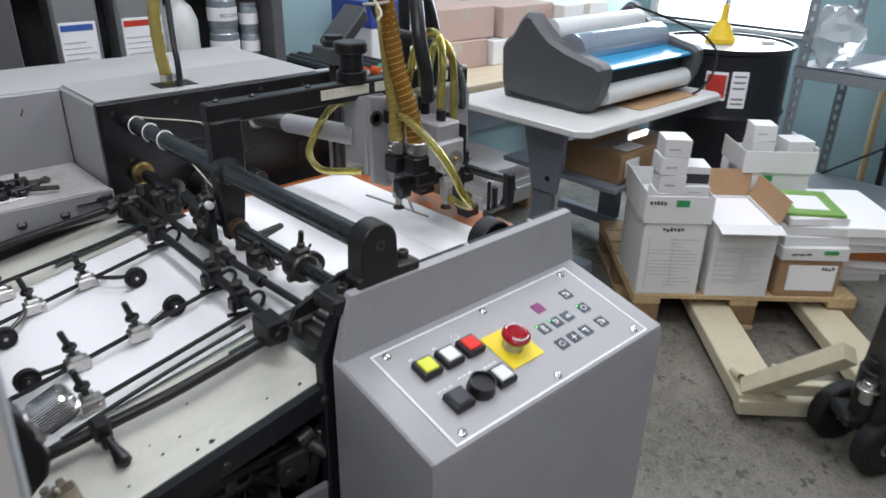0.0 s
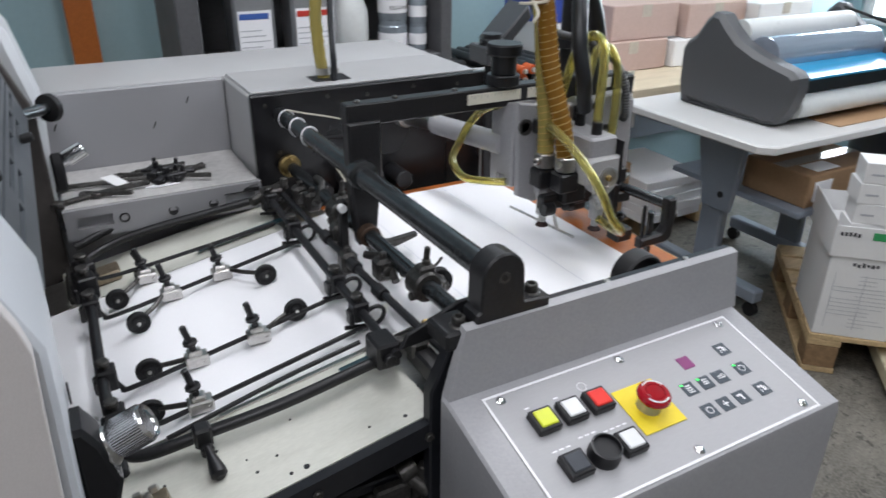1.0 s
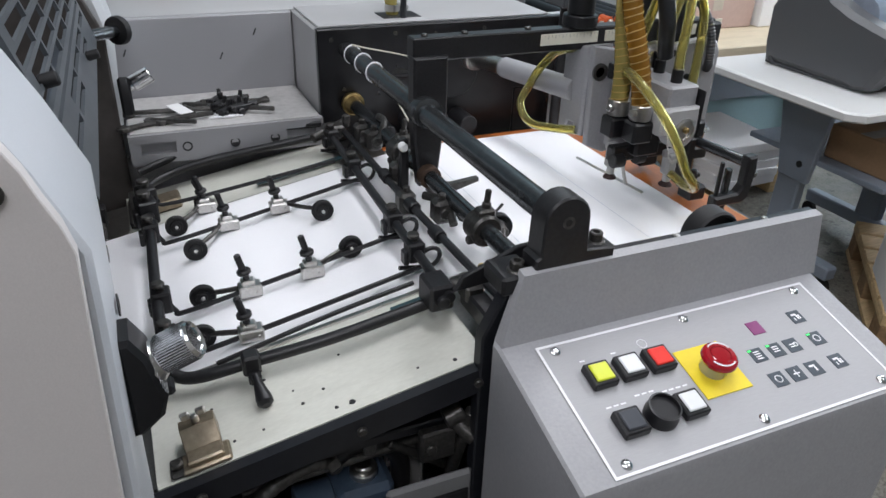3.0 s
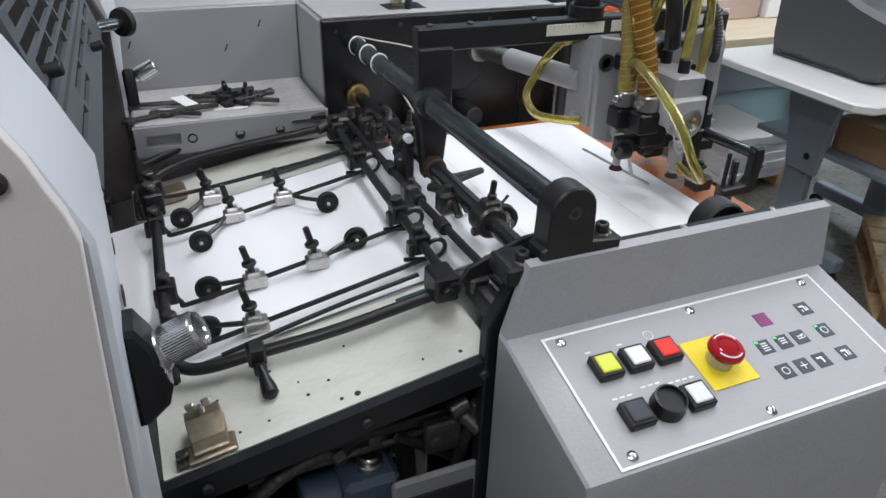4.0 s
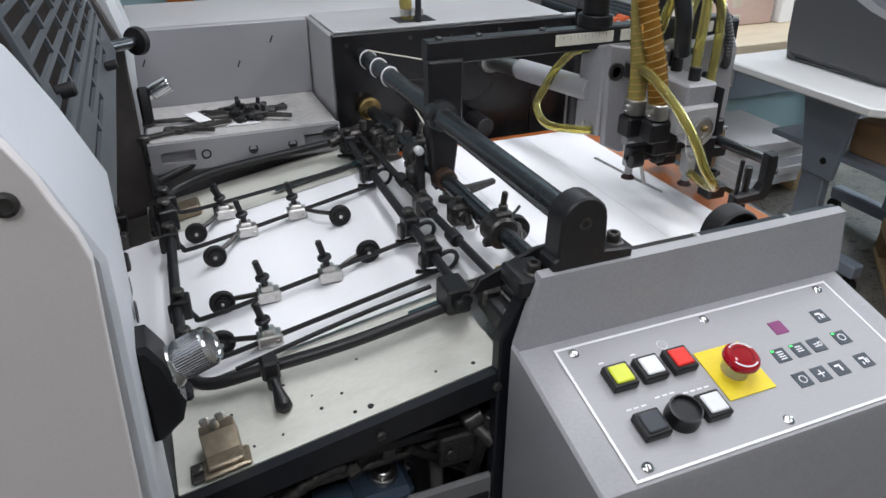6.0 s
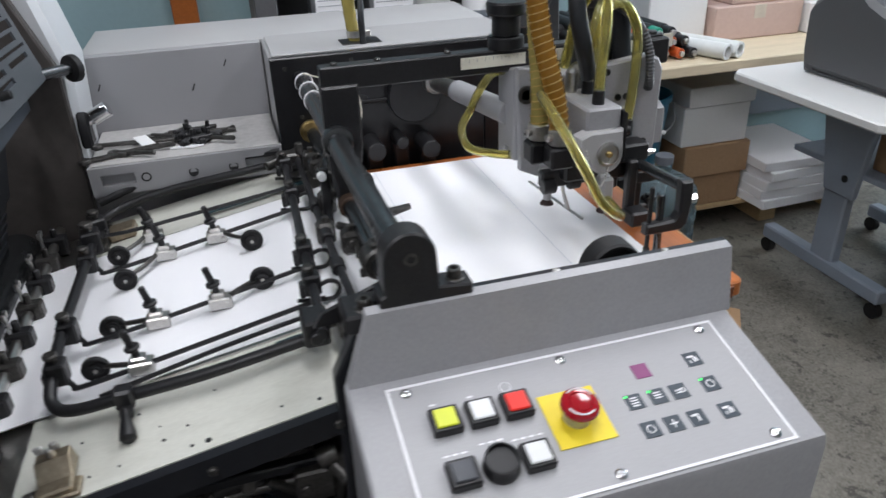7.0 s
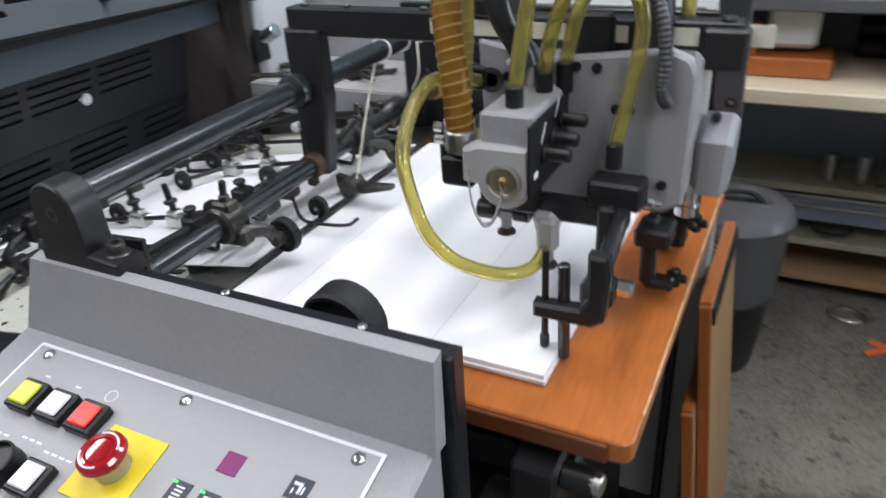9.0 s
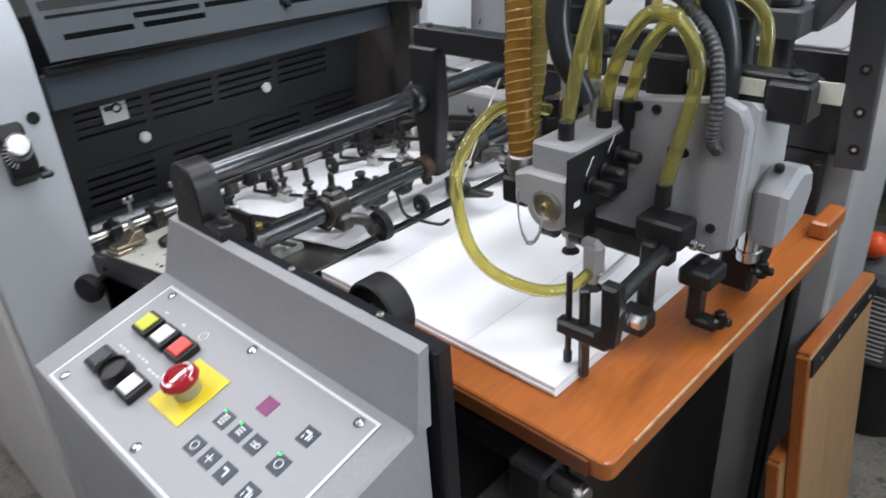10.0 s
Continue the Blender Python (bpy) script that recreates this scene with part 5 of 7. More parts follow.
def hose(pts, r, material, label, ridge=0.0, smooth=8, pitch=1, spiral=False):
    """A hose along pts; the clear ones are hollow, with a wall of a quarter of the radius."""
    g = Geo().tube(pts, r, 14, smooth, ridge, pitch)
    if material is YEL:
        bore = Geo().tube(pts, r * 0.72, 14, smooth)
        n = len(g.v) // 14
        cut = lambda v: [v[k * 14:k * 14 + 14] for k in range(n)]
        g = Geo().rings(cut(g.v) + cut(bore.v)[::-1], closed=True)
    h = part("hose", g, material, head, label)
    if spiral:
        mids = [sum((Vector(q) for q in g.v[k:k + 14]), Vector()) / 14 for k in range(0, len(g.v), 14)]
        turns = []
        for a, b in zip(mids, mids[1:]):
            w = (b - a).normalized()
            u = Vector((0, 1, 0)).cross(w).normalized()
            v = w.cross(u)
            for k in range(8):
                c = a.lerp(b, k / 8)
                ang = 2 * math.pi * c.z / 0.0095
                turns.append(c + (u * math.cos(ang) + v * math.sin(ang)) * (r + 0.0002))
        part("hose_spiral", Geo().tube(turns, 0.0009, 5, 1), SPIRAL, head, "pale spiral rib of the hose")
    return h


def hose_end(p, q, r):
    part("hose_end", Geo().cyl(p, q, r, 14), PLASTIC, head, "black hose fitting")


hose([(0.908, 1.257, 1.02), (0.902, 1.262, 1.07), (0.892, 1.272, 1.12), (0.886, 1.282, 1.16), (0.876, 1.29, 1.24), (0.862, 1.30, 1.34)], 0.0135, AMB, "amber ribbed suction hose", 0.0, 8, 1, True)
hose([(0.892, 1.287, 1.02), (0.893, 1.29, 1.07), (0.893, 1.30, 1.12), (0.889, 1.312, 1.22), (0.882, 1.325, 1.34)], 0.0125, AMB2, "yellowed ribbed suction hose", 0.0, 8, 1, True)
hose([(0.962, 1.29, 1.085), (0.955, 1.285, 1.105), (0.943, 1.275, 1.135), (0.935, 1.28, 1.18), (0.945, 1.30, 1.23), (0.965, 1.33, 1.27)], 0.0115, BHOSE, "black rubber hose")
hose([(1.06, 1.372, 1.06), (1.06, 1.38, 1.10), (1.05, 1.375, 1.16), (1.02, 1.36, 1.22), (0.985, 1.345, 1.26)], 0.014, BHOSE, "black rubber hose")
hose([(0.962, 1.258, 1.06), (0.965, 1.262, 1.10), (0.972, 1.268, 1.15), (0.975, 1.28, 1.185), (0.968, 1.30, 1.19), (0.955, 1.315, 1.16), (0.945, 1.33, 1.09)], 0.0071, YEL, "yellowed clear air hose")
hose([(0.972, 1.309, 1.065), (0.976, 1.31, 1.10), (0.988, 1.315, 1.14), (1.006, 1.322, 1.166), (1.03, 1.325, 1.165), (1.05, 1.328, 1.14), (1.056, 1.328, 1.11), (1.05, 1.32, 1.06), (1.041, 1.313, 1.005)], 0.0071, YEL, "yellowed clear air hose")
hose([(0.985, 1.33, 1.075), (0.995, 1.345, 1.13), (1.02, 1.37, 1.165), (1.05, 1.40, 1.175), (1.075, 1.42, 1.15), (1.08, 1.42, 1.10)], 0.0069, YEL, "yellowed clear air hose")
hose([(0.905, 1.308, 1.062), (0.884, 1.266, 1.074), (0.880, 1.234, 1.068), (0.883, 1.20, 1.05), (0.89, 1.176, 1.028), (0.903, 1.164, 0.999), (0.918, 1.16, 0.968), (0.939, 1.164, 0.945), (0.96, 1.18, 0.928), (0.977, 1.203, 0.915), (0.988, 1.235, 0.908), (0.99, 1.268, 0.912)], 0.0066, YEL, "yellowed clear air hose hanging in a loop")
hose([(0.893, 1.40, 1.074), (0.883, 1.444, 1.06), (0.872, 1.476, 1.025), (0.864, 1.488, 0.997), (0.845, 1.481, 0.969), (0.844, 1.443, 0.949), (0.867, 1.40, 0.951), (0.885, 1.375, 0.955)], 0.0066, YEL, "yellowed clear air hose")
hose([(1.082, 1.333, 1.045), (1.078, 1.325, 1.06), (1.076, 1.33, 1.10), (1.06, 1.345, 1.14), (1.02, 1.365, 1.17), (0.98, 1.385, 1.18), (0.95, 1.40, 1.20), (0.93, 1.41, 1.26)], 0.0058, mat("grey_conduit", (0.05, 0.052, 0.055), 0.4, grain=0.05), "grey corrugated conduit", 0.001, 18, 1)
for p, q in (((0.962, 1.258, 1.05), (0.962, 1.258, 1.075)), ((0.972, 1.309, 1.05), (0.972, 1.309, 1.075)), ((1.041, 1.312, 0.985), (1.041, 1.313, 1.01)), ((0.985, 1.33, 1.05), (0.985, 1.33, 1.08)), ((0.90, 1.32, 1.05), (0.9, 1.32, 1.072))):
    hose_end(p, q, 0.0082)
part("string", Geo().tube([(0.865 + 0.02 * math.cos(a), 1.298 + 0.02 * math.sin(a), 1.236 + 0.002 * a) for a in (i * math.pi / 5 for i in range(24))] + [(0.85, 1.27, 1.235), (0.842, 1.268, 1.222)], 0.0022, 6, 3), STRING, head, "twine tied round the hoses")
hose([(0.745, 1.82, 1.045), (0.738, 1.822, 1.12), (0.742, 1.83, 1.2), (0.775, 1.85, 1.30)], 0.0115, AMB2, "yellowed suction hose on the rear cover", 0.0007, 14, 2)
hose([(0.755, 1.79, 1.04), (0.752, 1.78, 1.09), (0.758, 1.80, 1.15), (0.77, 1.83, 1.25)], 0.006, BHOSE, "thin grey hose")
part("hose_clip", Geo().pipe((0.744, 1.82, 1.058), (0.744, 1.82, 1.07), 0.0145, 0.003).box(0.756, 0.775, 1.812, 1.826, 1.058, 1.07, 0.002), STEEL, press, "steel hose clip")
part("hose_slot", Geo().box(0.715, 0.79, 1.785, 1.84, 1.0505, 1.052, 0.0005), BLACK, press)
part("rear_post", Geo().cyl((1.045, 1.45, 1.06), (1.045, 1.45, 1.24), 0.011, 16).cyl((1.045, 1.45, 1.145), (1.045, 1.45, 1.165), 0.02, 20), BLACK, press, "black spindle with a collar")
# motor cover at the far end of the head
part("cylinder_cover", Geo().prism([(1.365, 0.945), (1.425, 0.955), (1.44, 0.985), (1.432, 1.01), (1.40, 1.018), (1.365, 1.0)], 0, 1.106, 1.14, 0.006), GREY2, head, "faceted grey motor cover")
part("cover_screw", Geo().cyl((1.12, 1.39, 1.014), (1.12, 1.39, 1.022), 0.005, 12), BLACK, head)
part("glass_bowl", Geo().cyl((1.10, 1.40, 0.905), (1.10, 1.40, 0.945), 0.012, 18).cyl((1.10, 1.40, 0.915), (1.10, 1.40, 0.92), 0.0135, 18), CHROME, head, "steel ringed stub")
# back stops on the pile
st = part("back_stop", Geo().box(1.02, 1.072, 1.296, 1.33, 0.948, 0.975, 0.003).box(1.034, 1.05, 1.284, 1.298, 0.87, 0.955, 0.003).box(1.028, 1.06, 1.255, 1.285, 0.862, 0.885, 0.003), BLACK, press, "black back stop")
part("stop_screw", Geo().cyl((1.075, 1.31, 0.955), (1.083, 1.31, 0.955), 0.006, 10).cyl((1.083, 1.31, 0.955), (1.09, 1.31, 0.955), 0.004, 10), CHROME, st)
part("stop_rod", Geo().cyl((1.055, 1.30, 0.945), (1.066, 1.19, 0.946), 0.008, 16), ROD, st, "dark stop rod")
part("stop_arm", Geo().prism([(1.054, 0.96), (1.071, 0.96), (1.074, 0.94), (1.07, 0.896), (1.06, 0.888), (1.006, 0.888), (1.006, 0.903), (1.048, 0.905), (1.055, 0.915)], 1, 1.182, 1.199, 0.003), BLACK, st, "black stop arm")
part("stop_nut", Geo().cyl((1.076, 1.20, 0.925), (1.09, 1.20, 0.925), 0.0075, 6), CHROME, st, "bright nut")
part("stop_pin", Geo().cyl((1.033, 1.194, 0.842), (1.031, 1.194, 0.942), 0.0055, 14), ROD, st, "thick round stop pin")
part("stop_pin", Geo().cyl((1.015, 1.192, 0.862), (1.015, 1.192, 0.955), 0.0032, 12).cyl((1.015, 1.192, 0.852), (1.015, 1.192, 0.866), 0.0045, 12), BLACK, st, "thin stop pin")
part("side_stop", Geo().box(1.07, 1.085, 1.325, 1.345, 0.855, 0.93, 0.003).box(1.065, 1.10, 1.31, 1.35, 0.905, 0.925, 0.003).box(1.075, 1.105, 1.325, 1.345, 0.85, 0.862, 0.003), BLACK, press, "black side stop")
for p in ((1.105, 1.335, 0.862), (1.11, 1.42, 0.885)):
    g = Geo()
    for k in range(3):
        a = k * 2.1
        g.cyl(p, (p[0] + 0.012 * math.cos(a), p[1] + 0.012 * math.sin(a), p[2] + 0.003), 0.005, 10)
    g.cyl((p[0], p[1], p[2] - 0.008), (p[0], p[1], p[2] + 0.012), 0.006, 12)
    part("star_grip", g, PLASTIC, press, "black star grip")
part("side_stop", Geo().box(1.06, 1.10, 1.42, 1.45, 0.85, 0.90, 0.004).cyl((1.06, 1.43, 0.905), (1.11, 1.43, 0.905), 0.014, 16), BLACK, press, "black side stop")

# ---- pile and boards ----
pb = thing("pile_board", (0.9, 1.4, 0.815), "varnished orange wooden pile board under the paper", "wooden board")
part("board", Geo().prism([(0.66, 1.108), (1.10, 1.108)] + arc(1.105, 1.12, 0.012, -90, 0, 4) + [(1.117, 1.64), (1.105, 1.69), (1.09, 1.69), (0.66, 1.69)], 2, 0.8155, 0.838, 0.002), WOOD, pb)
part("board_lip", Geo().box(1.092, 1.116, 1.62, 1.69, 0.838, 0.862, 0.003), WOOD, pb)
part("worn_edge", Geo().box(1.1155, 1.1178, 1.15, 1.66, 0.8345, 0.8385, 0.0005), mat("bare_wood_edge", (0.52, 0.33, 0.17), 0.6, grain=0.3, scale=90, stain=0.6, stain_scale=30, stain_colour=(0.30, 0.10, 0.03)), pb, "edge worn to bare wood")
part("front_batten", Geo().box(0.66, 1.098, 1.104, 1.1075, 0.8165, 0.835, 0.001), WOODEDGE, pb, "dark board edge")
pp = thing("paper_stack", (0.85, 1.4, 0.838), "low stack of white paper on the wooden board", "paper stack")
for i in range(6):
    random.seed(40 + i)
    dx, dy = random.uniform(-0.0012, 0.0012), random.uniform(-0.0012, 0.0012)
    part("sheet_layer", Geo().box(0.665 + dx, 1.029 + dx, 1.152 + dy, 1.642 + dy, 0.8382 + i * 0.0021, 0.8402 + i * 0.0021, 0.0003), PAPER, pp)
# pale fold lines across the top sheet
FOLD = mat("fold_line_grey", (0.66, 0.68, 0.74), 0.8, grain=0.1, scale=60)
for fx in (0.727, 0.911):
    part("fold_line", Geo().box(fx, fx + 0.0011, 1.155, 1.639, 0.8506, 0.8509), FOLD, pp, "faint grey fold line")

# ---- tools in the tray, behind the board ----
random.seed(7)
for i, (x, y, a, ln) in enumerate(((0.30, 1.765, 20, 0.13), (0.35, 1.81, -6, 0.20), (0.42, 1.80, -28, 0.17), (0.45, 1.835, -8, 0.10), (0.32, 1.755, -25, 0.08), (0.42, 1.845, 5, 0.09), (0.47, 1.82, 40, 0.07), (0.345, 1.77, 8, 0.09))):
    m = pose(x, y, 0.9042, 0, 0, a)
    g = Geo().cyl((-ln / 2, 0, 0.002 * (i % 3)), (ln / 2, 0, 0.002 * (i % 3) + 0.001), 0.0045, 8, m=m)
    g.prism(arc(-ln / 2, 0, 0.011, 0, 330, 8), 2, -0.004, 0.004, 0.001, m)
    solid("wrench", g, OILY, "dark oily wrench lying in the tool tray", "wrench", "tools in the tray")
for i in range(9):
    x, y, a = random.uniform(0.40, 0.49), random.uniform(1.775, 1.85), random.uniform(0, 180)
    m = pose(x, y, 0.9075 + 0.004 * (i % 2), 0, 0, a)
    g = Geo().box(-0.022, 0.018, -0.006, 0.006, -0.006, 0.005, 0.002, m).cyl((0.01, 0, 0.003), (0.012, 0, 0.017), 0.004, 8, m=m).cyl((-0.015, -0.012, 0), (-0.015, 0.012, 0), 0.004, 8, m=m)
    solid("clamp_part", g, BLACK, "small black clamp lying in the tool tray", "clamp", "clamps in the tray")
solid("paper_tag", Geo().box(-0.012, 0.012, -0.03, 0.03, 0, 0.0015, 0.0003, pose(0.335, 1.80, 0.9115, 0, 0, 20)), WHITECARD, "white paper tag on the wrenches", "tag")
solid("rag", Geo().prism([(0.38, 1.765), (0.40, 1.775), (0.43, 1.775), (0.44, 1.765), (0.42, 1.76)], 2, 0.8995, 0.903, 0.001), PAPER, "crumpled white rag scrap in the tray", "rag")
part("far_guide_rod", Geo().tube([bp(0.25, 1.71, 0.05), bp(0.33, 1.73, 0.055), bp(0.45, 1.745, 0.052), bp(0.57, 1.72, 0.04)], 0.007, 10, 5), BLACK, press, "black guide rod")

# ---- work table with laminator ----
desk = thing("work_table", (2.5, 2.07, 0), "pale grey work table on blue-grey steel legs with casters", "table")
tp = [(2.053, 1.79), (2.053, 2.36), (2.083, 2.39), (2.946, 2.39), (2.976, 2.36), (2.976, 1.779)] + [(2.946, 1.749), (2.093, 1.749)]
part("tabletop", Geo().prism(tp, 2, 0.702, 0.73, 0.005), LAMINATE, desk)
for x in (2.37, 2.86):
    leg = part("leg", Geo().box(x - 0.02, x + 0.02, 2.10, 2.20, 0.10, 0.702, 0.006).prism([(1.93, 0.66), (2.36, 0.66), (2.36, 0.702), (1.93, 0.702)], 0, x - 0.015, x + 0.015, 0.003), LEGGREY, desk, "blue-grey steel leg")
    part("foot", Geo().box(x - 0.025, x + 0.025, 1.89, 2.43, 0.06, 0.11, 0.006), LEGGREY, desk, "grey steel foot")
    for y in (1.914, 2.415):
        part("caster", Geo().cyl((x - 0.012, y, 0.027), (x + 0.012, y, 0.027), 0.027, 20).cyl((x, y, 0.03), (x, y, 0.062), 0.008, 10), RUBBER, desk, "black caster")
part("side_panel", Geo().prism([(2.06, 0.36), (2.18, 0.36), (2.26, 0.70), (2.02, 0.70)], 0, 2.325, 2.349, 0.003), LEGGREY, desk, "blue-grey steel side panel")
for z in (0.66, 0.42):
    part("leg_bolt", Geo().cyl((2.326, 2.10, z), (2.32, 2.10, z), 0.012, 14), BLACK, desk)
part("lower_shelf", Geo().box(2.345, 2.86, 1.80, 2.36, 0.43, 0.45, 0.003), LEGGREY, desk, "blue-grey lower shelf")
bx = thing("parcel", (2.55, 1.98, 0.45), "brown cardboard parcel with shiny tape on the table shelf", "parcel")
m = pose(2.40, 1.82, 0.4505, 0, 0, 0)
part("box_body", Geo().box(0, 0.40, 0, 0.26, 0, 0.115, 0.004, m), CARD, bx)
TAPE = mat("glossy_clear_tape", (0.55, 0.50, 0.42), 0.08, grain=0.1, scale=40, coat=0.8)
part("tape_strip", Geo().box(0.0, 0.40, 0.10, 0.15, 0.1155, 0.117, 0.0003, m), TAPE, bx, "shiny packing tape")
part("shipping_label", Geo().box(0.03, 0.12, -0.0015, -0.0003, 0.02, 0.09, 0.0003, m).box(0.06, 0.18, 0.02, 0.09, 0.1155, 0.1168, 0.0003, m), PAPER, bx, "white shipping label")
lam = thing("roll_laminator", (2.6, 2.0, 0.73), "dark grey roll laminator with glossy film rolls on the table", "laminator")
LAMG = mat("dark_grey_moulded_plastic", (0.075, 0.077, 0.082), 0.42, grain=0.06, scale=500, bump=0.0003)
prof = [(2.285, 0.733), (2.255, 0.733), (2.25, 0.745), (1.96, 0.738), (1.93, 0.732), (1.885, 0.742), (1.85, 0.80), (1.835, 0.86), (1.838, 0.895), (1.86, 0.912), (1.92, 0.925), (2.0, 0.945), (2.07, 0.972), (2.12, 1.01), (2.155, 1.045), (2.19, 1.048), (2.22, 1.02), (2.255, 0.965), (2.29, 0.94), (2.305, 0.91), (2.30, 0.80)]
part("left_housing", Geo().prism(prof, 0, 2.235, 2.315, 0.016), LAMG, lam, "dark grey moulded end housing")
part("right_housing", Geo().prism(prof, 0, 2.87, 2.93, 0.014), LAMG, lam, "dark grey moulded end housing")
part("foot", Geo().box(2.25, 2.92, 1.93, 2.27, 0.7305, 0.742, 0.003), LAMG, lam)
FILM = mat("glossy_clear_film", (0.42, 0.47, 0.55), 0.06, metal=0.55, grain=0.12, scale=8, stain=0.4, stain_scale=4, stain_colour=(0.12, 0.14, 0.22), streak=(0.4, 6, 6))
FILMB = mat("bright_blue_film_edge", (0.03, 0.30, 0.55), 0.15, grain=0.1, scale=10, streak=(0.3, 8, 8), stain=0.5, stain_scale=5, stain_colour=(0.45, 0.65, 0.75))
WROLL = mat("white_film_roll", (0.66, 0.68, 0.67), 0.3, grain=0.04, scale=60)
part("upper_roll", Geo().cyl((2.315, 2.13, 0.985), (2.87, 2.13, 0.985), 0.042, 32), WROLL, lam, "white upper film roll")
part("film_roll", Geo().cyl((2.315, 2.03, 0.925), (2.87, 2.03, 0.925), 0.062, 36), FILM, lam, "glossy clear film roll")
part("feed_tray", Geo().prism([(1.86, 0.878), (1.99, 0.90), (1.99, 0.907), (1.86, 0.885)], 0, 2.315, 2.87, 0.002), FILMB, lam, "bright blue feed tray film")
part("roller_gap", Geo().box(2.315, 2.87, 1.90, 2.2, 0.79, 0.865, 0.004), PLASTIC, lam)
part("lower_roll", Geo().cyl((2.315, 1.885, 0.79), (2.87, 1.885, 0.79), 0.036, 32), WROLL, lam, "white lower film roll")
part("power_cord", Geo().tube([(2.84, 2.13, 1.04), (2.80, 2.05, 1.035), (2.86, 1.96, 1.0), (2.93, 1.86, 0.95), (2.955, 1.80, 0.88), (2.92, 1.79, 0.80), (2.86, 1.80, 0.75), (2.83, 1.81, 0.737)], 0.005, 8, 6), RUBBER, lam, "black power cord")
solid("cardboard_sheet", Geo().box(2.45, 2.85, 1.80, 1.92, 0.7303, 0.734, 0.001), CARD, "brown cardboard sheet under the laminator", "cardboard")

# ---- drum with funnel ----
drum = thing("oil_drum", (3.38, 1.98, 0), "black steel drum with red and white labels", "drum")
dr = [(0.28, 0.0), (0.29, 0.01), (0.285, 0.02)]
for k in (0.29, 0.58):
    dr += [(0.285, k - 0.02), (0.294, k), (0.285, k + 0.02)]
dr += [(0.285, 0.845), (0.293, 0.852), (0.293, 0.87), (0.283, 0.87), (0.281, 0.855), (0.001, 0.855)]
part("drum_body", Geo().lathe(dr, (3.38, 1.98, 0), (3.38, 1.98, 1), 56), BLACKP, drum)
part("drum_lid", Geo().cyl((3.38, 1.98, 0.8555), (3.38, 1.98, 0.860), 0.278, 48), mat("pale_drum_lid", (0.55, 0.58, 0.60), 0.3, grain=0.1, scale=40, stain=0.3), drum, "pale drum lid")
part("bung", Geo().cyl((3.52, 1.85, 0.86), (3.52, 1.85, 0.874), 0.03, 20), WROLL, drum)


def drum_label(a0, a1, z0, z1, material, label, up=0.0):
    pts = [(3.38 + (0.2865 + up) * math.cos(radians(a0 + (a1 - a0) * i / 6)), 1.98 + (0.2865 + up) * math.sin(radians(a0 + (a1 - a0) * i / 6))) for i in range(7)]
    inn = [(3.38 + 0.2845 * math.cos(radians(a0 + (a1 - a0) * i / 6)), 1.98 + 0.2845 * math.sin(radians(a0 + (a1 - a0) * i / 6))) for i in range(7)]
    return part("drum_label", Geo().prism(pts + inn[::-1], 2, z0, z1, 0.0001), material, drum, label)


REDL = mat("red_label", (0.55, 0.05, 0.035), 0.4, grain=0.05)
drum_label(195, 213, 0.66, 0.78, PAPER, "white label border")
drum_label(196, 212, 0.672, 0.768, REDL, "red hazard label", 0.001)
drum_label(216, 230, 0.63, 0.785, PAPER, "white printed label")
drum_label(220, 236, 0.33, 0.48, PAPER, "white printed label")
for z in (0.76, 0.735, 0.71, 0.665, 0.645):
    drum_label(218, 228, z, z + 0.008, mat("grey_print", (0.25, 0.25, 0.27), 0.6), "grey print", 0.001)
fun = part("funnel", Geo().lathe([(0.065, 0), (0.067, 0.02), (0.055, 0.035), (0.035, 0.075), (0.016, 0.10), (0.011, 0.165), (0.002, 0.166)], (3.36, 2.0, 0.861), (3.37, 2.0, 1.2), 28), mat("yellow_plastic", (0.75, 0.50, 0.02), 0.4, grain=0.05))
tagged(fun, "yellow plastic funnel upside down on the drum", "funnel")

# ---- slotted shelving by the window ----
rack = thing("slotted_shelving", (3.5, 1.2, 0), "grey slotted steel shelving loaded with papers", "shelving")
SLOTG = mat("grey_slotted_steel", (0.20, 0.22, 0.24), 0.45, grain=0.08, scale=120, stain=0.2)
for px, py in ((3.40, 1.66), (3.40, 0.80), (3.95, 1.66), (3.95, 0.80)):
    louvre("post", (px, py, 0), (0, -1, 0), (0, 0, 1), 0.045, 2.0, [(0.014, 0.03, 0.03 + k * 0.05, 0.055 + k * 0.05) for k in range(38)], SLOTG, "slotted angle post", 0.003, rack)
    part("post_flange", Geo().box(px, px + 0.045, py - 0.003, py, 0, 2.0, 0.001), SLOTG, rack)
for z in (0.80, 0.20):
    part("shelf", Geo().box(3.395, 3.97, 0.78, 1.665, z, z + 0.006, 0.001).box(3.395, 3.40, 0.78, 1.665, z - 0.045, z + 0.006, 0.001), SLOTG, rack, "grey steel shelf")
part("brace", Geo().tube([(3.95, 1.64, 0.2), (3.95, 0.85, 0.8)], 0.006, 6, 1).tube([(3.95, 0.85, 0.2), (3.95, 1.64, 0.8)], 0.006, 6, 1), BLACK, rack, "dark cross brace")
for i in range(5):
    random.seed(90 + i)
    m = pose(3.60 + 0.05 * random.random(), 1.30 - 0.12 * i * 0.6, 0.8065 + i * 0.012, 4 * i * 0.5, -4, random.uniform(-20, 20))
    solid("paper_sheaf", Geo().box(-0.20, 0.22, -0.17, 0.16, 0, 0.010, 0.002, m), PAPER, "loose white paper sheaf on the steel shelf", "paper", "papers on the shelf")
random.seed(5)
rings = []
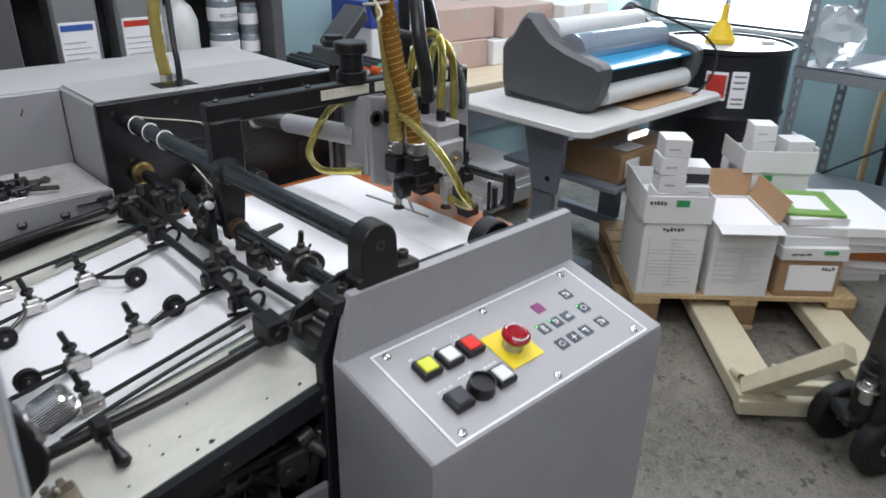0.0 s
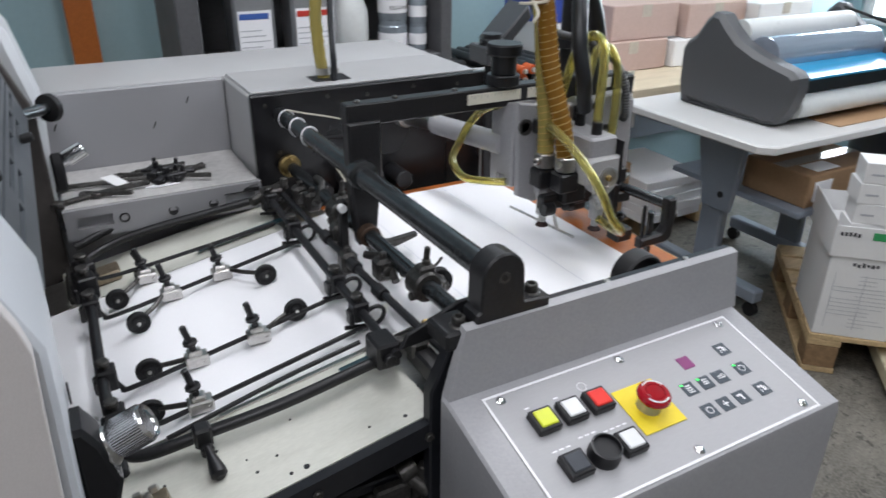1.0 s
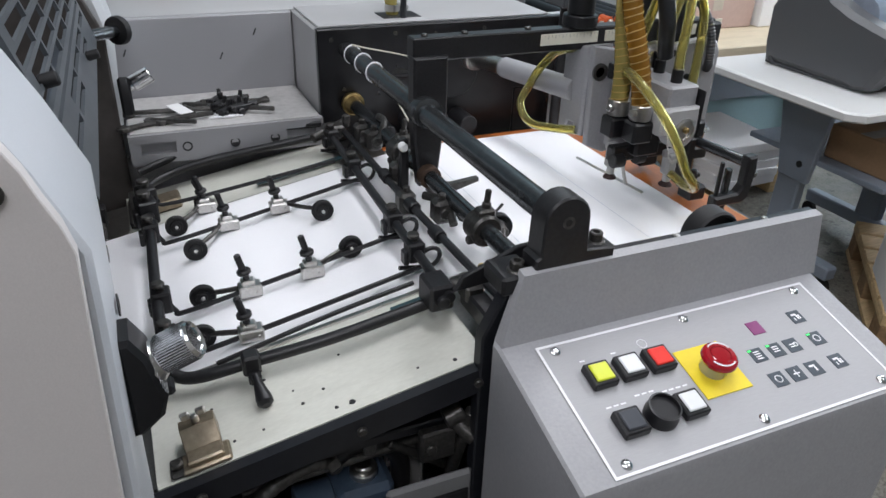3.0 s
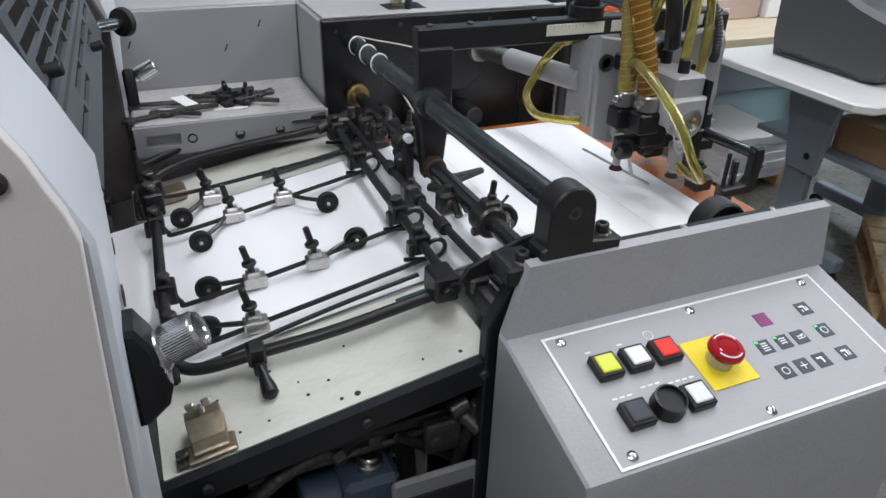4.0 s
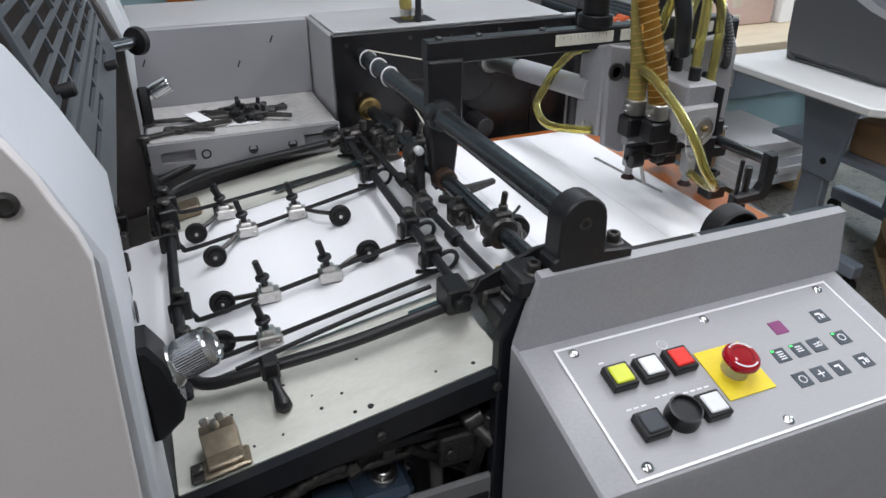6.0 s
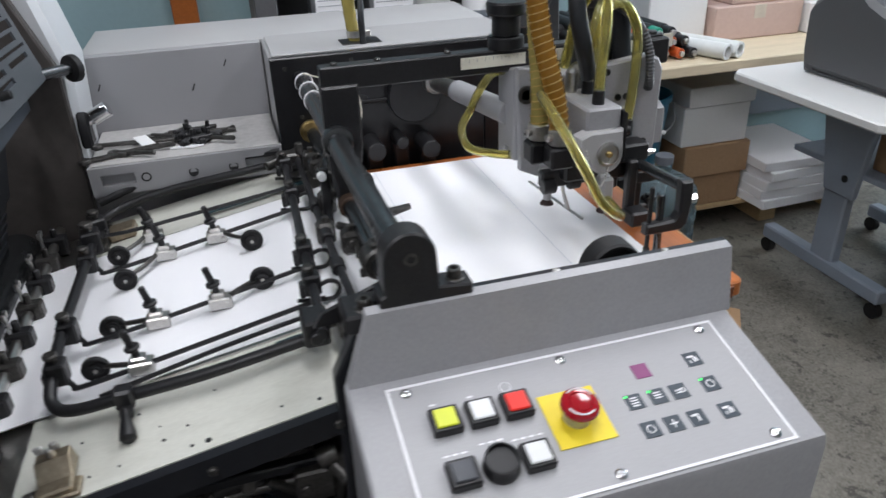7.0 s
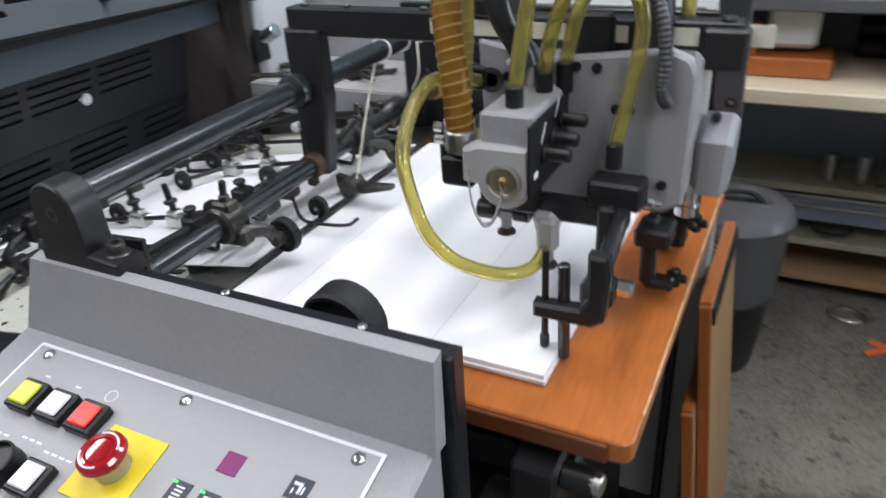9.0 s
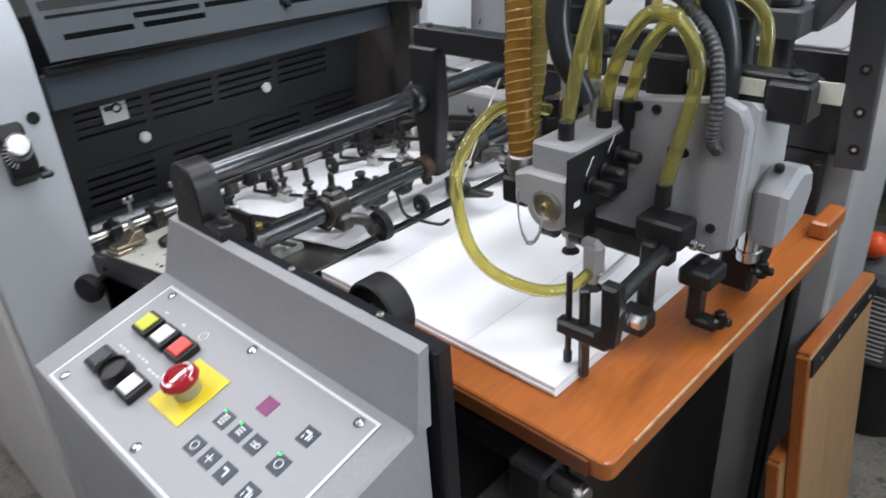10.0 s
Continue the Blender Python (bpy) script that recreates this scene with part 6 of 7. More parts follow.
for k in range(9):
    h = k / 8
    rad = 0.03 + 0.075 * math.sin(math.pi * (0.12 + 0.8 * h))
    rings.append([(3.49 + (rad * math.cos(a) + random.uniform(-0.022, 0.022)), 1.56 + (rad * math.sin(a) + random.uniform(-0.022, 0.022)), 0.809 + 0.24 * h + (random.uniform(-0.012, 0.012) if 0 < k else 0)) for a in (2 * math.pi * i / 16 for i in range(16))])
g = Geo().rings(rings)
solid("plastic_wrap", g, mat("clear_plastic_wrap", (0.8, 0.82, 0.84), 0.15, trans=0.7, ior=1.2), "crumpled clear plastic wrap on the shelf", "plastic wrap")
for i, (yy, c) in enumerate(((1.48, PINE), (1.40, BLACKP), (1.34, WOOD))):
    solid("pole", Geo().cyl((4.05 + 0.03 * i, yy, 0.001), (4.36, yy + 0.1, 1.3), 0.016, 12), c, "long pole leaning on the wall", "pole", "leaning poles")

# ---- pallet with cartons ----
PM = pose(2.232, 1.595, 0, 0, 0, -44)
pal = thing("pallet", (2.6, 1.7, 0), "raw pine pallet loaded with printed cartons", "pallet", "pallets")
for i in range(6):
    part("deck_board", Geo().box(0, 0.80, 0.0 + i * 0.118, 0.10 + i * 0.118, 0.122, 0.14, 0.002, PM), PINE, pal, "pine deck board")
for x in (0.0, 0.35, 0.70):
    part("stringer", Geo().box(x, x + 0.10, 0, 0.69, 0.10, 0.1215, 0.002, PM), PINE, pal)
    for y in (0.0, 0.30, 0.59):
        part("block", Geo().box(x + 0.003, x + 0.097, y, y + 0.10, 0.02, 0.0995, 0.003, PM), mat("pressed_wood_block", (0.27, 0.17, 0.09), 0.8, grain=0.25, scale=60) if (x, y) == (0.0, 0.0) else bpy.data.materials["pressed_wood_block"], pal, "brown pressed wood block")
    part("runner", Geo().box(x, x + 0.10, 0, 0.69, 0.0, 0.0195, 0.002, PM), PINE, pal)
PRINT = mat("pale_grey_print", (0.42, 0.43, 0.46), 0.7, grain=0.05)
INK = mat("dark_marker_ink", (0.04, 0.04, 0.05), 0.6)
GREENP = mat("green_label_print", (0.03, 0.30, 0.10), 0.6)


def form(parent, x0, x1, z0, z1, y, rows, m):
    """Printed form lines on a carton's face."""
    random.seed(int(x0 * 1000))
    for i in range(rows):
        z = z0 + (z1 - z0) * (i + 0.5) / rows
        a = x0 + (x1 - x0) * random.choice((0, 0, 0.4))
        b = x1 - (x1 - x0) * random.choice((0, 0.3, 0.1))
        part("print_line", Geo().box(a, b, y - 0.001, y - 0.0003, z, z + 0.0016, 0.0001, m), PRINT, parent, "pale printed line")
    part("print_line", Geo().box(x0, x0 + 0.0015, y - 0.001, y - 0.0003, z0, z1, 0.0001, m), PRINT, parent)
    part("print_line", Geo().box((x0 + x1) / 2, (x0 + x1) / 2 + 0.0015, y - 0.001, y - 0.0003, z0, z1, 0.0001, m), PRINT, parent)


def scrawl(parent, x, z, n, y, m, size=0.012):
    random.seed(int(x * 977) + n)
    for i in range(n):
        part("scrawl", Geo().box(x + i * size * 0.9, x + i * size * 0.9 + size * 0.6, y - 0.0012, y - 0.0003, z + random.uniform(-0.2, 0.2) * size, z + size * random.uniform(0.6, 1.1), 0.0001, m), INK, parent, "dark marker scrawl")


ca = thing("tall_carton", (2.34, 1.6, 0.14), "tall white printed carton with an open lid, on the pallet", "carton", "cartons on the pallet")
part("carton_body", Geo().box(0.005, 0.222, 0.004, 0.30, 0.1405, 0.425, 0.003, PM), WHITECARD, ca)
form(ca, 0.03, 0.20, 0.17, 0.36, 0.004, 14, PM)
scrawl(ca, 0.07, 0.385, 6, 0.004, PM, 0.014)
g = Geo()
g.box(0.0, 0.226, -0.002, 0.003, 0.415, 0.515, 0.001, PM).box(-0.004, 0.0, -0.002, 0.31, 0.415, 0.53, 0.001, PM).box(0.226, 0.23, -0.002, 0.31, 0.415, 0.515, 0.001, PM).box(0.0, 0.226, 0.303, 0.308, 0.415, 0.52, 0.001, PM).box(0.0, 0.226, 0.003, 0.303, 0.4255, 0.43, 0.001, PM)
part("carton_tray", g, WHITECARD, ca, "open white carton tray")
scrawl(ca, 0.012, 0.485, 5, -0.002, PM, 0.013)
part("green_label", Geo().box(0.10, 0.145, -0.0032, -0.0022, 0.478, 0.502, 0.0001, PM), GREENP, ca, "green label")
cb = thing("open_carton", (2.5, 1.45, 0.14), "white printed carton with raised brown flaps, filled with paper", "carton", "cartons on the pallet")
part("carton_body", Geo().box(0.25, 0.468, 0.0, 0.004, 0.1405, 0.415, 0.001, PM).box(0.25, 0.254, 0.004, 0.296, 0.1405, 0.415, 0.001, PM).box(0.464, 0.468, 0.004, 0.296, 0.1405, 0.415, 0.001, PM).box(0.25, 0.468, 0.296, 0.30, 0.1405, 0.415, 0.001, PM), WHITECARD, cb)
form(cb, 0.27, 0.45, 0.19, 0.33, 0.0, 15, PM)
form(cb, 0.27, 0.45, 0.345, 0.395, 0.0, 3, PM)
part("flap", Geo().box(-0.11, 0.11, 0, 0.003, 0, 0.10, 0.001, PM @ pose(0.359, 0.30, 0.4155, -12, 0, 0)), CARD, cb, "raised brown flap")
part("flap", Geo().box(0, 0.003, -0.14, 0.15, 0, 0.09, 0.001, PM @ pose(0.466, 0.15, 0.4155, 0, 18, 0)), CARD, cb, "raised brown flap")
part("flap", Geo().box(-0.11, 0.11, -0.06, 0, 0, 0.003, 0.001, PM @ pose(0.36, 0.0, 0.4155, 12, 0, 0)), WHITECARD, cb, "folded white flap")
part("paper_fill", Geo().box(0.256, 0.462, 0.006, 0.294, 0.1405, 0.405, 0.002, PM), PAPER, cb, "white paper filling")
cc = thing("brown_carton", (2.7, 1.25, 0.14), "brown carton with a white sheet taped to it, on the pallet", "carton", "cartons on the pallet")
part("carton_body", Geo().box(0.50, 0.72, 0.01, 0.30, 0.1405, 0.285, 0.003, PM), CARD, cc)
part("taped_sheet", Geo().box(0.535, 0.705, 0.0075, 0.0095, 0.165, 0.265, 0.0003, PM), PAPER, cc, "white taped sheet")
scrawl(cc, 0.65, 0.245, 4, 0.0075, PM, 0.013)
cd = thing("shallow_carton", (2.7, 1.25, 0.285), "white carton lid full of paper on the brown carton", "carton", "cartons on the pallet")
part("lid_body", Geo().box(0.495, 0.73, 0.0, 0.31, 0.2855, 0.335, 0.003, PM), WHITECARD, cd)
scrawl(cd, 0.53, 0.305, 7, 0.0, PM, 0.011)
part("green_label", Geo().box(0.64, 0.69, -0.0012, -0.0003, 0.31, 0.325, 0.0001, PM), GREENP, cd, "green label")
for i, (w, d, h, a, c) in enumerate(((0.23, 0.26, 0.035, 2, WHITECARD), (0.22, 0.25, 0.035, -4, WHITECARD), (0.21, 0.24, 0.03, 3, PAPER))):
    z = 0.3355 + sum((0.035, 0.035, 0.03)[:i])
    solid("paper_ream", Geo().box(-w / 2, w / 2, -d / 2, d / 2, 0, h - 0.001, 0.003, PM @ pose(0.61, 0.15, z, 0, 0, a)), c, "white ream of printed paper on the cartons", "paper ream", "reams on the pallet")
gb = thing("green_packet", (2.75, 1.3, 0.44), "green and white printed packet on the reams", "packet")
part("packet_body", Geo().box(-0.105, 0.105, -0.12, 0.12, 0, 0.012, 0.002, PM @ pose(0.61, 0.16, 0.436, 0, 0, -6)), mat("leaf_green_print", (0.22, 0.42, 0.10), 0.35, grain=0.06, coat=0.3), gb)
part("packet_label", Geo().box(-0.055, 0.06, -0.08, 0.06, 0.0122, 0.0135, 0.0003, PM @ pose(0.61, 0.16, 0.436, 0, 0, -6)), PAPER, gb, "white printed centre")
# second row and the small boxes
wb = thing("white_carton", (2.8, 1.65, 0.14), "white carton standing behind the others on the pallet", "carton", "cartons on the pallet")
part("carton_body", Geo().box(0.47, 0.69, 0.32, 0.56, 0.1405, 0.50, 0.003, PM), WHITECARD, wb)
part("green_label", Geo().box(0.50, 0.55, 0.3188, 0.3197, 0.465, 0.49, 0.0001, PM), GREENP, wb, "green label")
wt = thing("white_tray", (2.8, 1.65, 0.5), "shallow white tray of small boxes", "carton", "cartons on the pallet")
part("tray_body", Geo().box(0.43, 0.70, 0.31, 0.315, 0.5005, 0.585, 0.001, PM).box(0.43, 0.435, 0.315, 0.55, 0.5005, 0.585, 0.001, PM).box(0.695, 0.70, 0.315, 0.55, 0.5005, 0.60, 0.001, PM).box(0.435, 0.695, 0.315, 0.55, 0.5005, 0.504, 0.001, PM), WHITECARD, wt)


def small_box(x, y, z, w, d, h, turn, dark=False, m0=PM):
    m = m0 @ pose(x, y, z, 0, 0, turn)
    b = thing("small_box", tuple(m.translation), "small white label box stacked on the cartons", "box", "small boxes")
    part("box_body", Geo().box(-w / 2, w / 2, -d / 2, d / 2, 0.0003, h - 0.0003, 0.0015, m), WHITECARD, b)
    if dark:
        part("box_print", Geo().box(-w / 2 + 0.002, w / 2 - 0.002, -d / 2 - 0.0012, -d / 2 - 0.0002, h * 0.1, h * 0.62, 0.0001, m), INK, b, "black printed band")
    else:
        part("box_print", Geo().box(-w * 0.3, w * 0.1, -d / 2 - 0.001, -d / 2 - 0.0002, h * 0.4, h * 0.5, 0.0001, m), PRINT, b, "grey print")


for k in range(4):
    small_box(0.075 + 0.006 * (k % 2), 0.06, 0.4605 + k * 0.062, 0.088, 0.10, 0.062, 3 - 4 * (k % 2))
small_box(0.165, 0.07, 0.4605, 0.09, 0.11, 0.05, 0)
small_box(0.165, 0.07, 0.5105, 0.09, 0.11, 0.035, 2)
small_box(0.165, 0.08, 0.5455, 0.088, 0.10, 0.065, -3, True)
part("inner_pack", Geo().box(0.01, 0.215, 0.01, 0.28, 0.4305, 0.46, 0.002, PM), WHITECARD, ca)
small_box(0.495, 0.37, 0.5045, 0.085, 0.09, 0.115, 2)
small_box(0.495, 0.37, 0.6195, 0.085, 0.09, 0.06, -3)
small_box(0.635, 0.38, 0.5045, 0.10, 0.10, 0.115, 6)
for i in range(7):
    random.seed(60 + i)
    m = PM @ pose(0.80 + random.uniform(-0.02, 0.02), 0.34 - 0.02 * i, 0.1405 + 0.038 * i, 0, 0, random.uniform(-14, 14))
    solid("paper_ream", Geo().box(-0.13, 0.15, -0.20, 0.2, 0.0003, 0.037, 0.003, m), PAPER if i != 3 else WOOD, "stack of white printed sheets on the pallet" if i != 3 else "orange board between the paper stacks", "paper stack", "stacks on the pallet")

# ---- pallet jack ----
JM = pose(2.022, 1.078, 0, 0, 0, -45)
CREAMJ = mat("chipped_cream_paint", (0.58, 0.53, 0.38), 0.45, grain=0.06, scale=150, stain=0.4, stain_scale=9, stain_colour=(0.34, 0.29, 0.19), bump=0.0003)
jack = thing("pallet_jack", (2.2, 1.0, 0), "chipped cream pallet jack with a black pump, forks under the pallet", "pallet jack")
for x in (0.0, 0.40):
    part("fork", Geo().prism([(0.0, 0.03), (0.0, 0.085), (0.85, 0.095), (0.85, 0.05)], 0, x, x + 0.14, 0.004, JM), CREAMJ, jack, "cream steel fork")
    part("fork_hole", Geo().pipe((x + 0.02, 0.12, 0.088), (x + 0.02, 0.06, 0.105), 0.014, 0.003, m=JM), CREAMJ, jack)
part("cross_frame", Geo().box(0.0, 0.54, -0.012, 0.03, 0.02, 0.07, 0.003, JM), CREAMJ, jack, "cream cross frame")
for x in (0.03, 0.46):
    part("push_arm", Geo().tube([(x, 0.03, 0.09), (0.27 + (x - 0.24) * 0.35, -0.14, 0.33)], 0.035, 4, 1, m=JM), CREAMJ, jack, "cream angled arm")
part("frame_stay", Geo().box(0.1, 0.115, 0.0, 0.06, 0.06, 0.16, 0.002, JM).box(0.1, 0.44, -0.02, 0.01, 0.10, 0.14, 0.003, JM), CREAMJ, jack)
SJ = JM @ pose(0.285, -0.134, 0, 0, 0, -72) @ pose(-0.27, 0.17, 0)
part("pump_body", Geo().cyl((0.27, -0.16, 0.13), (0.27, -0.16, 0.30), 0.045, 24, m=JM).cyl((0.27, -0.16, 0.30), (0.27, -0.16, 0.33), 0.032, 20, m=JM).box(0.20, 0.34, -0.20, -0.10, 0.13, 0.165, 0.008, JM), BLACK, jack, "black oily pump body")
part("pump_piston", Geo().cyl((0.235, -0.20, 0.22), (0.235, -0.20, 0.285), 0.018, 18, m=JM).cyl((0.235, -0.20, 0.26), (0.235, -0.20, 0.268), 0.03, 18, m=JM), STEEL, jack, "bright pump piston")
part("handle_bracket", Geo().prism([(-0.23, 0.17), (-0.10, 0.17), (-0.13, 0.50), (-0.24, 0.62), (-0.28, 0.60)], 0, 0.25, 0.33, 0.008, JM), BLACK, jack, "black handle bracket")
part("handle", Geo().tube([(0.29, -0.25, 0.56), (0.29, -0.34, 0.85), (0.29, -0.40, 1.12)], 0.017, 14, 4, m=JM), BLACK, jack, "black steering handle")
for x in (0.19, 0.35):
    w = part("steer_wheel", Geo().lathe([(0.055, 0.004), (0.06, 0.0), (0.083, 0.0), (0.09, 0.006), (0.09, 0.042), (0.083, 0.048), (0.06, 0.048), (0.055, 0.044)], (x - 0.024, -0.17, 0.09), (x + 0.024, -0.17, 0.09), 36, SJ), RUBBER, jack, "black steering wheel")
    part("rim", Geo().lathe([(0.02, 0), (0.056, 0.008), (0.056, 0.034), (0.02, 0.042)], (x - 0.021, -0.17, 0.09), (x + 0.021, -0.17, 0.09), 28, SJ), STEEL, w, "grey metal rim")
part("axle", Geo().cyl((0.15, -0.17, 0.09), (0.39, -0.17, 0.09), 0.014, 14, m=SJ), OILY, jack)

# ---- bench along the back wall ----
bench = thing("workbench", (2.0, 2.78, 0), "long plain workbench with a pale wooden top", "workbench")
BTOP = mat("pale_bench_top", (0.62, 0.53, 0.38), 0.5, grain=0.08, scale=30, stain=0.2, stain_scale=5, streak=(0.6, 6, 6))
part("bench_top", Geo().box(0.30, 3.55, 2.46, 3.095, 0.70, 0.738, 0.004), BTOP, bench, "pale worn bench top")
DARKTIM = mat("dark_stained_timber", (0.13, 0.075, 0.045), 0.7, grain=0.2, scale=20, streak=(8, 8, 1))
for x in (0.34, 1.78, 3.45):
    for y in ((3.0,) if x == 1.78 else (2.52, 3.0)):
        part("leg", Geo().box(x, x + 0.07, y, y + 0.06, 0, 0.70, 0.003), DARKTIM, bench, "dark timber leg")
part("brace", Geo().box(-0.03, 0.03, 0, 0.03, 0, 0.62, 0.003, pose(1.62, 2.99, 0.12, 0, 38, 0)), DARKTIM, bench, "dark timber brace")
part("back_board", Geo().box(0.30, 3.55, 3.07, 3.09, 0.30, 0.70, 0.002), LEGGREY, bench, "blue-grey back board")
# rolls with coloured caps, white tubes, cartons
ORC = mat("orange_cap", (0.50, 0.09, 0.02), 0.4, grain=0.05)
GRC = mat("green_cap", (0.02, 0.30, 0.20), 0.4, grain=0.05)
rr = 0.0215
for row, n in enumerate((9, 8, 6)):
    for i in range(n):
        random.seed(row * 20 + i)
        x = 1.66 + i * 0.045 + row * 0.0225
        z = 0.7385 + rr + row * 0.0375
        y0 = 2.52 + random.uniform(0, 0.05)
        cap = random.choice((ORC, ORC, BLACK, BLACK, GRC))
        r = thing("ink_roll", (x, y0, z), "dark roll with a coloured end cap, piled on the bench", "roll", "rolls on the bench")
        a, b = Vector((x - 0.01, y0, z)), Vector((x - 0.03, y0 + 0.42, z))
        w = (b - a).normalized()
        part("roll_body", Geo().cyl(a + w * 0.045, b, rr - 0.0005, 18), BLACK, r, "dark rubber roll")
        part("end_cap", Geo().cyl(a, a + w * 0.045, rr * 0.8, 18), cap, r, "coloured end cap")
        part("roll_core", Geo().cyl(a - w * 0.012, a, rr * 0.42, 14), STEEL, r, "steel core end")
for i, x in enumerate((2.10, 2.155)):
    t = thing("cardboard_tube", (x, 2.5, 0.7665), "white cardboard tube lying on the bench", "tube", "tubes on the bench")
    part("tube_wall", Geo().pipe((x, 2.47 + 0.01 * i, 0.7665), (x - 0.22, 3.0, 0.7665), 0.027, 0.009, 24), WROLL, t)
    part("tube_bore", Geo().cyl((x - 0.008, 2.49 + 0.01 * i, 0.7665), (x - 0.03, 2.55, 0.7665), 0.0179, 18), CARD, t, "brown tube bore")


def bench_carton(x0, x1, y0, y1, z0, z1, material, label):
    b = thing("carton", ((x0 + x1) / 2, (y0 + y1) / 2, z0), label, "carton", "cartons on the bench")
    part("carton_body", Geo().box(x0, x1, y0, y1, z0 + 0.0005, z1, 0.004), material, b)
    part("tape_strip", Geo().box((x0 + x1) / 2 - 0.025, (x0 + x1) / 2 + 0.025, y0 - 0.001, y0 - 0.0002, z1 - 0.05, z1 - 0.002, 0.0002), TAPE, b, "packing tape")


PINKC = mat("pinkish_carton_board", (0.52, 0.38, 0.33), 0.75, grain=0.04, scale=80, stain=0.08, vary=0.08)
bench_carton(2.22, 2.60, 2.72, 3.04, 0.7385, 0.86, PINKC, "pinkish brown carton on the bench")
bench_carton(2.62, 2.98, 2.70, 3.02, 0.7385, 0.85, WHITECARD, "white carton on the bench")
bench_carton(2.30, 2.66, 2.74, 3.04, 0.8605, 1.0, PINKC, "pinkish brown carton stacked on the bench")
bench_carton(2.70, 3.05, 2.72, 3.02, 0.8505, 0.99, PINKC, "pinkish open carton stacked on the bench")
bench_carton(3.06, 3.42, 2.66, 3.0, 0.7385, 0.98, WHITECARD, "white carton with red print on the bench")
bw = thing("blue_white_box", (2.1, 2.85, 0.9), "white box with a blue lid on the bench", "box")
part("box_body", Geo().box(1.97, 2.21, 2.76, 3.02, 0.739, 0.95, 0.004), WHITECARD, bw)
part("box_lid", Geo().box(1.965, 2.215, 2.755, 3.025, 0.95, 1.05, 0.004), mat("royal_blue_print", (0.03, 0.06, 0.30), 0.4, grain=0.04), bw, "royal blue box lid")
wj = thing("white_canister", (1.16, 2.6, 0.739), "white plastic canister on the bench", "canister")
part("canister_body", Geo().box(1.09, 1.205, 2.60, 2.70, 0.7985, 0.93, 0.012), WROLL, wj)
solid("wood_block", Geo().box(1.04, 1.245, 2.56, 2.70, 0.7385, 0.785, 0.004), WOOD, "orange wooden block on the bench", "wood block")
solid("wood_offcut", Geo().box(1.05, 1.075, 2.58, 2.62, 0.7855, 0.86, 0.002), WOOD, "upright wooden offcut on the bench", "wood block")
for i, (y, z) in enumerate(((2.80, 0.7635), (2.852, 0.7635), (2.904, 0.7635), (2.826, 0.8085), (2.878, 0.8085))):
    r = thing("press_roller", (1.5, y, z), "spare black rubber press roller lying on the bench", "roller", "spare rollers on the bench")
    part("roller_body", Geo().cyl((1.30, y, z), (1.90 - 0.03 * (i % 3), y, z), 0.0245, 20), RUBBER, r)
    part("roller_core", Geo().cyl((1.90 - 0.03 * (i % 3), y, z), (1.94 - 0.03 * (i % 3), y, z), 0.009, 14), STEEL, r, "steel core end")

# ---- shelf of chemicals over the bench ----
sh = thing("bottle_shelf", (1.0, 2.7, 0.739), "dark steel shelf of chemical bottles above the bench", "shelf")
SHELFD = mat("dark_shelf_paint", (0.10, 0.10, 0.105), 0.5, grain=0.1, scale=120, stain=0.2)
part("shelf_side", Geo().box(0.60, 0.66, 2.52, 2.86, 0.739, 1.55, 0.003), SHELFD, sh)
part("shelf_side", Geo().box(1.395, 1.435, 2.52, 2.86, 0.739, 1.55, 0.003), SHELFD, sh)
part("shelf_board", Geo().box(0.66, 1.395, 2.52, 2.86, 0.90, 0.93, 0.003), SHELFD, sh, "dark shelf board")
part("shelf_board", Geo().box(0.66, 1.395, 2.52, 2.86, 1.24, 1.26, 0.003), SHELFD, sh)
part("shelf_back", Geo().box(0.66, 1.395, 2.862, 2.875, 0.739, 1.55, 0.001), SHELFD, sh)
TIN = mat("brushed_tin", (0.50, 0.51, 0.53), 0.32, metal=0.8, grain=0.08, scale=200, stain=0.2)
BLUEI = mat("blue_print", (0.05, 0.12, 0.40), 0.5)


def text_part(body, size, m, material, parent, label):
    cu = bpy.data.curves.new("lettering", "FONT")
    cu.body, cu.size, cu.extrude = body, size, 0.0002
    tmp = bpy.data.objects.new("lettering", cu)
    me = bpy.data.meshes.new_from_object(tmp)
    bpy.data.objects.remove(tmp)
    me.transform(m)
    me.materials.append(material)
    ob = new("lettering", me)
    ob.parent = parent
    if not parent.parent:
        ob.matrix_parent_inverse = Matrix.Translation(parent.location).inverted()
    return tagged(ob, label)


